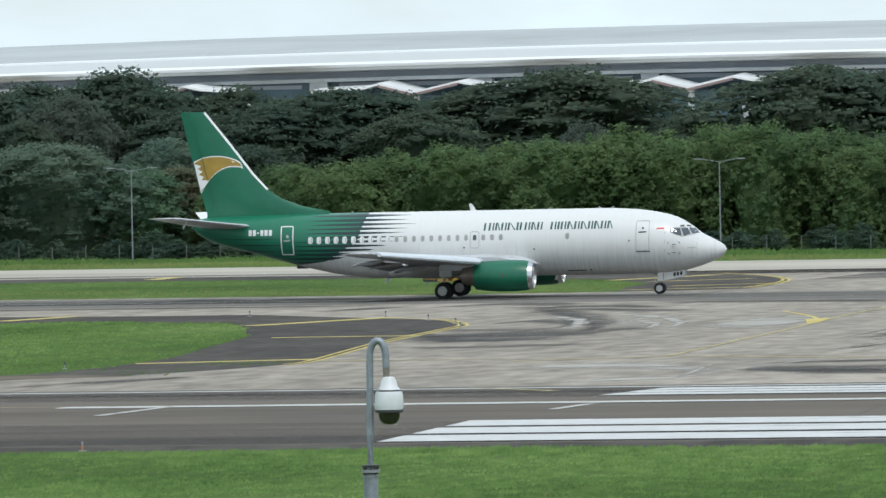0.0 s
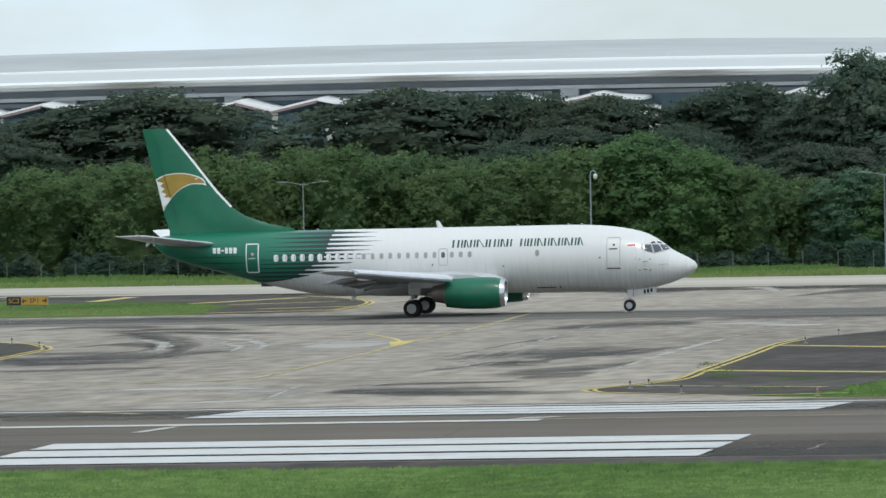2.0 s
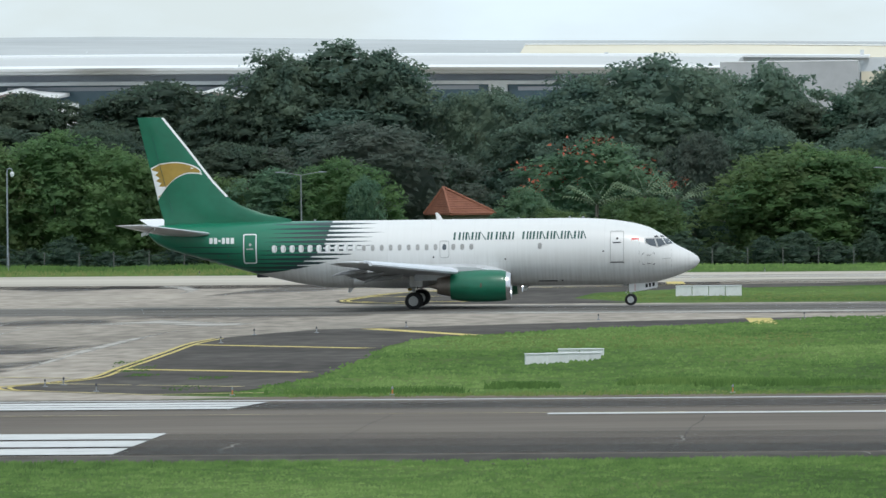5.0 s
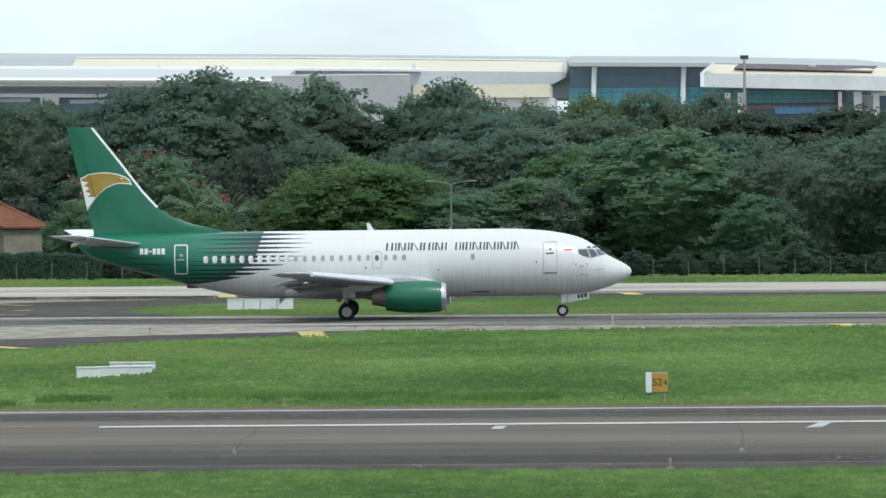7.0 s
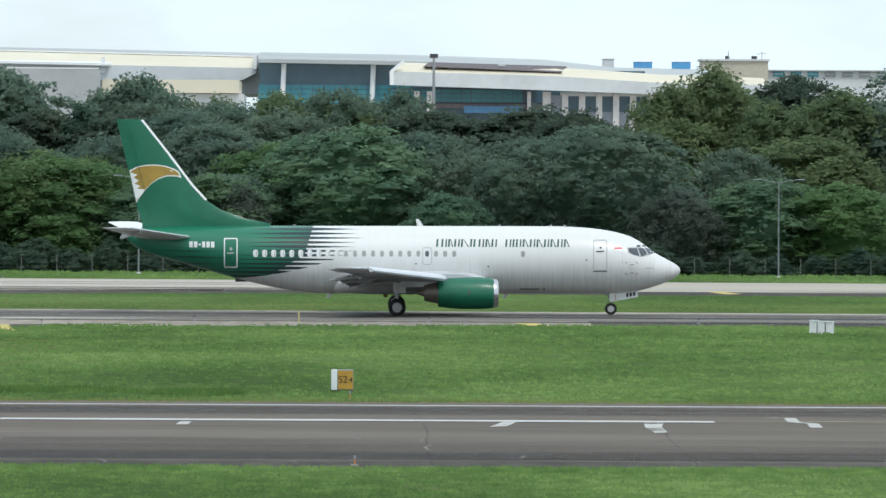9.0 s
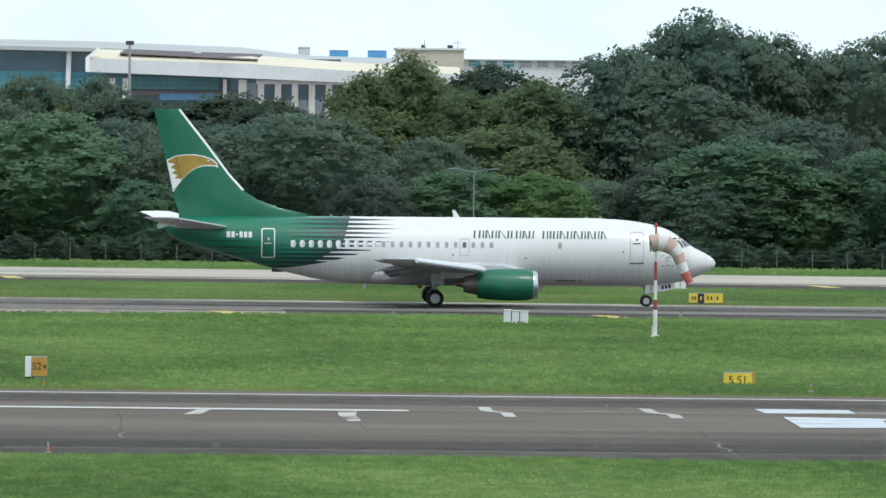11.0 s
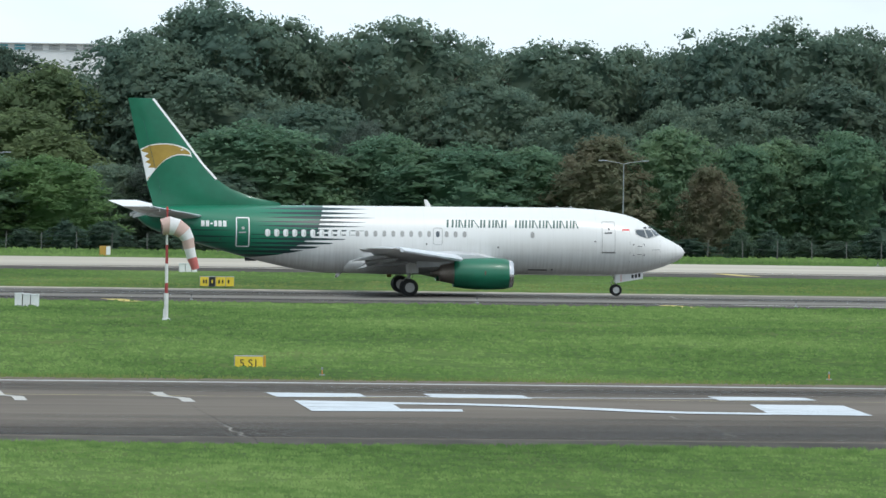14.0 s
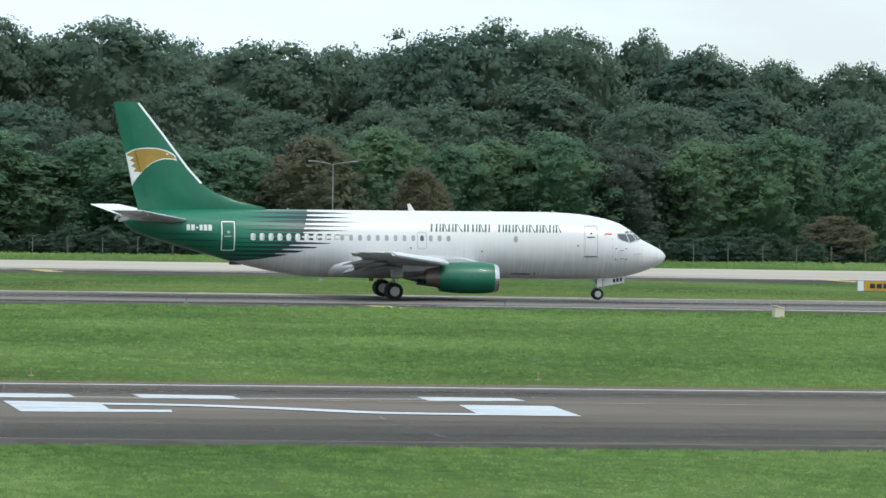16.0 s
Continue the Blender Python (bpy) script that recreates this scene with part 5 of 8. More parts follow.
    for w in (0.20, 0.20, 0.14, 0.18, 0.20, 0.20):
        h = 0.05 if w == 0.14 else 0.17
        part("registration_bar", skin_patch([(x, 4.10 - h), (x + w, 4.10 - h), (x + w, 4.10 + h), (x, 4.10 + h)], 0.014, 2), EMBLEM_WHITE, plane, "white bar")
        x += w + 0.07
    fl = part("flag", skin_patch([(-3.92, 3.83), (-3.48, 3.83), (-3.48, 3.98), (-3.92, 3.98)], 0.012, 2), FLAG_RED, plane, "small red and white flag")
    part("flag_half", skin_patch([(-3.90, 3.79), (-3.50, 3.79), (-3.50, 3.88), (-3.90, 3.88)], 0.012, 2), EMBLEM_WHITE, fl)
    part("name_bar", skin_patch([(-2.12, 2.74), (-1.62, 2.76), (-1.62, 2.80), (-2.12, 2.78)], 0.012, 2), SEAM, plane, "thin grey bar")
    # static-port frame, probes and small fittings
    for cx, cz, sx, sz in ((-3.27, 3.12, 1, -1), (-2.57, 3.12, -1, -1), (-3.27, 2.42, 1, 1), (-2.57, 2.42, -1, 1)):
        part("corner_mark", skin_patch([(cx, cz), (cx + sx * 0.11, cz), (cx + sx * 0.11, cz + sz * 0.025), (cx + sx * 0.025, cz + sz * 0.025), (cx + sx * 0.025, cz + sz * 0.11), (cx, cz + sz * 0.11)], 0.012, 1), DARK_STEEL, plane, "dark corner mark")
    for px, pz in ((-2.95, 2.98), (-2.95, 2.50)):
        part("probe", box(px + 0.06, skin(px, pz).y - 0.08, pz, 0.26, 0.05, 0.03, bevel=0.01), DARK_STEEL, plane, "dark pitot probe")
    for px, pz in ((-11.28, 2.86), (-5.55, 3.25), (-8.0, 1.55), (-15.5, 3.02), (-27.6, 3.2)):
        part("port", skin_patch(rounded(px, pz, 0.10, 0.09, 0.04), 0.012, 1), DARK_STEEL, plane)
    part("vent_slot", skin_patch([(-9.4, 1.50), (-8.3, 1.50), (-8.3, 1.56), (-9.4, 1.56)], 0.012, 2), DARK_STEEL, plane, "dark slot")
    part("blade_antenna", loft([[Vector((x, y, z)) for x, y in pts] for pts, z in ((((-15.0, 0.0), (-15.25, -0.03), (-15.42, 0.0), (-15.25, 0.03)), 5.1), (((-15.33, 0.0), (-15.42, -0.015), (-15.5, 0.0), (-15.42, 0.015)), 5.58))]), WHITE_SKIN, plane, "white blade antenna")
    part("blade_antenna", loft([[Vector((x, y, z)) for x, y in pts] for pts, z in ((((-9.9, 0.0), (-10.1, -0.03), (-10.3, 0.0), (-10.1, 0.03)), 1.36), (((-10.25, 0.0), (-10.35, -0.015), (-10.42, 0.0), (-10.35, 0.015)), 0.95))]), WHITE_SKIN, plane, "white blade antenna under the belly")
    part("drain_mast", loft([[Vector((x, y, z)) for x, y in pts] for pts, z in ((((-20.2, 0.0), (-20.4, -0.03), (-20.6, 0.0), (-20.4, 0.03)), 1.4), (((-20.55, 0.0), (-20.65, -0.015), (-20.72, 0.0), (-20.65, 0.015)), 0.95))]), WHITE_SKIN, plane, "white drain mast")
    for bx in (-6.8, -7.6, -10.6, -22.6):
        part("beacon", turned([(0.09, 0.0), (0.08, 0.07), (0.0, 0.11)], m=Matrix.Translation((bx, 0, 5.16)), seg=10), GREY_METAL, plane)
    return plane


plane = airliner()
# seconds and the place of the nose along the taxiway
TAXI = [(0.0, -81.06), (0.5, -75.28), (1.0, -69.51), (1.5, -63.75), (2.0, -57.98), (2.5, -52.22), (3.0, -46.46), (5.3, -20.02), (5.5, -17.75), (6.0, -12.14), (6.5, -6.61), (7.0, -1.17), (7.5, 4.24), (8.0, 9.55), (8.5, 14.80),
        (9.0, 20.0), (11.5, 44.74), (12.0, 49.39), (12.5, 53.95), (13.0, 58.45), (13.5, 62.82), (14.0, 67.09), (14.5, 71.29), (15.0, 75.40), (15.5, 79.42), (16.0, 83.35)]


def taxi_x(t):
    """Place of the nose at any time, through the rows with matched speeds."""
    ts, xs = [r[0] for r in TAXI], [r[1] for r in TAXI]
    i = min(max(int(np.searchsorted(ts, t)) - 1, 0), len(ts) - 2)
    v = np.gradient(xs, ts)
    h = ts[i + 1] - ts[i]
    u = (t - ts[i]) / h
    return float((2 * u ** 3 - 3 * u ** 2 + 1) * xs[i] + (u ** 3 - 2 * u ** 2 + u) * h * v[i] + (-2 * u ** 3 + 3 * u ** 2) * xs[i + 1] + (u ** 3 - u ** 2) * h * v[i + 1])


# ---- terminal building beyond the trees ----
ROOF_GREY = material("grey_metal_roof", [(0.40, 0.42, 0.42), (0.46, 0.48, 0.48), (0.51, 0.53, 0.53)], scale=0.05, stretch_by=(0.3, 1, 1), fine=8, rough=0.85, shine=0.2)
ROOF_WHITE = material("pale_metal_roof", [(0.55, 0.56, 0.555), (0.62, 0.63, 0.625)], scale=0.05, stretch_by=(0.3, 1, 1), fine=8, rough=0.85, shine=0.2)
EAVE_WHITE = plain("white_eave", (0.85, 0.86, 0.86), 0.35, vary=0.03)
CREAM_ROOF = material("cream_roof", [(0.66, 0.60, 0.46), (0.76, 0.70, 0.56)], scale=0.05, rough=0.6)
FASCIA = material("pale_fascia", [(0.56, 0.58, 0.59), (0.68, 0.70, 0.71)], scale=0.2, rough=0.6)
BLOCK_GREY = material("grey_cladding", [(0.36, 0.37, 0.38), (0.44, 0.45, 0.46)], scale=0.2, rough=0.7)
TERMINAL_GLASS = material("blue_grey_glass", [(0.075, 0.13, 0.17), (0.11, 0.18, 0.22)], scale=0.1, rough=0.15)
TEAL_GLASS = material("teal_glass", [(0.05, 0.22, 0.27), (0.09, 0.32, 0.37)], scale=0.4, rough=0.15)
BLUE_WALL = plain("dull_blue_panel", (0.06, 0.16, 0.29), 0.5)
GREY_GLASS = plain("grey_window_glass", (0.28, 0.30, 0.31), 0.3)
BLUE_PANEL = plain("blue_panel", (0.10, 0.36, 0.68), 0.5)
DARK_GLASS = material("dark_glass_band", [(0.36, 0.40, 0.47), (0.46, 0.50, 0.57)], scale=0.1, rough=0.2)
PURPLE_BROWN = plain("brown_fascia", (0.26, 0.19, 0.18), 0.6)
ROOF_HOLE = plain("dark_brown_roof_sheet", (0.13, 0.105, 0.11), 0.7, vary=0.3)
PIER_PALE = plain("pale_pink_render", (0.62, 0.59, 0.58), 0.7)
TILE_RED = material("red_roof_tile", [(0.22, 0.085, 0.052), (0.31, 0.125, 0.075)], scale=1.2, fine=4, rough=0.8)
WALL_CREAM = plain("cream_wall", (0.50, 0.46, 0.38), 0.8)


def roof_rise(x):
    return -1.2 * ((x + 150) / 130) ** 2


def extruded(profile, x0, x1, rise=None, n=1):
    """A closed (y, z) outline drawn out along x; rise lifts it along the way."""
    secs = []
    for k in range(n + 1):
        x = x0 + (x1 - x0) * k / n
        dz = rise(x) if rise else 0
        secs.append([Vector((x, y, z + dz)) for y, z in profile])
    return loft(secs)


def terminal():
    t = thing("terminal_building", "long low airport terminal with a pale curved metal roof", "building")
    n = 40
    secs = []
    for k in range(n + 1):
        x = -420 + 409.5 * k / n
        low = 0.72 * min(1, max(0, (x + 135) / 50))
        secs.append([Vector((x, y, z + roof_rise(x))) for y, z in ((1112, 23.5), (1116, 23.9), (1128, 25.3 - low * 0.5), (1145, 26.6 - low), (1160, 26.7 - low), (1160, 20), (1112, 20))])
    part("upper_roof", loft(secs), ROOF_GREY, t, "light grey metal roof")
    part("roof_ridge", extruded([(1109, 23.25), (1109, 23.55), (1113, 23.75), (1113, 23.4)], -420, -30, roof_rise, n), EAVE_WHITE, t, "thin white ridge edge")
    part("lower_roof", extruded([(1082, 21.75), (1098, 22.9), (1112, 23.45), (1112, 20), (1082, 20.8)], -420, -46.5, roof_rise, n), ROOF_WHITE, t, "pale metal roof")
    part("eave", extruded([(1080.5, 21.25), (1080, 21.55), (1080.5, 21.8), (1083, 21.9), (1083, 21.2)], -420, -46.5, roof_rise, n), EAVE_WHITE, t, "bright white eave", True)
    part("clerestory", extruded([(1086, 19.8), (1086, 21.3), (1090, 21.3), (1090, 19.8)], -420, -46.5, roof_rise, n), DARK_GLASS, t, "dark glass band under the eave")
    part("gallery_roof", extruded([(1084, 19.4), (1084, 19.85), (1092, 20.0), (1092, 19.4)], -420, -46.5, roof_rise, n), FASCIA, t, "pale gallery roof")
    part("gallery_wall", extruded([(1086, 0), (1086, 19.4), (1100, 19.4), (1100, 0)], -420, -46.5, roof_rise, n), TERMINAL_GLASS, t, "dark glass wall")
    for k in range(13):
        x = -330 + k * 22.0
        part("gallery_window", box(x, 1085.9, 18.95 + roof_rise(x), 17.0, 0.3, 0.5), DARK_GLASS, t, "dark window strip")
        part("pier", box(x + 11, 1085.2, 14.5 + roof_rise(x) / 2, 2.4, 1.6, 10.6 + roof_rise(x), bevel=0.1), FASCIA, t, "pale pier")
    # butterfly porch roofs, each over a glass front with one column
    for cx in (-252.5, -216.3, -180.3, -144.2, -108.0):
        fold = ((cx - 13.5, 17.75), (cx - 6.6, 18.0), (cx - 4.6, 18.55), (cx, 17.35), (cx + 5.9, 18.65), (cx + 8.0, 18.2), (cx + 12.0, 17.9))
        secs = [[Vector((x, y, z + h)) for y, h in ((1074, -0.22), (1074, 0.06), (1084, 0.55), (1084, 0.1))] for x, z in fold]
        porch = part("porch_roof", loft(secs), EAVE_WHITE, t, "white folded porch roof")
        secs = [[Vector((x, y, z + h)) for y, h in ((1073.6, -0.52), (1073.6, -0.2), (1074.2, -0.2), (1074.2, -0.52))] for x, z in fold[2:5]]
        part("porch_fascia", loft(secs), PURPLE_BROWN, porch, "brown fascia")
        part("porch_column", rod((cx + 0.2, 1075.5, 0), (cx + 0.2, 1075.5, 16.9), 0.42), FASCIA, porch, "pale column")
        part("porch_glass", box(cx, 1078, 8.6, 12.5, 0.3, 16.6), TERMINAL_GLASS, porch, "dark blue glass wall")
        for e in (-1, 1):
            part("porch_wall", box(cx + e * 10.2, 1077.5, 8.6, 7.4, 0.6, 17.0), FASCIA, porch, "pale grey wall")
        part("porch_sign", box(cx - 2.2, 1077.6, 15.7, 1.6, 0.1, 0.16), TEAL_GLASS, porch, "thin teal strip")
    for k in range(28):
        x = -400 + k * 13.3
        low = 0.72 * min(1, max(0, (x + 135) / 50))
        part("roof_seam", box(x, 1130, 25.2 - low * 0.52 + roof_rise(x), 0.10, 28, 0.08, turn=Matrix.Rotation(math.atan((2.6 - low) / 29), 4, "X")), FASCIA, t)
    return t


def terminal_end():
    t = thing("terminal_wing", "cream and white end wing of the terminal with teal glass", "building")
    # long roof: grey fascia below, cream slope above, cut back at its end
    way = ((-76.0, 23.1, 24.55), (-47.0, 22.55, 24.30), (-11.6, 22.05, 23.62), (-11.0, 22.05, 23.62))
    part("end_roof", loft([[Vector((x, y, z)) for y, z in ((1110.4, zm), (1122, zt), (1124, zt), (1124, zm - 0.3))] for x, zm, zt in way]), CREAM_ROOF, t, "cream sloping roof")
    part("end_fascia", loft([[Vector((x, y, z)) for y, z in ((1110, 20.4), (1110, zm), (1112, zm), (1112, 20.4))] for x, zm in ((-76.0, 23.1), (-47.0, 22.55), (-12.9, 22.07))] +
                            [[Vector((-11.0, y, z)) for y, z in ((1110, 21.35), (1110, 22.05), (1112, 22.05), (1112, 21.35))]]), FASCIA, t, "light grey fascia")
    part("end_rim", loft([[Vector((x, y, z)) for x, y in ((-11.3, 1109.6), (-10.9, 1109.6), (-10.9, 1123), (-11.3, 1123))] for z in (21.9, 23.75)]), EAVE_WHITE, t, "white end rim")
    part("roof_parapet", loft([[Vector((x, y, z)) for y, z in ((1121.5, zt), (1121.5, zt + 0.16), (1122.3, zt + 0.16), (1122.3, zt))] for x, zm, zt in way]), EAVE_WHITE, t, "thin white parapet")
    for x in (-64.5, -31.0):
        part("roof_ladder", box(x, 1109.8, 22.3, 0.5, 0.1, 2.0), FASCIA, t, "grey ladder")
    part("end_wall", box(-21.3, 1083.3, 19.15, 17.2, 33.4, 1.66), CREAM_ROOF, t, "cream wall")
    part("end_base", box(-21.0, 1084, 9.1, 17.8, 33, 18.3), FASCIA, t, "grey base wall")
    part("grey_block", box(-38.7, 1062, 10.6, 17.2, 8, 21.2, bevel=0.05), BLOCK_GREY, t, "grey plant block")
    part("grey_block_edge", box(-38.7, 1058.2, 21.25, 17.3, 0.5, 0.12), EAVE_WHITE, t, "pale top edge")
    part("hall_roof", loft([[Vector((x, y, z + d)) for y, z in ((1098, 22.6), (1098, 23.1), (1120, 24.25), (1150, 24.45), (1150, 22.6))] for x, d in ((-10.5, 0.0), (8.0, -0.22), (27.0, -0.75), (36.0, -1.75), (50.0, -2.0))]), ROOF_GREY, t, "light grey roof")
    part("hall_glass", box(14.6, 1101, 10.9, 50, 1.0, 21.8), TERMINAL_GLASS, t, "blue-grey glass front")
    part("hall_fascia", loft([[Vector((x, y, z + d)) for y, z in ((1100.2, 21.6), (1100.2, 22.6), (1101, 22.6), (1101, 21.6))] for x, d in ((-10.5, 0.0), (8.0, -0.22), (27.0, -0.75))]), TERMINAL_GLASS, t, "blue-grey panel band")
    for i in range(14):
        for j in range(4):
            part("teal_pane", box(-9.9 + i * 1.42, 1100.2, 19.5 - j * 0.62, 1.34, 0.3, 0.56), TEAL_GLASS, t, "teal glass pane")
    for x in (-7.6, 4.0):
        part("hall_column", rod((x - 0.5, 1099.6, 0), (x + 0.35, 1099.6, 22.5), 0.34), EAVE_WHITE, t, "white leaning column")
    # low concourse with a cream roof over a deep grey fascia
    ends = ((6.3, 19.35, 21.05, 21.15, 0.2), (7.9, 19.3, 21.0, 22.3, 1.0), (27.0, 18.75, 20.55, 21.8, 1.0), (40.4, 18.3, 19.75, 20.95, 1.0), (53.0, 18.2, 19.6, 20.6, 1.0))
    part("concourse_fascia", loft([[Vector((x, y, z)) for y, z in ((1055, zb), (1055, zm), (1056, zm), (1056, zb))] for x, zb, zm, zt, k in ends]), FASCIA, t, "light grey fascia")
    part("concourse_roof", loft([[Vector((x, y, z)) for y, z in ((1055, zm), (1057.5, zm + (zt - zm) * 0.62), (1061, zm + (zt - zm) * 0.92), (1066, zt), (1082, zt), (1082, zm))] for x, zb, zm, zt, k in ends]), CREAM_ROOF, t, "cream roof")
    part("concourse_end", loft([[Vector((x, y, z)) for x, z in ((6.2, 19.35), (6.2, 21.1), (7.7, 22.36), (8.1, 22.36), (6.7, 21.05), (6.7, 19.35))] for y in (1054.7, 1055.3)]), EAVE_WHITE, t, "white end rim")
    secs = []
    for x, lo, hi in ((10.4, 21.62, 22.3), (17.0, 21.42, 22.12), (27.6, 21.0, 21.85)):
        secs.append([Vector((x + s, y, z)) for s, y, z in ((0, 1056.0, lo - 0.02), (0, 1055.9, lo + 0.05), (0.8, 1062.6, hi + 0.03), (0.8, 1063.0, hi - 0.2))])
    part("roof_opening", loft(secs), ROOF_HOLE, t, "dark brown strip of open roof sheet")
    part("roof_patch", box(20.2, 1058.4, 21.93, 0.9, 0.4, 0.22), FASCIA, t, "pale patch")
    part("concourse_glass", box(15.5, 1062, 9.6, 18, 0.4, 19.0), TERMINAL_GLASS, t, "dark blue glass")
    for i in range(13):
        for j in range(3):
            part("teal_pane", box(6.9 + i * 1.28, 1061.7, 18.62 - j * 0.52, 1.2, 0.2, 0.46), TEAL_GLASS, t, "teal glass pane")
    part("balustrade", box(16.6, 1057.2, 17.15, 20.0, 0.2, 0.18), DARK_STEEL, t, "dark rail")
    part("deck", box(16.6, 1058.0, 16.75, 20.0, 2.4, 0.5), ROOF_HOLE, t, "dark deck edge")
    part("blue_band", box(19.2, 1056.5, 16.35, 7.4, 0.3, 0.85), BLUE_WALL, t, "dull blue panel")
    for x, w in ((9.6, 0.7), (11.2, 0.7), (23.6, 0.45), (25.8, 1.0)):
        part("deck_column", box(x, 1056.9, 9.3, w, 0.6, 18.6), PIER_PALE, t, "pale column")
    part("concourse_wall", box(36, 1060, 9.1, 21, 4, 18.2), DARK_GLASS, t, "dark window wall")
    for i in range(12):
        x = 28.1 + i * 2.12
        part("concourse_pier", box(x, 1057.2, 9.2, 0.78, 1.2, 18.4), PIER_PALE, t, "pale pier")
        part("concourse_window", box(x + 1.06, 1057.85, 17.2, 1.3, 0.2, 2.0), TERMINAL_GLASS, t, "dark window")
    part("concourse_lintel", box(39.5, 1057.4, 18.35, 24, 1.2, 0.5), FASCIA, t, "pale lintel")
    return t


def roof_top_blocks():
    b = thing("plant_room", "beige rooftop plant room with small tanks and aerials", "building")
    part("body", box(54.1, 1164.6, 12.0, 9.0, 10, 24.0, bevel=0.05), WALL_CREAM, b)
    part("cap", box(54.1, 1164.6, 24.12, 9.5, 10.6, 0.25), FASCIA, b)
    for x, w in ((53.2, 0.5), (56.9, 0.65)):
        part("tank", rod((x, 1164, 24.2), (x, 1164, 24.72), w * 0.6, seg=12), DARK_STEEL, b)
    for x in (53.3, 57.9):
        part("aerial", rod((x, 1163, 24.2), (x, 1163, 25.4), 0.05, seg=5), GREY_METAL, b)
    part("aerial", rod((57.2, 1163, 25.0), (58.5, 1163, 25.05), 0.04, seg=5), GREY_METAL, b)
    for x, z in ((41.45, 23.2), (46.7, 23.22)):
        c = thing("roof_tank", "bright blue water tank on the roof", "water tank", "roof tanks")
        part("tank_body", box(x, 1160, z, 2.5, 2.4, 1.05, bevel=0.06), BLUE_PANEL, c)
        part("tank_stand", box(x, 1160, z / 2 - 0.3, 2.2, 2.2, z - 0.4), FASCIA, c)
        part("tank_lid", box(x, 1160, z + 0.55, 2.56, 2.46, 0.06), BLUE_WALL, c)
    s = thing("stair_head", "pale stair head on the roof", "building")
    part("body", box(36.7, 1160, 12.0, 1.5, 3, 24.1, bevel=0.05), FASCIA, s)
    part("cap", box(36.7, 1160, 24.15, 1.7, 3.2, 0.15), EAVE_WHITE, s)
    o = thing("office_block", "low pale office block with blue windows", "building")
    part("wall", box(84, 1167, 11.35, 54, 12, 22.7, bevel=0.05), FASCIA, o)
    part("cap", box(84, 1166.5, 22.74, 54.4, 12.4, 0.14), ROOF_GREY, o)
    for i in range(20):
        part("office_window", box(60.1 + i * 2.36, 1160.9, 22.2, 1.5, 0.2, 0.72), TEAL_GLASS if i < 3 else GREY_GLASS, o, "teal window" if i < 3 else "grey window")
        part("window_bar", box(60.1 + i * 2.36, 1160.75, 22.25, 1.5, 0.1, 0.06), FASCIA, o)
    m = thing("light_mast", "tall grey floodlight mast", "light mast")
    part("pole", rod((11.3, 1020, 0), (11.3, 1020, 22.4), 0.28, 0.16), GREY_METAL, m)
    part("crossbar", box(11.3, 1020, 22.5, 1.0, 0.3, 0.5, bevel=0.05), DARK_STEEL, m)


terminal()
terminal_end()
roof_top_blocks()


# ---- perimeter: lamps, fence, house ----
def street_lamp():
    lamp = thing("street_lamp", "grey twin-arm street lamp beside the perimeter fence", "street lamp", "perimeter lamps")
    part("pole", rod((0, 0, 0), (0, 0, 7.95), 0.075, 0.045), LAMP_STEEL, lamp, smooth=True)
    part("base", box(0, 0, 0.15, 0.4, 0.4, 0.3, bevel=0.03), FASCIA, lamp)
    for s in (-1, 1):
        part("arm", pipe([(0, 0, 7.9), (s * 0.7, 0, 8.05), (s * 1.5, 0, 8.15)], 0.032, seg=6), LAMP_STEEL, lamp)
        part("lamp_head", box(s * 1.75, 0, 8.17, 0.7, 0.28, 0.09, bevel=0.04), GALVANISED, lamp, "flat grey lamp head")
    return lamp


first = street_lamp()
first.matrix_basis = pose(-163.1, 690, level(-163, 690) - 0.2, 0, 0, 4)
for x in (-113.3, -65.2, -16.3, 35.8, 88.2, 139):
    copy_thing(first, pose(x, 690, level(x, 690) - 0.2, 0, 0, 4))

single = thing("camera_pole", "tall grey pole with a small hooked dome camera", "camera pole")
single.matrix_basis = pose(-89.4, 690, level(-89, 690))
part("pole", rod((0, 0, 0), (0, 0, 8.1), 0.09, 0.06), GALVANISED, single)
part("hook", pipe([(0, 0, 8.0), (0.02, 0, 8.35), (0.2, 0, 8.5), (0.4, 0, 8.4), (0.42, 0, 8.2)], 0.045, seg=8), GALVANISED, single)
part("dome", turned([(0.06, 0.1), (0.17, 0.0), (0.17, -0.2), (0.1, -0.32), (0.0, -0.36)], m=Matrix.Translation((0.42, 0, 8.1)), seg=12), WHITE_PLASTIC, single, "white dome camera", True)


BARK_GREY = plain("weathered_post", (0.13, 0.135, 0.125), 0.85)


def fence():
    f = tagged(new("perimeter_fence"), "thin grey wire fence on concrete posts along the trees", "fence")
    bm_post = box(0, 0, 0.75, 0.07, 0.07, 1.5)
    post = part("post", bm_post, BARK_GREY, f, "dull grey post")
    post.matrix_basis = pose(-200, 694, level(-200, 694))
    for k in range(1, 125):
        x = -200 + k * 2.9
        p = new("post", post.data)
        p.parent = f
        p.matrix_basis = pose(x, 694, level(x, 694), 0, random.uniform(-1.5, 1.5), 0)
    for h in (0.4, 0.8, 1.2, 1.55):
        part("wire", pipe([(x, 694, level(x, 694) + h) for x in range(-200, 161, 20)], 0.004, seg=4), DARK_STEEL, f)
    return f


fence()

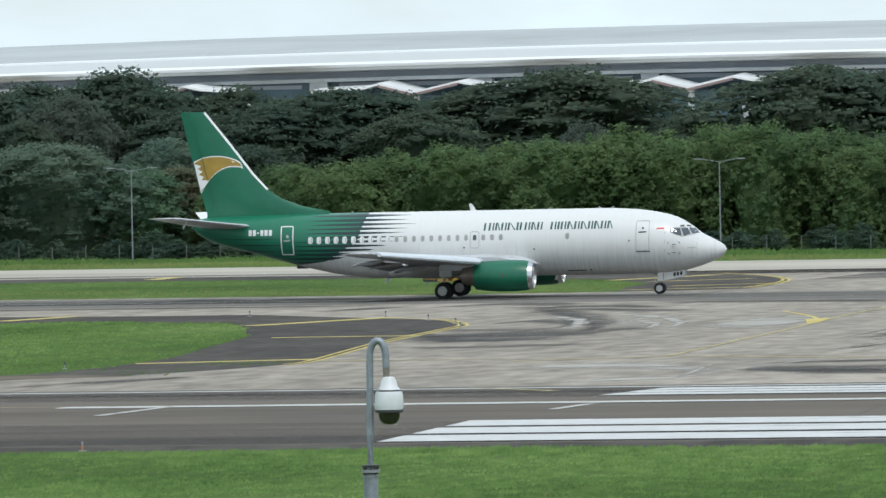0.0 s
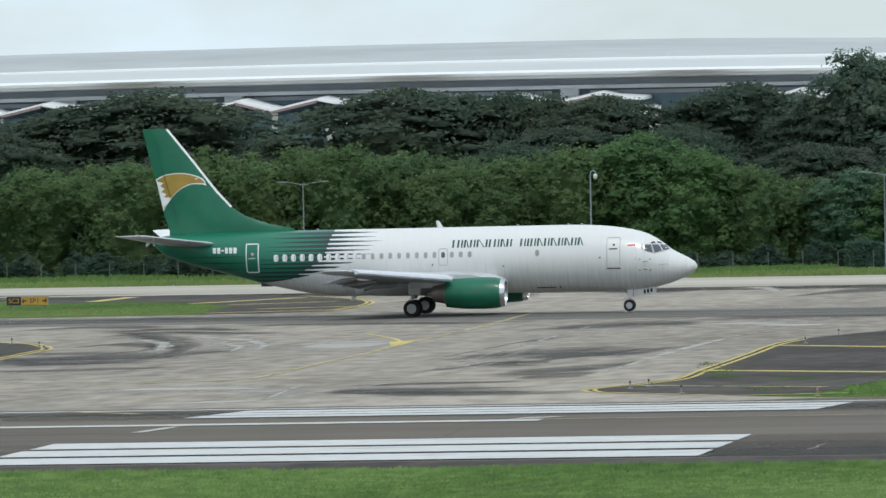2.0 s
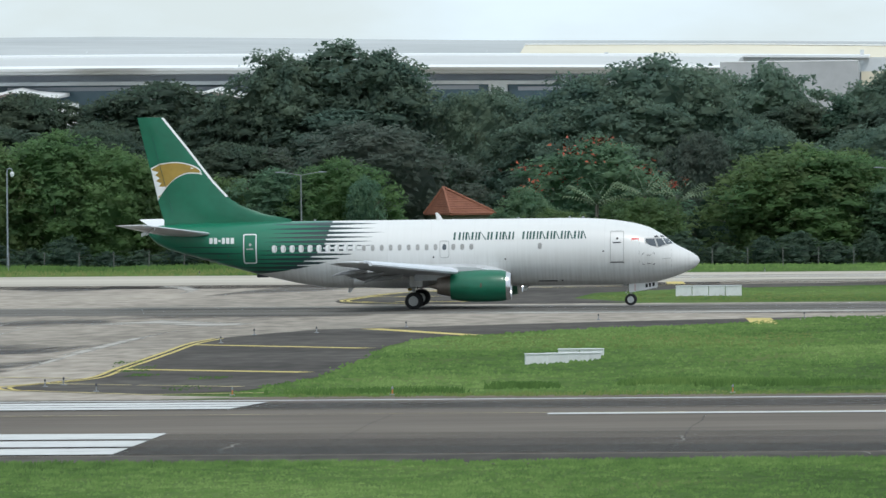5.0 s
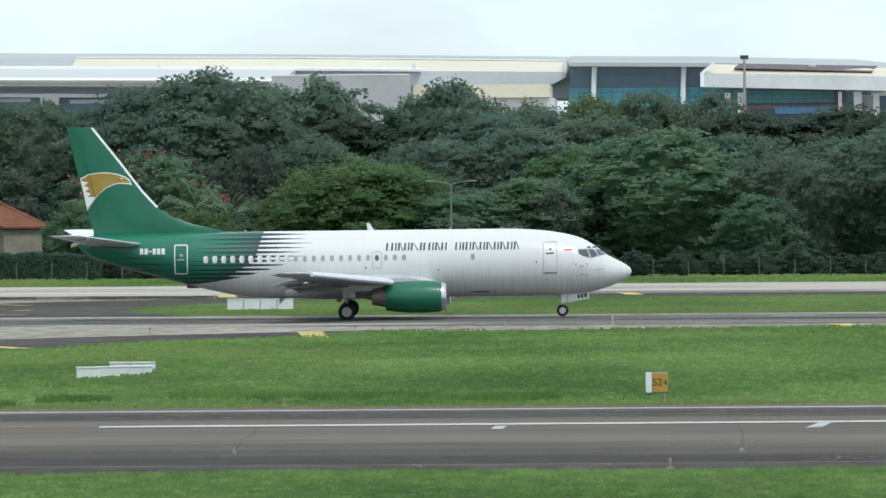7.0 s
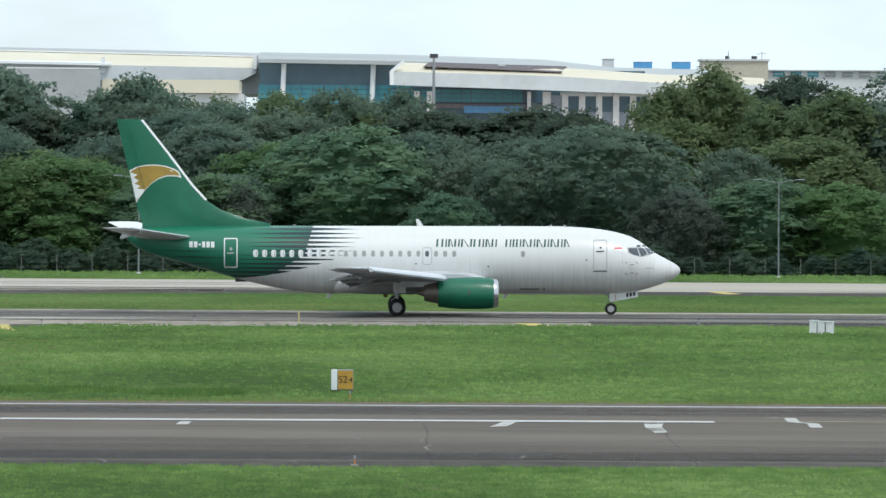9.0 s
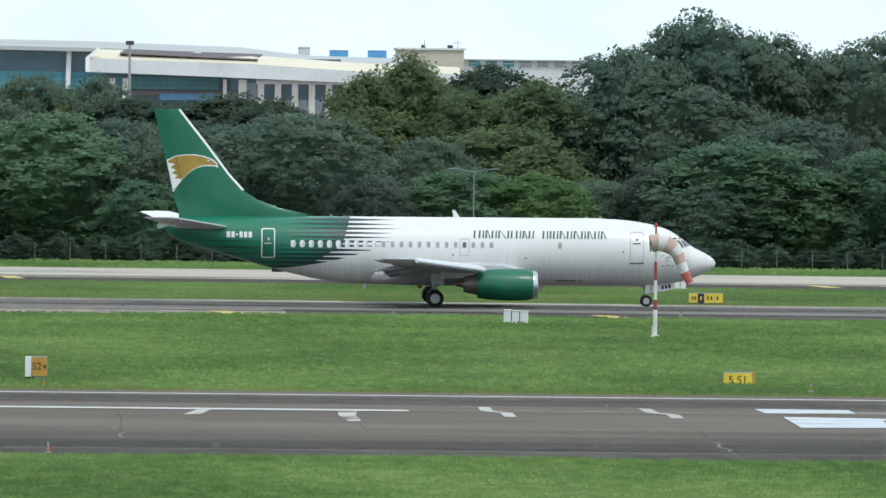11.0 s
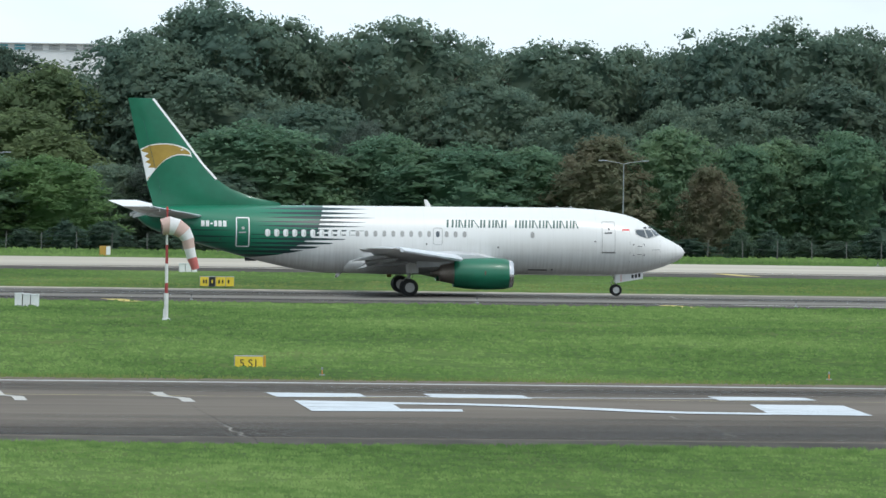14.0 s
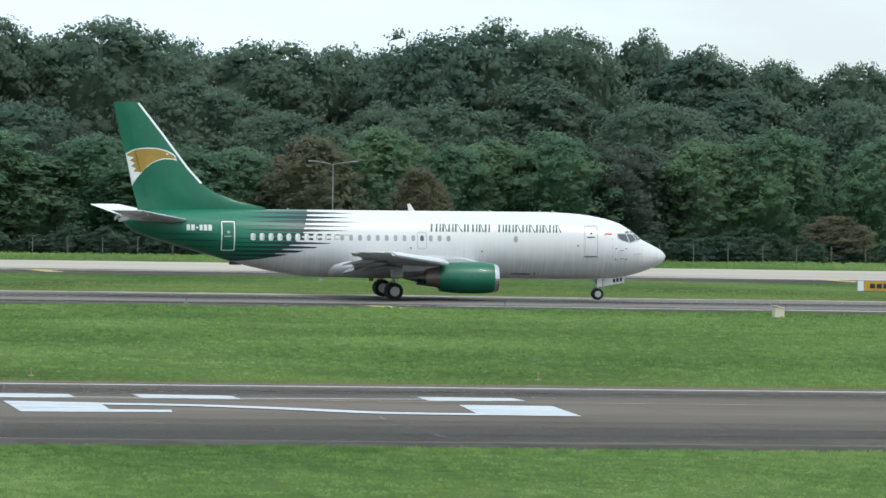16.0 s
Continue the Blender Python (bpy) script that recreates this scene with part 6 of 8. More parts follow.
# wall beige is darkened to hold the shadow the house stands in
HOUSE_WALL = material("shadowed_plaster", [(0.24, 0.21, 0.17), (0.36, 0.32, 0.27)], scale=1.0, rough=0.85)
house = thing("house", "small house with a red tiled hip roof among trees", "house")
house.matrix_basis = pose(-57.2, 737, level(-57, 737) - 0.1)
EAVES = [Vector((-1.75, 0.7, 4.2)), Vector((0.85, -3.0, 4.2)), Vector((4.75, -0.25, 4.2)), Vector((2.15, 3.45, 4.2))]
TOP = Vector((0.0, 0.2, 6.55))
mid_eave = sum(EAVES, Vector()) / 4
part("wall", loft([[mid_eave + (Vector((e.x, e.y, z)) - Vector((mid_eave.x, mid_eave.y, z))) * 0.82 + Vector((0, 0, z - mid_eave.z)) for e in EAVES] for z in (0, 4.15)]), HOUSE_WALL, house, "beige wall with its shadow put into the colour")
part("roof", loft([EAVES, [e + Vector((0, 0, 0.12)) for e in EAVES], [TOP + (e - TOP) * 0.02 for e in EAVES]]), TILE_RED, house, "red tiled hip roof")
for i in range(3):
    a, b = EAVES[i], EAVES[i + 1]
    for k in range(11):
        u = k / 11.5
        p, q = a.lerp(TOP, u) + Vector((0, 0, 0.16)), b.lerp(TOP, u) + Vector((0, 0, 0.16))
        part("tile_course", rod(p, q, 0.028, seg=5), TILE_RED, house)
for e in EAVES[:3]:
    part("hip_ridge", rod(e + Vector((0, 0, 0.14)), TOP + Vector((0, 0, 0.1)), 0.11, seg=6), TILE_RED, house)

# ---- the field: signs, boxes, windsock, lamps ----
def sign_board(name, label, x, y, w, h, panels, turn=0.0, depth=0.28, tall=0.25):
    """A lit taxiway sign on legs; panels are (share of the width, face, writing, writing colour)."""
    s = thing(name, label, "taxiway sign")
    s.matrix_basis = pose(x, y, level(x, y), 0, 0, turn)
    part("case", box(0, 0, tall + h / 2, w, depth, h, bevel=0.02), GREY_METAL, s, "grey sign case")
    at = -w / 2
    for share, face, text, ink in panels:
        pw = w * share
        p = part("face", box(at + pw / 2, -depth / 2 - 0.01, tall + h / 2, pw - 0.04, 0.02, h - 0.08), face, s)
        if text:
            lettering(text, h * 0.72, ink, pose(at + pw / 2, -depth / 2 - 0.026, tall + h * 0.48, 90, 0, 0), p)
        at += pw
    for sx in (-0.4, 0.4):
        part("leg", rod((sx * w, 0, -0.1), (sx * w, 0, tall + 0.05), 0.04, seg=8), GREY_METAL, s)
    return s


def arrow(parent, cx, y, z, length, thick, s=1):
    bm = box(cx, y, z, length * 0.7, 0.012, thick)
    for e in (-1, 1):
        box(cx + s * length * 0.28, y, z + e * thick * 1.05, length * 0.42, 0.012, thick * 0.9, bm=bm, turn=Matrix.Rotation(radians(e * s * 42), 4, "Y"))
    return part("arrow", bm, BLACK, parent, "black arrow")


sc2 = sign_board("taxiway_sign", "long black and amber taxiway sign on legs in the grass", -107.9, 545, 2.75, 0.62, [(0.36, BLACK, "SC2", SIGN_ORANGE), (0.64, SIGN_ORANGE, "SP1", BLACK)])
arrow(sc2, -0.16, -0.168, 0.56, 0.36, 0.07, -1)
arrow(sc2, 1.14, -0.168, 0.56, 0.36, 0.07, 1)
s2 = sign_board("taxiway_sign", "white-sided amber taxiway sign beside the runway", 0.28, 332, 0.62, 0.80, [(1.0, SIGN_ORANGE, "", BLACK)], turn=0, depth=0.3, tall=0.10)
lettering("S2", 0.40, BLACK, pose(-0.10, -0.176, 0.50, 90, 0, 0), s2)
arrow(s2, 0.19, -0.178, 0.50, 0.16, 0.05, 1)
part("side_panel", box(-0.44, -0.02, 0.50, 0.24, 0.28, 0.80, bevel=0.02), WHITE_PLASTIC, s2, "white side panel")
s51 = sign_board("taxiway_sign", "yellow taxiway sign half hidden in tall grass", 28.0, 335.8, 1.15, 0.62, [(1.0, SIGN_YELLOW, "5 S1", BLACK)], tall=-0.17)
part("side_panel", box(0.62, 0.02, 0.15, 0.12, 0.26, 0.62, bevel=0.02), SIGN_ORANGE, s51, "amber side panel")
far_sign = sign_board("taxiway_sign", "yellow and black taxiway sign in the grass between taxiways", 40.9, 514.5, 2.1, 0.64, [(0.26, SIGN_YELLOW, "", BLACK), (0.19, BLACK, "", BLACK), (0.30, SIGN_YELLOW, "", BLACK), (0.25, SIGN_YELLOW, "", BLACK)], tall=0.04)
for bx in (-0.82, -0.66, -0.3, 0.12, 0.34, 0.70):
    part("dark_bar", box(bx, -0.165, 0.36, 0.10, 0.012, 0.22), BLACK if bx != -0.3 else SIGN_YELLOW, far_sign, "illegible bar")
end_sign = sign_board("taxiway_sign", "amber and black taxiway sign with a white end", 106.3, 546, 3.6, 0.75, [(0.12, WHITE_PLASTIC, "", BLACK), (0.5, SIGN_ORANGE, "", BLACK), (0.38, BLACK, "", BLACK)], tall=0.03)
for bx in (-0.8, -0.35, 0.1):
    part("dark_bar", box(bx, -0.165, 0.40, 0.34, 0.012, 0.30), BLACK, end_sign, "illegible bar")
for bx in (0.8, 1.15, 1.5):
    part("amber_bar", box(bx, -0.165, 0.40, 0.22, 0.012, 0.34), SIGN_ORANGE, end_sign, "illegible bar")
orange = thing("field_marker", "small ochre and white marker box near the far taxiway", "marker box")
orange.matrix_basis = pose(43.75, 661, level(44, 661))
part("body", box(0, 0, 0.40, 0.85, 0.5, 0.75, bevel=0.03), plain("ochre_paint", (0.46, 0.27, 0.05), 0.6), orange)
part("white_panel", box(0.24, -0.27, 0.42, 0.33, 0.03, 0.66), WHITE_PLASTIC, orange)


def white_blocks(x, y, sizes, label, turn=0.0):
    """A row of white boards standing end to end."""
    t = thing("white_barrier", label, "barrier")
    t.matrix_basis = pose(x, y, level(x, y), 0, 0, turn)
    at = 0
    for w, h, dy in sizes:
        part("board", box(at + w / 2, dy, h / 2 - 0.05, w - 0.05, 0.5, h + 0.1, bevel=0.03), BOARD_WHITE, t)
        part("board_cap", box(at + w / 2, dy, h + 0.02, w - 0.02, 0.56, 0.05, bevel=0.01), WHITE_PLASTIC, t)
        at += w
    return t


white_blocks(-24.6, 361, [(1.02, 0.42, 0), (1.0, 0.40, 1.6), (1.0, 0.37, 3.2), (0.65, 0.34, 4.8)], "row of weathered white barrier boards sunk in tall grass", 8)
white_blocks(-24.0, 374, [(0.95, 0.26, 0), (1.1, 0.26, 0)], "short white barrier boards behind a longer row", 0)
white_blocks(-26.9, 536, [(1.05, 0.62, 0), (1.05, 0.62, 0), (1.05, 0.62, 0), (1.05, 0.62, 0)], "row of white barrier boards between the taxiways", 0)
white_blocks(24.8, 446, [(0.42, 0.66, 0), (0.42, 0.62, 0.1), (0.42, 0.6, 0.2)], "three white cabinet boxes in the grass beside the taxiway", -12)
white_blocks(43.4, 579, [(0.42, 0.55, 0), (0.42, 0.55, 0), (0.42, 0.5, 0)], "low white boxes near the far taxiway", 0)
cab = thing("cabinet", "small cream cabinet with a sloped lid in the grass", "cabinet")
cab.matrix_basis = pose(82.2, 452, level(82, 452) - 0.10, 0, 0, 12)
part("body", box(0, 0, 0.3, 0.54, 0.46, 0.66, bevel=0.02), CREAM, cab)
part("lid", box(-0.04, 0, 0.65, 0.64, 0.54, 0.06, bevel=0.02, turn=Matrix.Rotation(radians(14), 4, "Y")), CREAM, cab, "pale sloped lid")

sock = thing("windsock", "red and white striped windsock hanging limp on a banded mast", "windsock")
sock.matrix_basis = pose(30.4, 413.5, level(30.4, 413.5))
for z0, z1, r, cloth in ((0.0, 1.33, 0.11, CLOTH_WHITE), (1.33, 1.83, 0.085, ORANGE_RED), (1.83, 2.78, 0.08, CLOTH_WHITE), (2.78, 3.70, 0.07, ORANGE_RED), (3.70, 4.62, 0.06, CLOTH_WHITE), (4.62, 5.36, 0.05, ORANGE_RED)):
    part("mast_band", rod((0, 0, z0), (0, 0, z1), r, r * 0.97, seg=14), cloth, sock, "red mast band" if cloth is ORANGE_RED else "white mast band", True)
part("mast_foot", box(0, 0, 0.05, 0.36, 0.36, 0.12, bevel=0.02), FASCIA, sock)
part("foot_stay", rod((-0.13, 0, 0), (-0.13, 0, 0.55), 0.025, seg=8), CLOTH_WHITE, sock)
part("obstruction_lamp", turned([(0.05, 0), (0.07, 0.05), (0.05, 0.18), (0.0, 0.24)], m=Matrix.Translation((0, 0, 5.36)), seg=10), SIGN_RED, sock)
part("lamp_arm", rod((-0.17, 0, 5.41), (0.17, 0, 5.41), 0.018, seg=6), DARK_STEEL, sock)
part("hoop", pipe([(-0.27, 0.40 * math.cos(a), 4.58 + 0.40 * math.sin(a)) for a in np.linspace(0, 2 * math.pi, 24)], 0.02, seg=6), DARK_STEEL, sock)
SOCK_WAY = [(-0.27, 4.58, 0.40), (0.10, 4.66, 0.45), (0.47, 4.56, 0.42), (0.83, 4.31, 0.38), (1.03, 3.99, 0.31), (1.14, 3.56, 0.27), (1.29, 3.10, 0.24), (1.50, 2.56, 0.18)]
SOCK_BEND = (0.0, 0.30, 0.30, 0.25, 0.15, 0.0, 0.0)
BANDS = ((PINK_CLOTH, "bleached red cloth band"), (CLOTH_WHITE, "white cloth band"), (PINK_CLOTH, "bleached red cloth band"), (CLOTH_WHITE, "white cloth band"), (PINK_CLOTH, "bleached red cloth band"), (CLOTH_WHITE, "white cloth band"), (SALMON_CLOTH, "salmon red cloth band"))
ring_at = []
for i, (x, z, r) in enumerate(SOCK_WAY):
    a, b = SOCK_WAY[max(0, i - 1)], SOCK_WAY[min(len(SOCK_WAY) - 1, i + 1)]
    q = Vector((b[0] - a[0], 0, b[1] - a[1])).to_track_quat("Z", "Y").to_matrix()
    ring_at.append([Vector((x, 0, z)) + q @ Vector((r * (1 + 0.05 * math.sin(3 * t + i)) * math.cos(t), r * (1 + 0.05 * math.sin(3 * t + i)) * math.sin(t), 0)) for t in np.linspace(0, 2 * math.pi, 25)[:-1]])
SOCK_TAIL = []
for i, (cloth, words) in enumerate(BANDS):
    band = part("sock_band", loft([ring_at[i], [p.lerp(q, 0.5) for p, q in zip(ring_at[i], ring_at[i + 1])], ring_at[i + 1]], cap=False), cloth, sock, words, True)
    SOCK_TAIL.append(band)

# dome camera on a bent pole close to the camera
pole = thing("cctv_pole", "grey bent steel pole carrying a white dome camera", "camera pole")
pole.matrix_basis = pose(-17.44, 84, level(-17.4, 84))
zb = -level(-17.4, 84)
part("lower_tube", rod((0.02, 0, 0), (0.02, 0, 5.20 + zb), 0.075, 0.075, seg=20), GALVANISED, pole, "grey lower tube", True)
part("flange", turned([(0.095, 0.0), (0.095, 0.03), (0.04, 0.03)], m=Matrix.Translation((0.02, 0, 5.22 + zb)), seg=20), GREY_METAL, pole)
for k in range(4):
    a = radians(45 + 90 * k)
    part("bolt", rod((0.02 + 0.08 * math.cos(a), 0.08 * math.sin(a), 5.20 + zb), (0.02 + 0.08 * math.cos(a), 0.08 * math.sin(a), 5.29 + zb), 0.012, seg=6), DARK_STEEL, pole)
part("clamp", turned([(0.09, 0.0), (0.09, 0.022), (0.04, 0.022)], m=Matrix.Translation((0.02, 0, 5.275 + zb)), seg=20), DARK_STEEL, pole, "dark upper flange")
part("tube_cap", turned([(0.078, 0.0), (0.082, 0.02), (0.05, 0.05)], m=Matrix.Translation((0.02, 0, 5.165 + zb)), seg=20), GREY_METAL, pole)
gz = zb + 6.40
part("bent_tube", pipe([(0.02, 0, 5.25 + zb), (0.02, 0, 5.6 + zb), (0.025, 0, 6.0 + zb), (0.03, 0, gz)] + [(0.112 - 0.082 * math.cos(a), 0, gz + 0.155 * math.sin(a)) for a in np.linspace(0.2, math.pi - 0.2, 10)] + [(0.195, 0, gz), (0.197, 0, 6.28 + zb)], 0.037, seg=16), GALVANISED, pole, "grey bent tube", True)
part("rust_joint", rod((0.199, 0, 6.17 + zb), (0.197, 0, 6.285 + zb), 0.034, seg=14), HOT_METAL, pole, "rusty joint")
cm = Matrix.Translation((0.222, 0, 5.95 + zb))
dome = part("dome_housing", turned([(0.03, 0.24), (0.055, 0.235), (0.075, 0.20), (0.088, 0.14), (0.128, 0.10), (0.142, 0.06), (0.148, -0.06), (0.138, -0.10), (0.0, -0.10)], m=cm, seg=28), WHITE_PLASTIC, pole, "white camera housing", True)
part("dome_seam", turned([(0.131, 0.106), (0.1345, 0.10), (0.1345, 0.094), (0.128, 0.09)], m=cm, seg=28), DARK_STEEL, dome)
part("dome_ring", turned([(0.142, -0.095), (0.142, -0.12), (0.13, -0.125), (0.1, -0.1)], m=cm, seg=28), DARK_STEEL, dome, "dark ring")
part("dome_glass", turned([(0.108, -0.115), (0.108, -0.16), (0.095, -0.205), (0.06, -0.238), (0.0, -0.25)], m=cm, seg=28), SMOKED, dome, "smoked dome", True)
part("dome_badge", box(0.137, -0.128, 6.06 + zb, 0.02, 0.012, 0.04), SEAM, dome, "small grey mark")


def edge_light(kind):
    """A small runway or taxiway edge light on a stake."""
    color, label = (LAMP_STEEL, "small white and orange runway edge light") if kind == "runway" else (LIGHT_ORANGE, "small taxiway edge light on a thin stake")
    t = thing("edge_light", label, "edge light", kind + " edge lights")
    part("stake", rod((0, 0, -0.05), (0, 0, 0.24), 0.030, 0.022, seg=8), LIGHT_ORANGE if kind == "runway" else GREY_METAL, t)
    part("lens", turned([(0.024, 0.21), (0.040, 0.23), (0.038, 0.29), (0.016, 0.32), (0.0, 0.325)], seg=10), color if kind == "runway" else DARK_STEEL, t, smooth=True)
    part("foot", box(0, 0, 0.02, 0.20, 0.20, 0.04), GREY_METAL, t)
    return t


spots = {"runway": [(-61.4, 252.6), (0.5, 252.4), (60.5, 252.4), (0.45, 323), (-27, 322), (-14, 321.6), (30.0, 325.6), (49.9, 326.5), (70, 326), (-90, 330), (-33.2, 322.6)],
         "taxiway": [(-41.9, 334.5), (-41.4, 336.5), (-39.1, 328.2), (-42.0, 403), (-42.2, 421), (-39.5, 425.6), (-36.0, 438.2), (-99, 446), (-90.5, 441), (-86, 430), (-82.6, 420), (-80.4, 410), (-27, 455), (-16, 457), (-84.8, 346),
                      (-8, 471), (5, 470.6), (20, 470.6), (36, 470.6), (52, 470.6), (70, 470.6), (86, 470.6), (-118, 655), (-70, 656), (-26, 656), (20, 656), (66, 656), (104, 656)]}
for kind, where in spots.items():
    lamp = None
    for x, y in where:
        m = pose(x, y, level(x, y) + 0.02)
        lamp = copy_thing(lamp, m) if lamp else place(edge_light(kind), m)
FADED_POST = plain("faded_yellow_post", (0.42, 0.36, 0.17), 0.7)
yellow_post = thing("marker_post", "short yellow marker post at the taxiway edge", "marker post")
yellow_post.matrix_basis = pose(-2.2, 469, level(-2, 469))
part("post", rod((0, 0, -0.05), (0, 0, 0.66), 0.055, seg=8), FADED_POST, yellow_post)


# ---- trees ----
def leaf_material(name, colors, through=0.66, **more):
    """Foliage: mottled leaf colours, and light that passes through the leaves."""
    m = material(name, colors, scale=0.30, fine=4, rough=0.65, per_island=0.06, **more)
    nodes, links = m.node_tree.nodes, m.node_tree.links
    bsdf = nodes["Principled BSDF"]
    bsdf.inputs["Specular IOR Level"].default_value = 0.25
    glow = nodes.new("ShaderNodeBsdfTranslucent")
    links.new(bsdf.inputs["Base Color"].links[0].from_socket, glow.inputs["Color"])
    mix = nodes.new("ShaderNodeMixShader")
    mix.inputs[0].default_value = through
    links.new(bsdf.outputs[0], mix.inputs[1])
    links.new(glow.outputs[0], mix.inputs[2])
    links.new(mix.outputs[0], nodes["Material Output"].inputs["Surface"])
    return m


BARK = material("bark", [(0.13, 0.11, 0.09), (0.26, 0.23, 0.19)], scale=3, stretch_by=(1, 1, 0.3), rough=0.9, bump=0.03)
# leaf colours are lifted and blued to stand in for haze over the distance
LEAF = {
    "rain": leaf_material("dark_foliage", [(0.078, 0.126, 0.097), (0.100, 0.144, 0.102), (0.127, 0.165, 0.107)], per_object=0.2),
    "bush": leaf_material("light_foliage", [(0.121, 0.206, 0.099), (0.161, 0.249, 0.106), (0.203, 0.283, 0.125)], per_object=0.2),
    "bright": leaf_material("bright_foliage", [(0.116, 0.218, 0.100), (0.151, 0.261, 0.108), (0.185, 0.293, 0.123)], per_object=0.15),
    "round": leaf_material("green_foliage", [(0.134, 0.247, 0.163), (0.172, 0.283, 0.171), (0.221, 0.326, 0.186)], per_object=0.3),
    "tall": leaf_material("deep_foliage", [(0.110, 0.189, 0.155), (0.141, 0.209, 0.160), (0.177, 0.239, 0.165)], per_object=0.25),
    "olive": leaf_material("olive_foliage", [(0.134, 0.198, 0.105), (0.166, 0.229, 0.111), (0.202, 0.261, 0.125)], per_object=0.2),
    "dome": leaf_material("hazed_deep_foliage", [(0.128, 0.209, 0.168), (0.162, 0.235, 0.173), (0.203, 0.269, 0.185)], per_object=0.22),
    "hazy": leaf_material("hazed_pale_foliage", [(0.152, 0.238, 0.184), (0.176, 0.254, 0.188), (0.206, 0.275, 0.195)], per_object=0.2),
    "spike": leaf_material("blackish_foliage", [(0.076, 0.146, 0.110), (0.096, 0.170, 0.118), (0.123, 0.199, 0.129)]),
    # shrub leaves are coloured darker for the deep shade below the crowns
    "shrub": leaf_material("shaded_undergrowth_foliage", [(0.073, 0.132, 0.100), (0.096, 0.155, 0.109), (0.122, 0.184, 0.120)], per_object=0.3),
    "ash": leaf_material("grey_green_foliage", [(0.122, 0.170, 0.138), (0.137, 0.175, 0.141), (0.160, 0.189, 0.154)], per_object=0.2),
    "brown": leaf_material("brownish_foliage", [(0.173, 0.210, 0.129), (0.209, 0.215, 0.138), (0.235, 0.209, 0.144)], per_object=0.2),
}
FLOWER = material("red_flowers", [(0.30, 0.055, 0.03), (0.42, 0.11, 0.05)], scale=1, rough=0.6, per_island=0.5)
FROND = material("palm_fronds", [(0.09, 0.15, 0.075), (0.16, 0.22, 0.115)], scale=0.8, rough=0.55, per_island=0.3)

# each kind in a tree 10 m high: outline (height, radius), width and depth of a leaf clump, number of clumps, leaves, leaf size, droop, depth of scatter
HABIT = {
    "rain": ([(3.2, 4.2), (4.4, 5.3), (6.0, 5.6), (7.4, 5.1), (8.5, 4.2), (9.2, 3.0), (9.6, 1.6), (9.75, 0.1)], 1.30, 0.34, 140, 9400, 0.108, 0.26, 0.7),
    "bush": ([(0.2, 3.0), (1.5, 3.8), (4.5, 4.0), (7.0, 3.7), (8.5, 3.0), (9.2, 2.0), (9.6, 0.9), (9.75, 0.1)], 0.55, 0.80, 210, 8800, 0.108, 0.0, 0.6),
    "bright": ([(0.2, 2.8), (1.8, 3.7), (4.5, 4.1), (6.8, 3.8), (8.3, 3.1), (9.1, 2.2), (9.6, 1.0), (9.75, 0.1)], 0.75, 0.60, 180, 9000, 0.108, 0.15, 0.6),
    "round": ([(0.6, 2.4), (2.2, 3.6), (4.8, 4.2), (7.0, 3.9), (8.4, 3.1), (9.2, 2.1), (9.6, 1.0), (9.75, 0.1)], 0.85, 0.55, 180, 9000, 0.108, 0.20, 0.6),
    "dome": ([(0.6, 3.2), (2.5, 4.3), (5.0, 4.8), (7.0, 4.6), (8.4, 3.8), (9.1, 2.8), (9.55, 1.5), (9.75, 0.1)], 0.80, 0.50, 210, 10400, 0.100, 0.15, 0.6),
    "tall": ([(1.2, 2.2), (3.2, 3.2), (5.4, 3.6), (7.2, 3.3), (8.5, 2.6), (9.3, 1.6), (9.8, 0.2)], 0.78, 0.45, 160, 9600, 0.098, 0.25, 0.9),
    "olive": ([(0.6, 1.8), (2.6, 2.9), (5.0, 3.4), (7.0, 3.1), (8.4, 2.4), (9.2, 1.5), (9.7, 0.2)], 0.62, 0.75, 150, 9200, 0.100, 0.10, 0.8),
    "hazy": ([(1.0, 3.2), (3.5, 4.3), (6.0, 4.4), (8.0, 3.6), (9.1, 2.2), (9.6, 0.8), (9.75, 0.1)], 0.80, 0.55, 100, 5200, 0.140, 0.15, 0.8),
    "spike": ([(4.6, 1.0), (6.2, 1.5), (7.6, 1.5), (8.8, 1.0), (9.5, 0.4), (9.8, 0.1)], 0.50, 0.45, 60, 4200, 0.100, 0.10, 0.6),
    "shrub": ([(0.1, 3.0), (2.5, 3.7), (5.5, 3.4), (8.0, 2.2), (9.3, 0.9), (9.6, 0.1)], 0.95, 0.80, 60, 1700, 0.200, 0.1, 0.6),
    "ash": ([(0.8, 2.6), (2.6, 3.6), (5.2, 4.1), (7.4, 3.7), (8.7, 2.7), (9.4, 1.5), (9.75, 0.1)], 0.55, 0.60, 190, 9600, 0.100, 0.0, 0.8),
    "brown": ([(0.6, 2.4), (2.4, 3.3), (5.0, 3.6), (7.2, 2.9), (8.7, 1.8), (9.3, 1.4), (9.7, 0.1)], 0.55, 0.55, 170, 8400, 0.098, 0.0, 0.8),
}


def outline_radius(kind, z, a, phase):
    """Radius of a crown at a height and a bearing: its outline, swollen and hollowed into a few large masses."""
    prof = HABIT[kind][0]
    r = np.interp(z, [p[0] for p in prof], [p[1] for p in prof])
    masses = 0.13 * np.sin(2 * a + phase[0] + 0.5 * z) + 0.10 * np.sin(3 * a + phase[1] - 0.7 * z) + 0.08 * np.sin(5 * a + phase[2]) * np.sin(1.1 * z + phase[3])
    return r * (1 + masses)


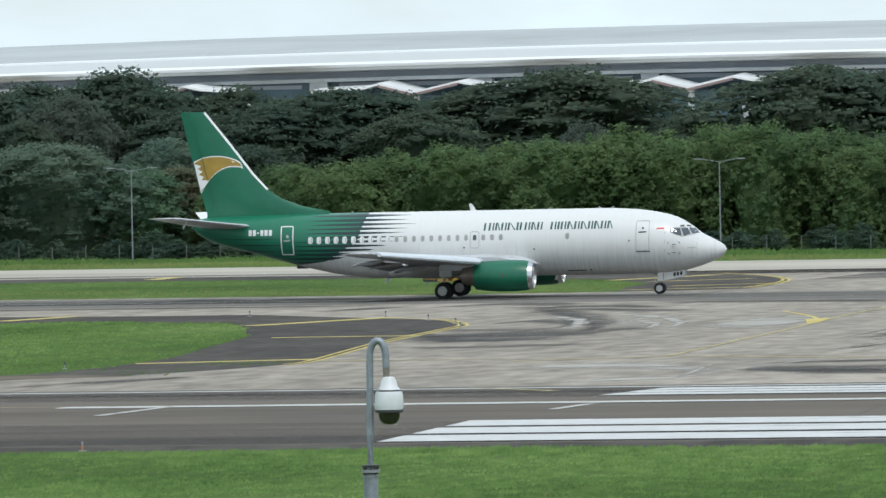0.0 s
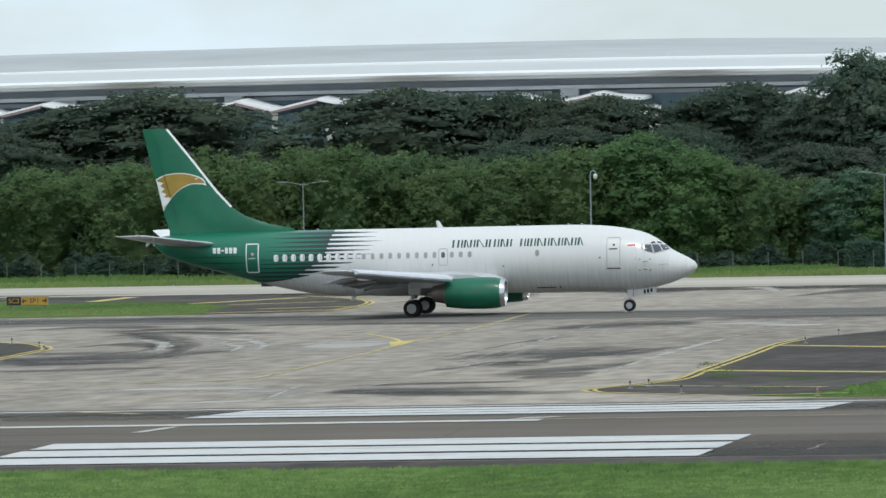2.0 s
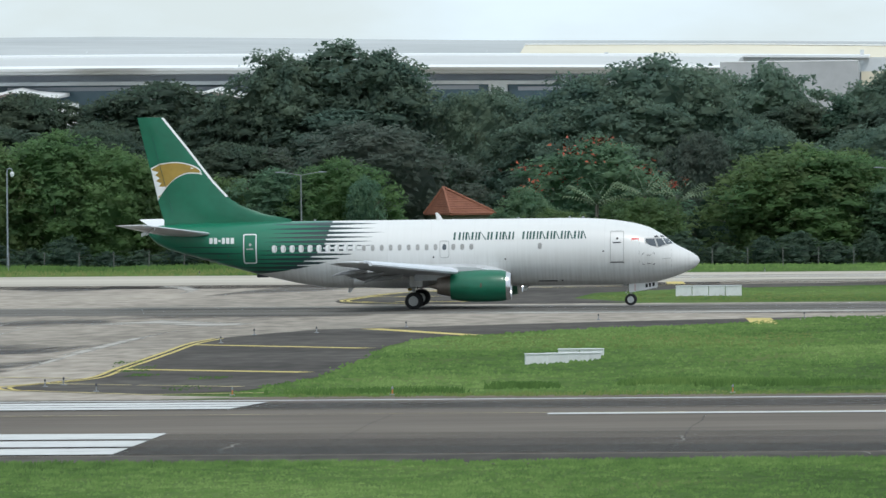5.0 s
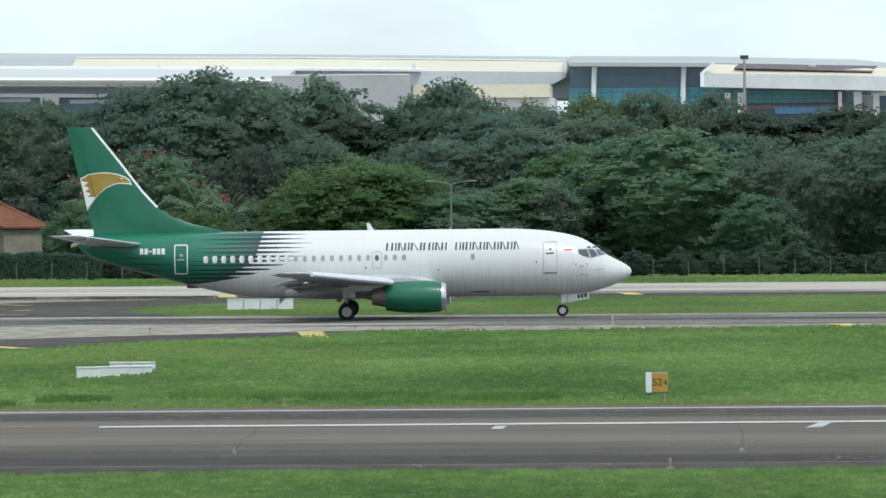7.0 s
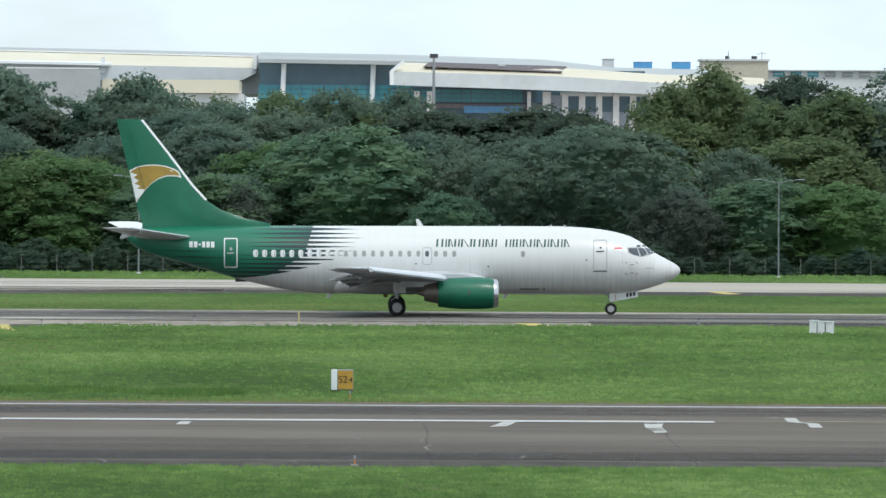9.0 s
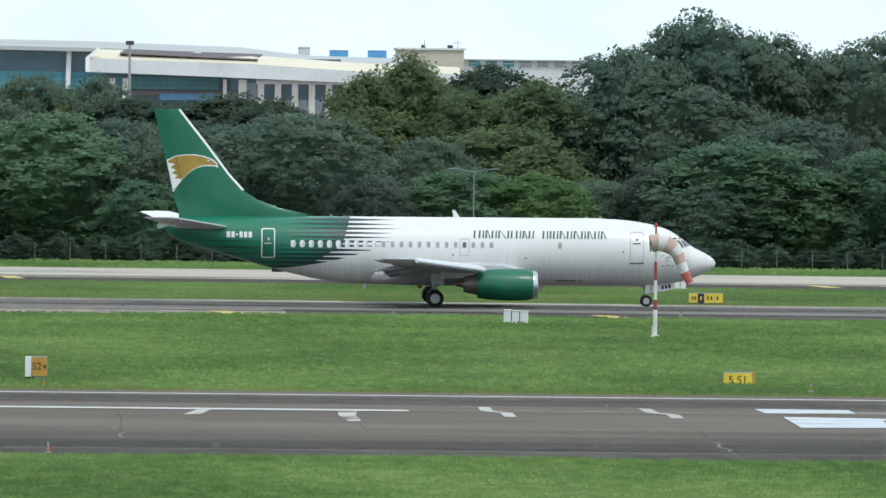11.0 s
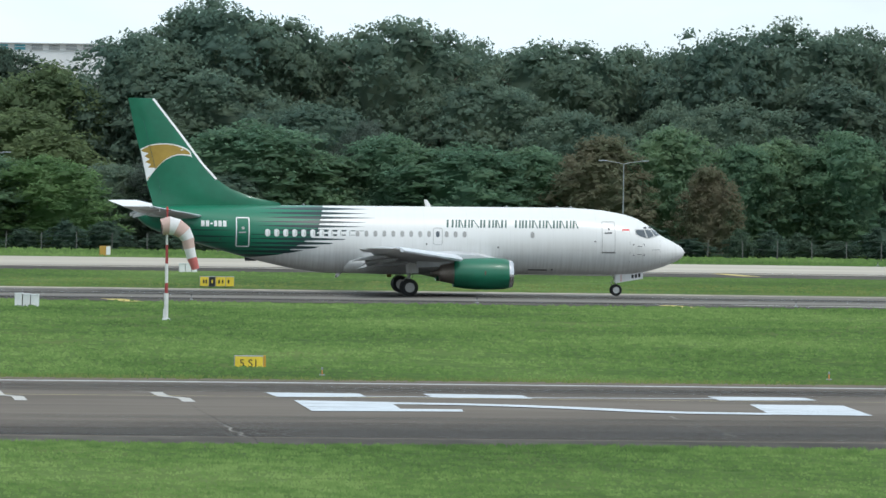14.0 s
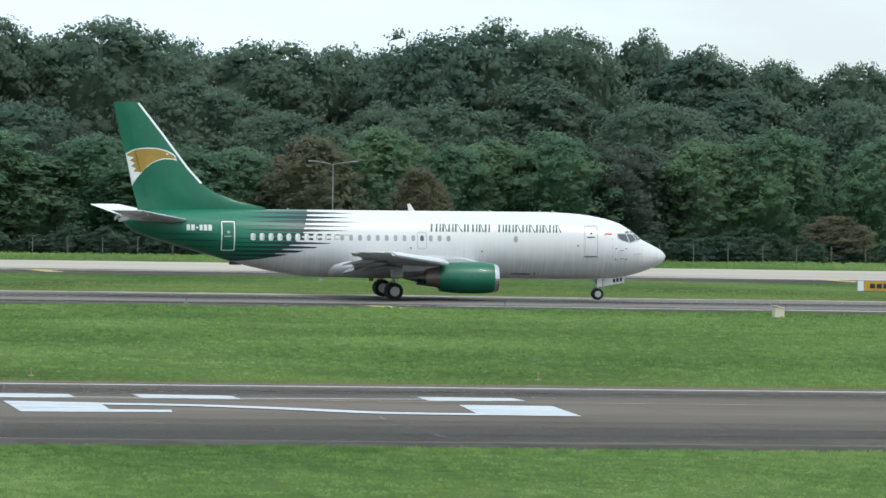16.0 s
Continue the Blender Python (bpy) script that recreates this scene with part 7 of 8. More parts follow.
def crown_clumps(kind, rng):
    """Places and outward bearings of the leaf clumps over a crown."""
    prof, wide, deep, count, leaves, leaf, droop, scatter = HABIT[kind]
    phase = rng.uniform(0, 6.28, 4)
    zs = np.linspace(prof[0][0], prof[-1][0], 80)
    rs = np.interp(zs, [p[0] for p in prof], [p[1] for p in prof])
    ds = np.hypot(np.gradient(zs), np.gradient(rs)) * (rs + 0.25)
    share = np.cumsum(ds) / ds.sum()
    k = np.arange(count)
    z = np.interp((k + rng.uniform(0, 1, count)) / count, share, zs)
    a = k * 2.399963 + rng.uniform(-0.5, 0.5, count)
    r = outline_radius(kind, z, a, phase)
    r = np.maximum(0, r - wide * (0.6 + scatter * (rng.random(count) - 0.35)))
    lift = 0.35 * deep * rng.normal(size=count)
    return np.stack([r * np.cos(a), r * np.sin(a), z - 0.6 * deep + lift], 1), a, phase


# the top of a lump, its faces wound outwards
LUMP_POINTS = [(math.cos(a), math.sin(a), -0.15) for a in np.linspace(0, 2 * math.pi, 6)[:-1]] + [(0, 0, 0.75)]
LUMP_FACES = [(k, (k + 1) % 5, 5) for k in range(5)]


def crown_mesh(name, kind, rng, mat):
    """A crown of leaf clumps, each a small heap of leaf sprays, round a leafy inside."""
    prof, wide, deep, count, leaves, leaf, droop, scatter = HABIT[kind]
    places, bearing, phase = crown_clumps(kind, rng)
    verts, shade = [], []
    if kind != "spike":
        # the inside: a lumpy closed body of leaves well within the clumps
        rows, cols = 12, 16
        grid = []
        for z in np.linspace(prof[0][0] + 0.2, prof[-1][0] - 0.95, rows):
            a = np.arange(cols) * 2 * math.pi / cols
            r = np.maximum(0.05, outline_radius(kind, z, a, phase) * rng.uniform(0.50, 0.66, cols) - wide * 0.40)
            grid.append(np.stack([r * np.cos(a), r * np.sin(a), np.full(cols, z)], 1))
        for i in range(rows - 1):
            for j in range(cols):
                p, q, s, t = grid[i][j], grid[i][(j + 1) % cols], grid[i + 1][(j + 1) % cols], grid[i + 1][j]
                for tri in ((p, q, s), (p, s, t)):
                    n = np.cross(tri[1] - tri[0], tri[2] - tri[0])
                    n /= np.linalg.norm(n) + 1e-9
                    verts.append(np.array(tri))
                    shade.append(np.repeat(n[None], 3, 0))
    size = rng.uniform(0.65, 1.35, count)
    pick = rng.choice(count, leaves, p=size ** 2 / (size ** 2).sum())
    d = rng.normal(size=(leaves, 3))
    d /= np.linalg.norm(d, axis=1)[:, None]
    d[:, 2] = np.where(d[:, 2] < -0.35, -d[:, 2], d[:, 2])
    axes = np.array([wide, wide, deep])
    off = d * axes * size[pick][:, None] * rng.uniform(0.50, 1.14, leaves)[:, None]
    out = np.stack([np.cos(bearing), np.sin(bearing)], 1)[pick]
    off[:, 2] -= droop * (off[:, :2] * out).sum(1)
    c = places[pick] + off
    up = d / axes
    up /= np.linalg.norm(up, axis=1)[:, None]
    nrm = up * 0.55 + rng.normal(size=(leaves, 3)) * 0.45 + np.array([0, 0, 0.35])
    nrm /= np.linalg.norm(nrm, axis=1)[:, None]
    u = np.cross(nrm, rng.normal(size=(leaves, 3)))
    u /= np.linalg.norm(u, axis=1)[:, None]
    w = np.cross(nrm, u)
    s = leaf * rng.uniform(0.6, 1.5, leaves)[:, None]
    q = np.stack([c + u * s, c - u * s * 0.7 + w * s * 0.75, c - u * s * 0.7 - w * s * 0.75], axis=1)
    soft = up * 0.66 + nrm * 0.13 + np.concatenate([out * 0.22, np.full((leaves, 1), 0.12)], 1)
    soft /= np.linalg.norm(soft, axis=1)[:, None]
    # the heart of each clump: an uneven lump under its leaf sprays
    spin = rng.uniform(0, 6.28, count)
    knobs = np.array(LUMP_POINTS)
    ca, sa = np.cos(spin)[:, None], np.sin(spin)[:, None]
    turned_knobs = np.stack([knobs[:, 0] * ca - knobs[:, 1] * sa, knobs[:, 0] * sa + knobs[:, 1] * ca, np.repeat(knobs[None, :, 2], count, 0)], 2)
    core = turned_knobs * (1 + 0.14 * rng.normal(size=(count, len(knobs), 1))) * (axes * 0.56)[None, None] * size[:, None, None]
    core[:, :, 2] -= droop * (core[:, :, :2] * np.stack([np.cos(bearing), np.sin(bearing)], 1)[:, None, :]).sum(2)
    corner = np.array(LUMP_FACES)
    inner = (places[:, None, :] + core)[:, corner].reshape(-1, 3)
    hn = (turned_knobs / axes)[:, corner].reshape(-1, 3)
    hn = hn / (np.linalg.norm(hn, axis=1)[:, None] + 1e-6) + np.array([0, 0, 0.25])
    hn /= np.linalg.norm(hn, axis=1)[:, None]
    # larger sprays between the clumps and the inside
    m = 1200 if leaves > 3000 else 150
    gz, ga = prof[0][0] + 0.2 + (prof[-1][0] - prof[0][0] - 0.45) * rng.random(m) ** 0.55, rng.uniform(0, 2 * math.pi, m)
    gr = np.maximum(0, outline_radius(kind, gz, ga, phase) - wide * 0.5) * rng.uniform(0.6, 0.9, m)
    gc = np.stack([gr * np.cos(ga), gr * np.sin(ga), gz - 0.25], 1)
    gn = gc - np.array([0, 0, 4.0])
    gn = gn / (np.linalg.norm(gn, axis=1)[:, None] + 1e-6) + rng.normal(size=(m, 3)) * 0.25
    gn /= np.linalg.norm(gn, axis=1)[:, None]
    gu = np.cross(gn, rng.normal(size=(m, 3)))
    gu /= np.linalg.norm(gu, axis=1)[:, None]
    gw, gs = np.cross(gn, gu), rng.uniform(0.16, 0.28, m)[:, None]
    fill = np.stack([gc + gu * gs, gc - gu * gs * 0.7 + gw * gs * 0.75, gc - gu * gs * 0.7 - gw * gs * 0.75], axis=1)
    inner, hn = np.concatenate([inner, fill.reshape(-1, 3)]), np.concatenate([hn, np.repeat(gn, 3, axis=0)])
    v = np.concatenate([np.array(verts).reshape(-1, 3), inner, q.reshape(-1, 3)])
    n = np.concatenate([np.array(shade).reshape(-1, 3), hn, np.repeat(soft, 3, axis=0)])
    return soft_mesh(name, v, n, mat)


def soft_mesh(name, v, n, mat):
    """A mesh of loose triangles with given normals."""
    me = bpy.data.meshes.new(name)
    count = len(v) // 3
    me.vertices.add(len(v))
    me.vertices.foreach_set("co", v.astype(np.float32).ravel())
    me.loops.add(len(v))
    me.loops.foreach_set("vertex_index", np.arange(len(v), dtype=np.int32))
    me.polygons.add(count)
    me.polygons.foreach_set("loop_start", np.arange(0, len(v), 3, dtype=np.int32))
    me.polygons.foreach_set("use_smooth", np.ones(count, bool))
    me.materials.append(mat)
    me.update(calc_edges=True)
    me.validate()
    me.normals_split_custom_set_from_vertices(n.tolist())
    return me


TREE_LABEL = {"rain": "wide dark-green spreading tree with an umbrella crown", "bush": "dense light-green bushy tree leafed to the ground", "bright": "fresh green bushy tree with a rounded crown",
              "round": "rounded green tree with a dense uneven crown", "tall": "tall deep-green tree with a ragged layered crown", "olive": "tall olive-green tree with airy drooping clumps",
              "hazy": "tree far behind the belt with haze in its pale leaf colour", "spike": "slim blackish tree on a bare pale trunk", "ash": "grey-green feathery tree with fine leaves",
              "brown": "thin brownish tree with sparse dry leaves", "dome": "large domed dark-green tree with layered leaf masses", "shrub": "low shrub among trunks, deep shade put into its dark green"}


def tree(kind, seed, flowers=False):
    rng = np.random.default_rng(seed)
    label = "green flame tree with scattered red flowers" if flowers else TREE_LABEL[kind]
    low = kind == "shrub"
    t = thing("shrub" if low else "tree", label + " beyond the fence", "shrub" if low else "tree", "undergrowth" if low else "tree belt")
    me = crown_mesh("crown", kind, rng, LEAF[kind])
    places, bearing, phase = crown_clumps(kind, np.random.default_rng(seed))
    bm = rod((0, 0, -0.3), (0.1, 0.1, 5.4), 0.24, 0.11, seg=8)
    for k in range(3, len(places), 5 if kind == "spike" else 14):
        p = places[k]
        z0 = max(0.9, min(5.0, p[2] * 0.55))
        mid = (p[0] * 0.45, p[1] * 0.45, z0 + (p[2] - z0) * 0.62)
        rod((0.05, 0.05, z0), mid, 0.085, 0.05, bm=bm, seg=5, caps=False)
        rod(mid, (p[0], p[1], p[2]), 0.05, 0.02, bm=bm, seg=4, caps=False)
    part("trunk", bm, BARK, t, "pale brown trunk and limbs")
    crown = new("crown", me)
    crown.parent = t
    if flowers:
        n = 620
        heads = places[(places[:, 2] > 4.6)]
        heads = heads[rng.choice(len(heads), 26)]
        c = heads[rng.integers(0, len(heads), n)] * np.array([1.09, 1.09, 1.02]) + rng.normal(size=(n, 3)) * np.array([0.42, 0.42, 0.2]) + np.array([0, 0, 0.35])
        tri = c[:, None, :] + rng.normal(size=(n, 3, 3)) * 0.10
        fl = new("blossom", soft_mesh("blossom", tri.reshape(-1, 3), np.tile(np.array([[0.0, -0.5, 0.866]]), (n * 3, 1)), FLOWER))
        fl.parent = t
        fl["label"] = "red blossom"
    co = np.empty(len(me.vertices) * 3)
    me.vertices.foreach_get("co", co)
    co = co.reshape(-1, 3)
    return [t, False, float(np.percentile(co[:, 2], 99.8)), float(np.percentile(co[:, 0], 99.5) - np.percentile(co[:, 0], 0.5))]


PARENTS = {}
for kind, seeds in (("rain", (1, 2, 3, 31)), ("bush", (4, 5, 6, 7)), ("round", (8, 9, 10, 11)), ("tall", (12, 13, 14)), ("olive", (16, 17, 34)), ("brown", (18, 19)), ("dome", (51, 52, 53, 54, 55)),
                    ("bright", (61, 62)), ("hazy", (63, 64)), ("spike", (65,)), ("ash", (66, 67)), ("shrub", (41, 42, 43))):
    PARENTS[kind] = [tree(kind, s) for s in seeds]
PARENTS["flame"] = [tree("round", 21, True)]
tree_rng = random.Random(11)


def plant(kind, x, y, height, width):
    """Stand a tree of that kind, height and crown width on the ground."""
    fresh = [o for o in PARENTS[kind] if not o[1]]
    own = fresh[0] if fresh else tree_rng.choice(PARENTS[kind])
    m = pose(x, y, level(x, y) - 0.05, 0, 0, tree_rng.uniform(0, 360)) @ Matrix.Diagonal((width / own[3], width / own[3], height / own[2], 1))
    if own[1]:
        s = own[0].scale
        copy_thing(own[0], m @ Matrix.Diagonal((1 / s.x, 1 / s.y, 1 / s.z, 1)))
    else:
        own[0].matrix_basis = m
        own[1] = True


# trees of the belt by kind: place, height and crown width
STAND = {}
STAND['rain'] = [(-200.4, 776, 16.1, 18.6), (-192.7, 776, 16, 20.5), (-187.6, 751, 12.4, 12), (-184.2, 776, 17.3, 24.8), (-174.1, 759, 12.9, 15.8), (-174, 780, 15.5, 18.7), (-166.8, 762, 13.6, 18.3), (-163.9, 739, 9.9, 11.8), (-162.1, 770, 15, 25.9), (-158.4, 778, 14.7, 18.7), (-152.2, 758, 12.8, 14.6), (-150.4, 780, 15.3, 16.2), (-141.5, 776, 16.7, 27.3), (-128, 766, 12.2, 15.3), (-117.8, 772, 16.4, 29), (-108.8, 780, 14.8, 15), (-103.1, 743, 11, 15.5), (-100.1, 758, 12.5, 18.2), (-98.7, 772, 15.4, 18.5), (-89.6, 756, 12.6, 15.7), (-88.3, 745, 11.8, 11.9), (-86.1, 776, 16.4, 23)]
STAND['rain'] += [(-77.6, 764, 14.2, 14.1), (-77.2, 745, 10.6, 14.9), (-27.3, 780, 14.1, 16.2), (-17.8, 776, 14.2, 18.6), (8.7, 774, 14.1, 18.6), (17.9, 772, 14.5, 25.9), (21.6, 762, 14.1, 12.2), (42.2, 792, 17.7, 15.2)]
STAND['rain'] += [(-112.2, 778, 15.8, 16.2), (-104.2, 774, 15.6, 15.5), (-108, 776, 15.9, 15.5)]
STAND['ash'] = [(-184.3, 755, 14.4, 12.7), (-133.1, 739, 11.1, 6.5), (-64.4, 745, 11.9, 17.3), (-35, 745, 10.9, 8.3), (-8.3, 714, 7.1, 5.4), (28.4, 710, 6.9, 8.5), (53.6, 722, 8.1, 9.8), (71.9, 739, 10.8, 7.1), (118, 720, 9.5, 10.4)]
STAND['dome'] = [(-185.4, 712, 11.1, 14.8), (-175.4, 712, 10, 16.5), (-170.2, 735, 10.3, 11.8), (-49.5, 757, 12.8, 12.1), (-46.5, 762, 16.1, 15.8), (-42.6, 757, 14.3, 18.2), (-39.7, 764, 17.7, 19.6), (-35.2, 760, 14, 12.2), (-29.7, 749, 11.7, 13.2), (-18.6, 745, 11.3, 15.5), (-13.9, 768, 13.4, 17.2), (-11.7, 745, 12.1, 14.3), (-11.1, 778, 14.3, 17.4), (-9, 745, 11.5, 15.5), (-8.7, 720, 7.9, 10.4), (-5.2, 770, 13.7, 17.2), (-0.2, 788, 15.7, 12), (7.9, 745, 11.6, 15.5), (10.3, 720, 10, 9.2), (13.6, 716, 9.2, 8.6), (16.3, 745, 11.2, 14.3), (22, 720, 12.1, 19.6)]
STAND['dome'] += [(34.3, 735, 10.3, 10.6), (48.8, 726, 6.9, 9.9), (51.3, 765, 14.5, 12.2), (54.1, 768, 18.6, 16), (56.7, 715, 6.5, 10.9), (57.8, 763, 16, 18.3), (60.7, 774, 21.9, 20.4), (66.2, 772, 20.1, 15.4), (67.7, 753, 12.5, 15.1), (73.6, 778, 18.7, 12.4), (78.4, 774, 20.1, 20.4), (85, 763, 14.8, 15.9), (85.5, 782, 18.4, 11.3), (91.6, 753, 12, 13.9), (92.2, 772, 18.3, 18.5), (99.9, 778, 18.1, 11.2), (106.4, 753, 13.2, 15.1), (107.2, 770, 19.3, 13.6), (113.7, 772, 20.5, 18.5), (120.4, 774, 19.9, 14.2), (125.9, 753, 13.3, 13.9), (138.8, 728, 13.6, 12.2)]
STAND['dome'] += [(148.4, 776, 17.3, 11.8), (154.8, 776, 17, 14.3)]
STAND['dome'] += [(104.4, 786, 17.5, 10.7), (101.8, 762, 12.9, 12.2)]
STAND['dome'] += [(-55.9, 765, 14.7, 11.6), (129.2, 782, 19.9, 11.3), (135, 780, 18.5, 11.9), (140.6, 778, 17.4, 11.8)]
STAND['tall'] = [(-55.4, 778, 16, 11.8)]
STAND['round'] = [(-169.1, 716, 7.9, 9.7), (-69.9, 716, 8.1, 9.7), (-61.6, 708, 7.4, 4.4), (-48.1, 709, 6.4, 6), (-15.9, 713, 6.9, 9.7), (-13.4, 716, 7.1, 9.7), (-10.7, 716, 7.9, 11.5), (0.9, 722, 11.9, 19.1), (9, 710, 6.5, 8.5), (35.7, 714, 7.9, 11.4), (59.9, 720, 10.6, 15), (65.8, 720, 8, 9.8), (71.6, 720, 9.7, 12.1), (77.5, 717, 9, 13.2), (84.1, 719, 8.8, 10.9), (89.4, 718, 7.2, 8.6), (95.9, 720, 10.6, 10.4), (102, 718, 9.3, 8.6), (105.7, 720, 9.8, 10.4), (111, 718, 10.5, 10.9), (123.8, 719, 10, 10.9), (130, 718, 11, 10.9)]
STAND['round'] += [(138.8, 715, 10.4, 8.6), (143, 716, 10, 10.3)]
STAND['brown'] = [(-165.8, 720, 7.8, 7.5), (89.2, 714, 9.8, 9.4), (98, 710, 7.4, 5.7), (133.3, 706, 3.9, 6.2)]
STAND['bush'] = [(-159.8, 716, 6.7, 9.2), (-155.2, 718, 7.9, 9.8), (-149.9, 714, 8.1, 9.7), (-146.2, 718, 9, 10.9), (-140.7, 715, 9.5, 10.9), (-136.7, 720, 9.5, 10.4), (-131.1, 714, 9.7, 10.9), (-127.5, 719, 9.8, 10.9), (-126, 717, 10.7, 12.6), (-122.4, 715, 10.1, 10.9), (-118.8, 720, 10.6, 10.9), (-113.8, 716, 10.8, 10.9), (-110, 720, 10.3, 10.9), (-106.1, 722, 9.7, 10.4), (-104.9, 715, 8.7, 9.7), (-100.9, 714, 7.3, 8.6), (-99.9, 718, 9.6, 10.9), (-94.5, 716, 10.3, 11.5), (-79.1, 716, 8.5, 9.7), (-75, 718, 7.4, 9.2), (-45.6, 707, 4.7, 6.2), (-38.4, 710, 5.5, 9.1)]
STAND['bush'] += [(-26.1, 718, 9.7, 16.1), (-21, 724, 9.3, 9.8)]
STAND['tall'] += [(-74.2, 764, 19.5, 12.8), (-69.3, 763, 14.9, 20.1), (-68.9, 768, 20.4, 20.3), (-64.6, 766, 19.5, 11.6), (-59, 776, 15.4, 13.7), (-56.9, 772, 13.2, 9.9), (116.6, 763, 16.5, 14), (133.2, 776, 19.2, 13), (135.1, 761, 15.5, 14.6), (142.7, 780, 17.4, 11.9)]
STAND['bright'] = [(-88.8, 717, 11.3, 12.6), (-83.3, 715, 9.9, 10.9), (-64.2, 714, 8.9, 9.7), (-23.9, 716, 9.3, 15.5), (-6.1, 735, 10.5, 11.2), (42.3, 713, 7.5, 12)]
STAND['flame'] = [(-43.3, 726, 10.5, 15.7)]
STAND['hazy'] = [(-38.1, 860, 17.1, 11.7), (-33.5, 860, 18.1, 17.2), (-21.5, 860, 17.4, 13.8), (-19.6, 860, 17.6, 13.1), (-17.9, 852, 15.7, 11.6), (6, 790, 15.7, 9.5)]
STAND['spike'] = [(-23.6, 776, 15.3, 5.9), (128, 782, 20.5, 5.6)]
STAND['olive'] = [(-12.6, 854, 16.5, 9.6), (-5.9, 792, 16.5, 9.5), (-5.5, 790, 16.3, 12.6), (1, 788, 15.7, 12.6), (29.6, 768, 17.2, 11.7), (30.5, 763, 13.9, 14.6), (33.9, 770, 19.2, 12.3), (39.2, 764, 15.6, 12.8), (42.1, 753, 12.4, 18.1), (45.4, 766, 16.8, 15.3)]
for kind, stand in STAND.items():
    for x, y, h, w in stand:
        plant(kind, x, y, h * {"rain": 1.0, "tall": 0.97, "olive": 0.96, "spike": 0.95}.get(kind, 1.03), w)


def undergrowth():
    """Shrubs that close the wood below and behind the crowns."""
    for y0, x0, x1, lo, hi, w0, w1, step in ((699, -200, 160, 1.4, 2.8, 3.2, 5.5, 3.4), (730, -205, 160, 5.0, 6.6, 9, 12, 7.0), (788, -215, 165, 11.0, 13.0, 13, 17, 9.0), (850, -240, 60, 11.5, 13.5, 15, 20, 12.0)):
        x = x0
        while x < x1:
            if not (y0 == 730 and -66 < x < -47):
                plant("shrub", x, y0 + tree_rng.uniform(0, 7), tree_rng.uniform(lo, hi), tree_rng.uniform(w0, w1))
            x += step * tree_rng.uniform(0.8, 1.2)


undergrowth()


def hedge(x0, x1, y, height, depth, seed):
    """A clipped hedge: a long block of small leaves with a slightly uneven top."""
    rng = np.random.default_rng(seed)
    n = 9000
    x, z = rng.uniform(x0, x1, n), rng.uniform(0.05, 1.0, n)
    face = rng.random(n)
    top = height * (1 + 0.04 * np.sin(x * 0.7) + 0.03 * np.sin(x * 2.3))
    fy = np.where(face < 0.6, -depth / 2, np.where(face < 0.75, depth / 2, rng.uniform(-depth / 2, depth / 2, n)))
    fz = np.where(face < 0.75, z * top, top)
    c = np.stack([x, y + fy + rng.normal(0, 0.07, n), fz + rng.normal(0, 0.06, n)], 1)
    nrm = np.stack([np.zeros(n), np.where(face < 0.6, -1.0, np.where(face < 0.75, 1.0, 0.0)), np.where(face < 0.75, 0.35, 1.0)], 1) + rng.normal(size=(n, 3)) * 0.45
    nrm /= np.linalg.norm(nrm, axis=1)[:, None]
    u = np.cross(nrm, rng.normal(size=(n, 3)))
    u /= np.linalg.norm(u, axis=1)[:, None]
    w = np.cross(nrm, u)
    s = rng.uniform(0.08, 0.19, n)[:, None]
    tri = np.stack([c + u * s, c - u * s * 0.7 + w * s * 0.75, c - u * s * 0.7 - w * s * 0.75], axis=1)
    tri[:, :, 2] += np.array([level(a, y) for a in x])[:, None]
    h = thing("hedge", "long clipped dark-green hedge before the house", "hedge")
    leaves = new("foliage", soft_mesh("foliage", tri.reshape(-1, 3), np.repeat(nrm, 3, axis=0), LEAF["spike"]))
    leaves.parent = h
    ground_z = level((x0 + x1) / 2, y)
    part("inside", box((x0 + x1) / 2, y, ground_z + height * 0.44, x1 - x0 - 0.3, depth - 0.35, height * 0.88, bevel=0.1), LEAF["spike"], h, "dark inside of the hedge")


hedge(-69.5, -45.5, 700.5, 2.1, 1.6, 71)


def palm(x, y, height, seed):
    rng = np.random.default_rng(seed)
    t = thing("palm", "pale-green feather palm among darker trees", "palm")
    t.matrix_basis = pose(x, y, level(x, y))
    part("trunk", pipe([(0, 0, -0.2), (0.1, 0, height * 0.4), (0.15, 0.05, height * 0.66)], 0.16, seg=8), BARK, t)
    for k in range(16):
        a, up = 2 * math.pi * k / 16 + rng.uniform(-0.2, 0.2), rng.uniform(0.35, 1.15)
        bm = bmesh.new()
        for i in range(11):
            for side in (-1, 1):
                s = 0.3 + 0.28 * i
                base = Vector((s * math.cos(up * 0.8), 0, s * math.sin(up) - 0.075 * s * s))
                tip = base + Vector((0.35, side * (0.75 - 0.045 * i), -0.30))
                bm.faces.new([bm.verts.new(base + Vector((-0.05, 0, 0))), bm.verts.new(base + Vector((0.07, 0, 0))), bm.verts.new(tip)])
        f = part("frond", bm, FROND, t)
        f.matrix_basis = Matrix.Translation((0.15, 0.05, height * 0.66)) @ Matrix.Rotation(a, 4, "Z")


palm(-38.6, 716, 8.6, 1)
palm(-42.6, 715, 7.6, 2)
palm(-36.0, 719, 8.0, 3)


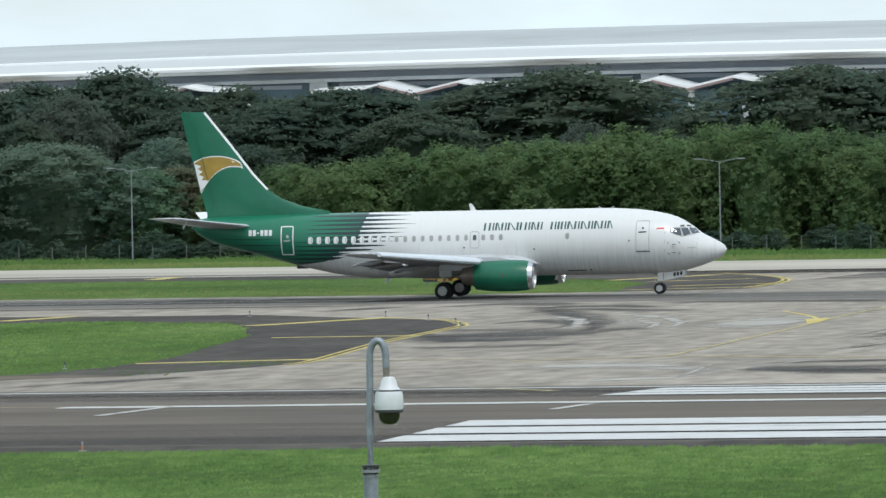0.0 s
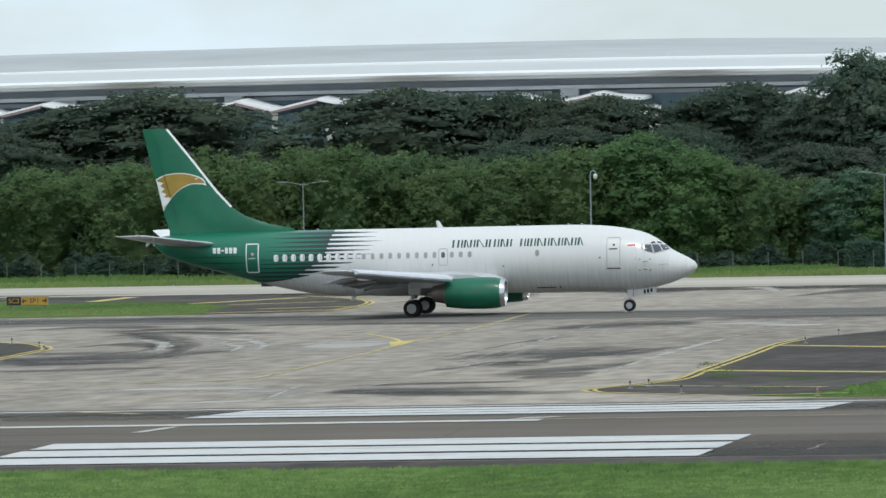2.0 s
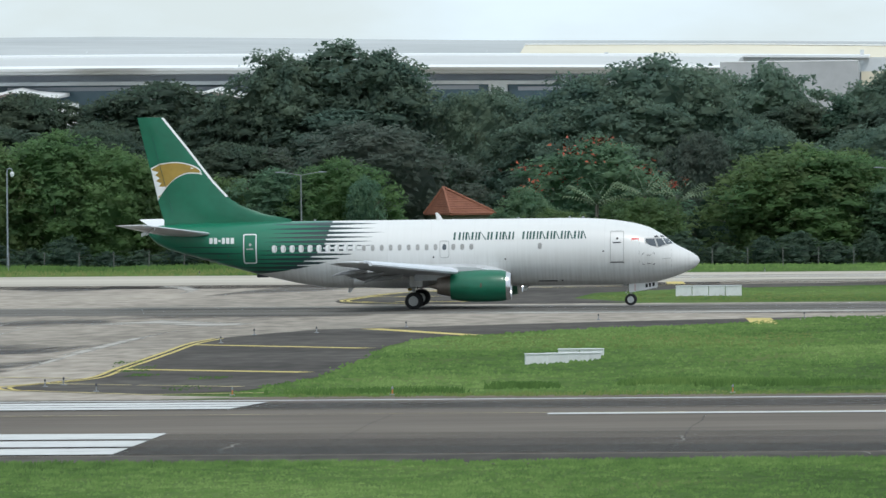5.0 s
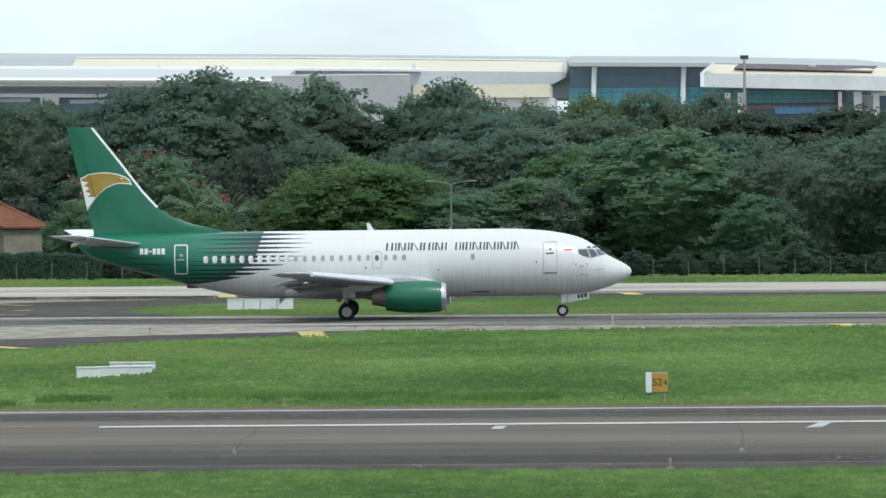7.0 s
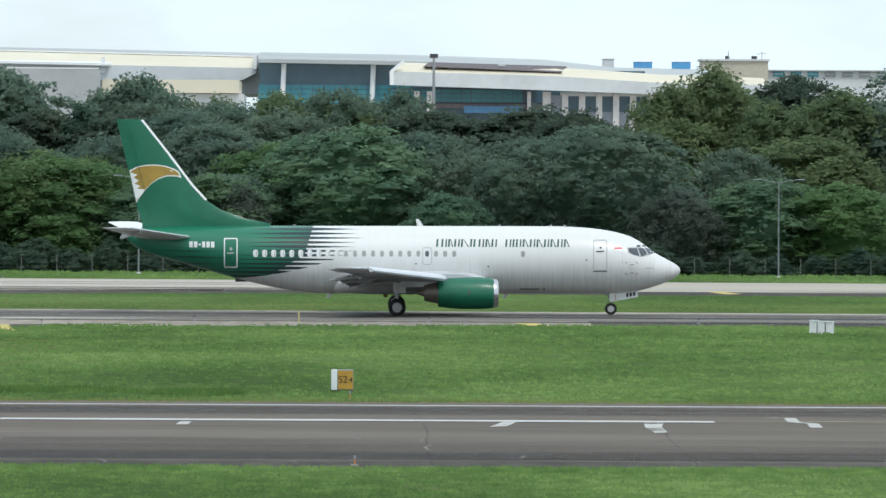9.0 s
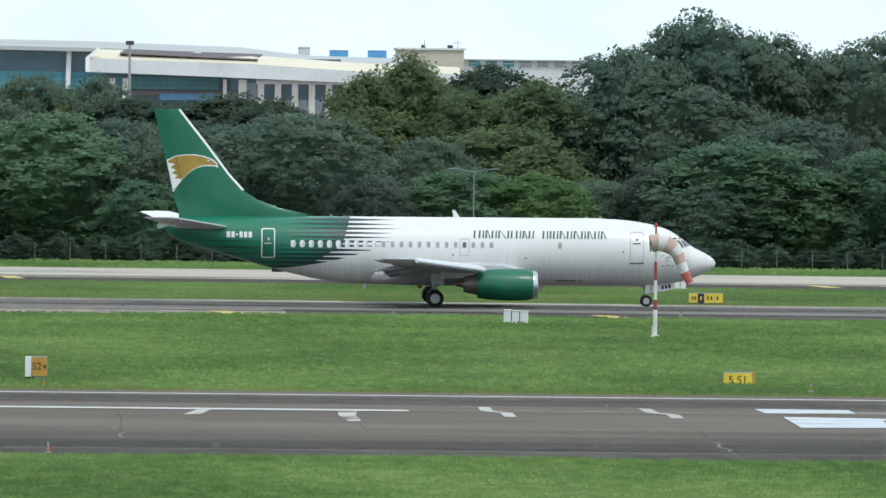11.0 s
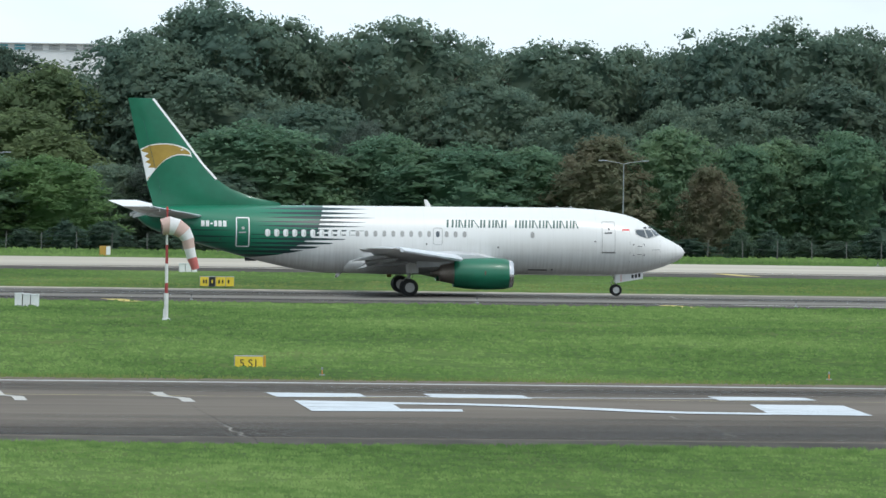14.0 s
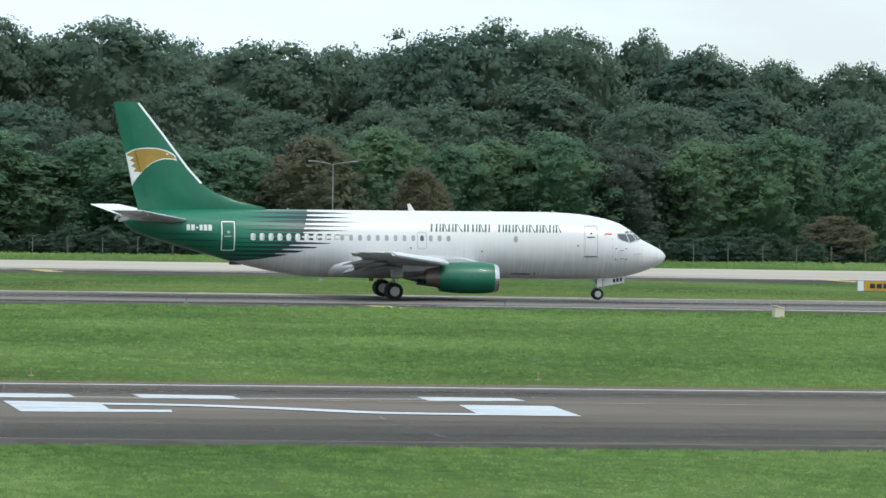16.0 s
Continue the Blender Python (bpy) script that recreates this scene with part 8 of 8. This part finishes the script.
# ---- grass blades ----
def tufts(name, n, x0, x1, y0, y1, height, spread, mat, seed, blocked, label, clumpy=0.5, blades=4):
    """Tufts of grass over a stretch of the field, thick in drifts."""
    rng = np.random.default_rng(seed)
    px, py = rng.uniform(x0, x1, n * 2), rng.uniform(y0, y1, n * 2)
    drift = np.sin(px * 0.31 + 2 * np.sin(py * 0.11)) * np.sin(py * 0.17 + 1.3 * np.sin(px * 0.19)) * 0.5 + 0.5
    keep = (rng.random(n * 2) < 1 - clumpy * (1 - drift)) & ~blocked(px, py)
    px, py, drift = px[keep][:n], py[keep][:n], drift[keep][:n]
    base = np.interp(py, LEVEL_Y, LEVEL_Z) - 0.00105 * (np.clip(px, -250, 200) - 67) * np.interp(py, [320, 480], [0, 1])
    out = []
    for _ in range(blades):
        a = rng.uniform(-0.7, 0.7, len(px))
        h = height * (0.45 + 0.55 * rng.random(len(px))) * (0.75 + 0.5 * drift)
        w = spread * (0.5 + rng.random(len(px))) * 0.5
        ox, oy = rng.normal(0, spread, len(px)), rng.normal(0, spread, len(px))
        lean = h * rng.uniform(-0.5, 0.5, len(px))
        p0 = np.stack([px + ox - w * np.cos(a), py + oy - w * np.sin(a), base - 0.02], 1)
        p1 = np.stack([px + ox + w * np.cos(a), py + oy + w * np.sin(a), base - 0.02], 1)
        p2 = np.stack([px + ox + lean, py + oy + h * rng.uniform(0.3, 1.6, len(px)), base + h], 1)
        tri = np.stack([p0, p1, p2], 1)
        away = np.cross(p1 - p0, p2 - p0)[:, 1] > 0
        tri[away] = tri[away][:, ::-1]
        out.append(tri)
    v = np.concatenate(out).reshape(-1, 3)
    me = bpy.data.meshes.new(name)
    me.from_pydata(v.tolist(), [], np.arange(len(v)).reshape(-1, 3).tolist())
    me.materials.append(mat)
    me.polygons.foreach_set("use_smooth", [True] * len(me.polygons))
    me.update()
    me.normals_split_custom_set_from_vertices([(0.0, -0.25, 0.968)] * len(me.vertices))
    return tagged(new(name, me), label, "grass", kind="stuff")


def inside(x, y, outline):
    """Which points lie inside an outline."""
    hit = np.zeros(len(x), bool)
    for (x0, y0), (x1, y1) in zip(outline, outline[1:] + outline[:1]):
        if y0 != y1:
            hit ^= ((y0 > y) != (y1 > y)) & (x < (x1 - x0) * (y - y0) / (y1 - y0) + x0)
    return hit


FIELD_RIGHT = [(-33.0, 321), (-33.4, 327.5)] + RIGHT_GRASS[::-1] + [(16.5, 465), (420, 465), (420, 321)]
FIELD_LEFT = LEFT_GRASS + [(-420, 434), (-420, 338)]


def clear_mid(x, y):
    """Where no grass grows between the runway and the first taxiway."""
    return ~(inside(x, y, FIELD_RIGHT) | inside(x, y, FIELD_LEFT))


def clear_far(x, y):
    """Where no grass grows between the two taxiways."""
    left = x < np.interp(y, [511, 513, 530, 543, 562, 571, 583], [-100, -92, -93.4, -94.4, -100.5, -113, -145])
    right = x > np.interp(y, [511, 530, 552, 568, 578, 583], [-27.5, -32.4, -32.4, -26.4, -15.5, -3])
    return ~(left | right)


none = lambda x, y: np.zeros(len(x), bool)
tufts("grass_near", 34000, -72, 60, 198, 251.0, 0.10, 0.13, BLADES, 1, none, "bright green rough grass beside the runway", 0.6, 3)
tufts("grass_edge", 9000, -75, 62, 249.2, 251.4, 0.18, 0.06, BLADES, 2, none, "ragged grass edge along the runway", 0.3, 4)
tufts("grass_middle", 30000, -34, 105, 320, 468, 0.13, 0.22, BLADES, 3, clear_mid, "tall green grass between runway and taxiway", 0.75, 3)
tufts("grass_island", 7000, -122, -82, 337, 439, 0.10, 0.18, BLADES, 4, clear_mid, "green grass island beside the exit taxiway", 0.6, 3)
tufts("grass_strip", 9000, -150, 115, 510.5, 583, 0.07, 0.18, BLADES, 5, clear_far, "mown grass strip between the taxiways", 0.5, 3)
tufts("dry_grass", 6000, -150, 115, 511, 545, 0.08, 0.18, DRY_BLADES, 6, clear_far, "dry yellowish grass beside the taxiway", 0.6, 3)
tufts("dry_edge", 3500, -31, 105, 319.6, 323, 0.13, 0.08, DRY_BLADES, 7, none, "dry grass along the runway edge", 0.6, 3)
tufts("dry_verge", 6500, -205, -48, 655, 690, 0.30, 0.15, DRY_BLADES, 40, none, "dull dry grass along the far taxiway", 0.5, 3)
tufts("verge_weeds", 5200, -205, -70, 679, 697, 0.55, 0.16, CLUMP_BLADES, 12, none, "dark weeds along the foot of the fence", 0.5, 3)
tufts("grass_verge", 12000, -205, 150, 654, 702, 0.22, 0.16, BLADES, 8, none, "uncut grass along the perimeter fence", 0.4, 3)
for n, x0, x1, y0, y1, seed in ((1300, -17, -7, 329, 333, 9), (700, -7.5, -3.5, 327, 330, 21), (350, -24, -21, 328, 330, 22), (300, -19, -16, 331, 334, 23), (420, -32, -24, 322.5, 325.5, 24)):
    cx, cy, rx, ry = (x0 + x1) / 2, (y0 + y1) / 2, (x1 - x0) / 2, (y1 - y0) / 2
    tufts("grass_clump", n, x0, x1, y0, y1, 0.34, 0.10, CLUMP_BLADES, seed, lambda x, y: ((x - cx) / rx) ** 2 + ((y - cy) / ry) ** 2 > 0.75 + 0.5 * np.sin(x * 2.6) * np.sin(y * 1.9), "dark clump of tall grass in the field", 0.6, 4)
for i, (x, y, r) in enumerate(((-79.2, 352.0, 1.2), (-77.2, 350.5, 0.9), (-82.0, 343.0, 1.3), (-79.4, 340.1, 1.2), (-41.3, 360.2, 0.9), (-36.4, 344.1, 0.6), (-35.8, 331.6, 1.0), (-42.3, 367.0, 0.6), (-40.6, 355.2, 0.7), (-39.6, 348.4, 0.5))):
    tufts("weeds", 26, x - r, x + r, y - 3 * r, y + 3 * r, 0.08, 0.12, CLUMP_BLADES, 30 + i, none, "weeds growing through the asphalt shoulder", 0.8, 3)
tufts("dry_patch", 1500, -31, -14, 385, 418, 0.07, 0.2, DRY_BLADES, 10, clear_mid, "dry brownish patch in the grass", 0.9, 3)


def motions():
    rows = []
    for t, x in TAXI:
        rows.append((t, pose(x, 496.0, level(x - 16.6, 496.0) + 0.024 + 0.075, 1.2, -0.2, 0)))
    walk(plane, rows)
    # the windsock swings, bending a little at each band: seconds and degrees in all
    for t_band, band in enumerate(SOCK_TAIL):
        rows = []
        for t, bend in ((0, -2), (3, 4), (6, -6), (9, 4), (10.3, -6), (11.3, -6), (11.5, -4), (11.8, 2), (12, 6), (12.5, 10), (13, 8), (13.5, 9), (14, 2), (14.3, -6), (14.6, -14), (15, -26), (15.3, -28), (15.6, -31), (16, -27)):
            m = Matrix()
            for (x, z, r), share in list(zip(SOCK_WAY, SOCK_BEND))[:t_band + 1]:
                joint = Vector((x, 0, z))
                m = m @ Matrix.Translation(joint) @ Matrix.Rotation(radians(bend * share), 4, "Y") @ Matrix.Translation(-joint)
            rows.append((t, m))
        walk(band, rows)
    times = [k / 30 for k in range(481)]
    way = [taxi_x(t) - TAXI[0][1] for t in times]
    for wh, x, y, r in WHEELS:
        walk(wh, [(t, Matrix.Translation((x, y, r)) @ Matrix.Rotation(d / r, 4, "Y")) for t, d in zip(times, way)])


motions()
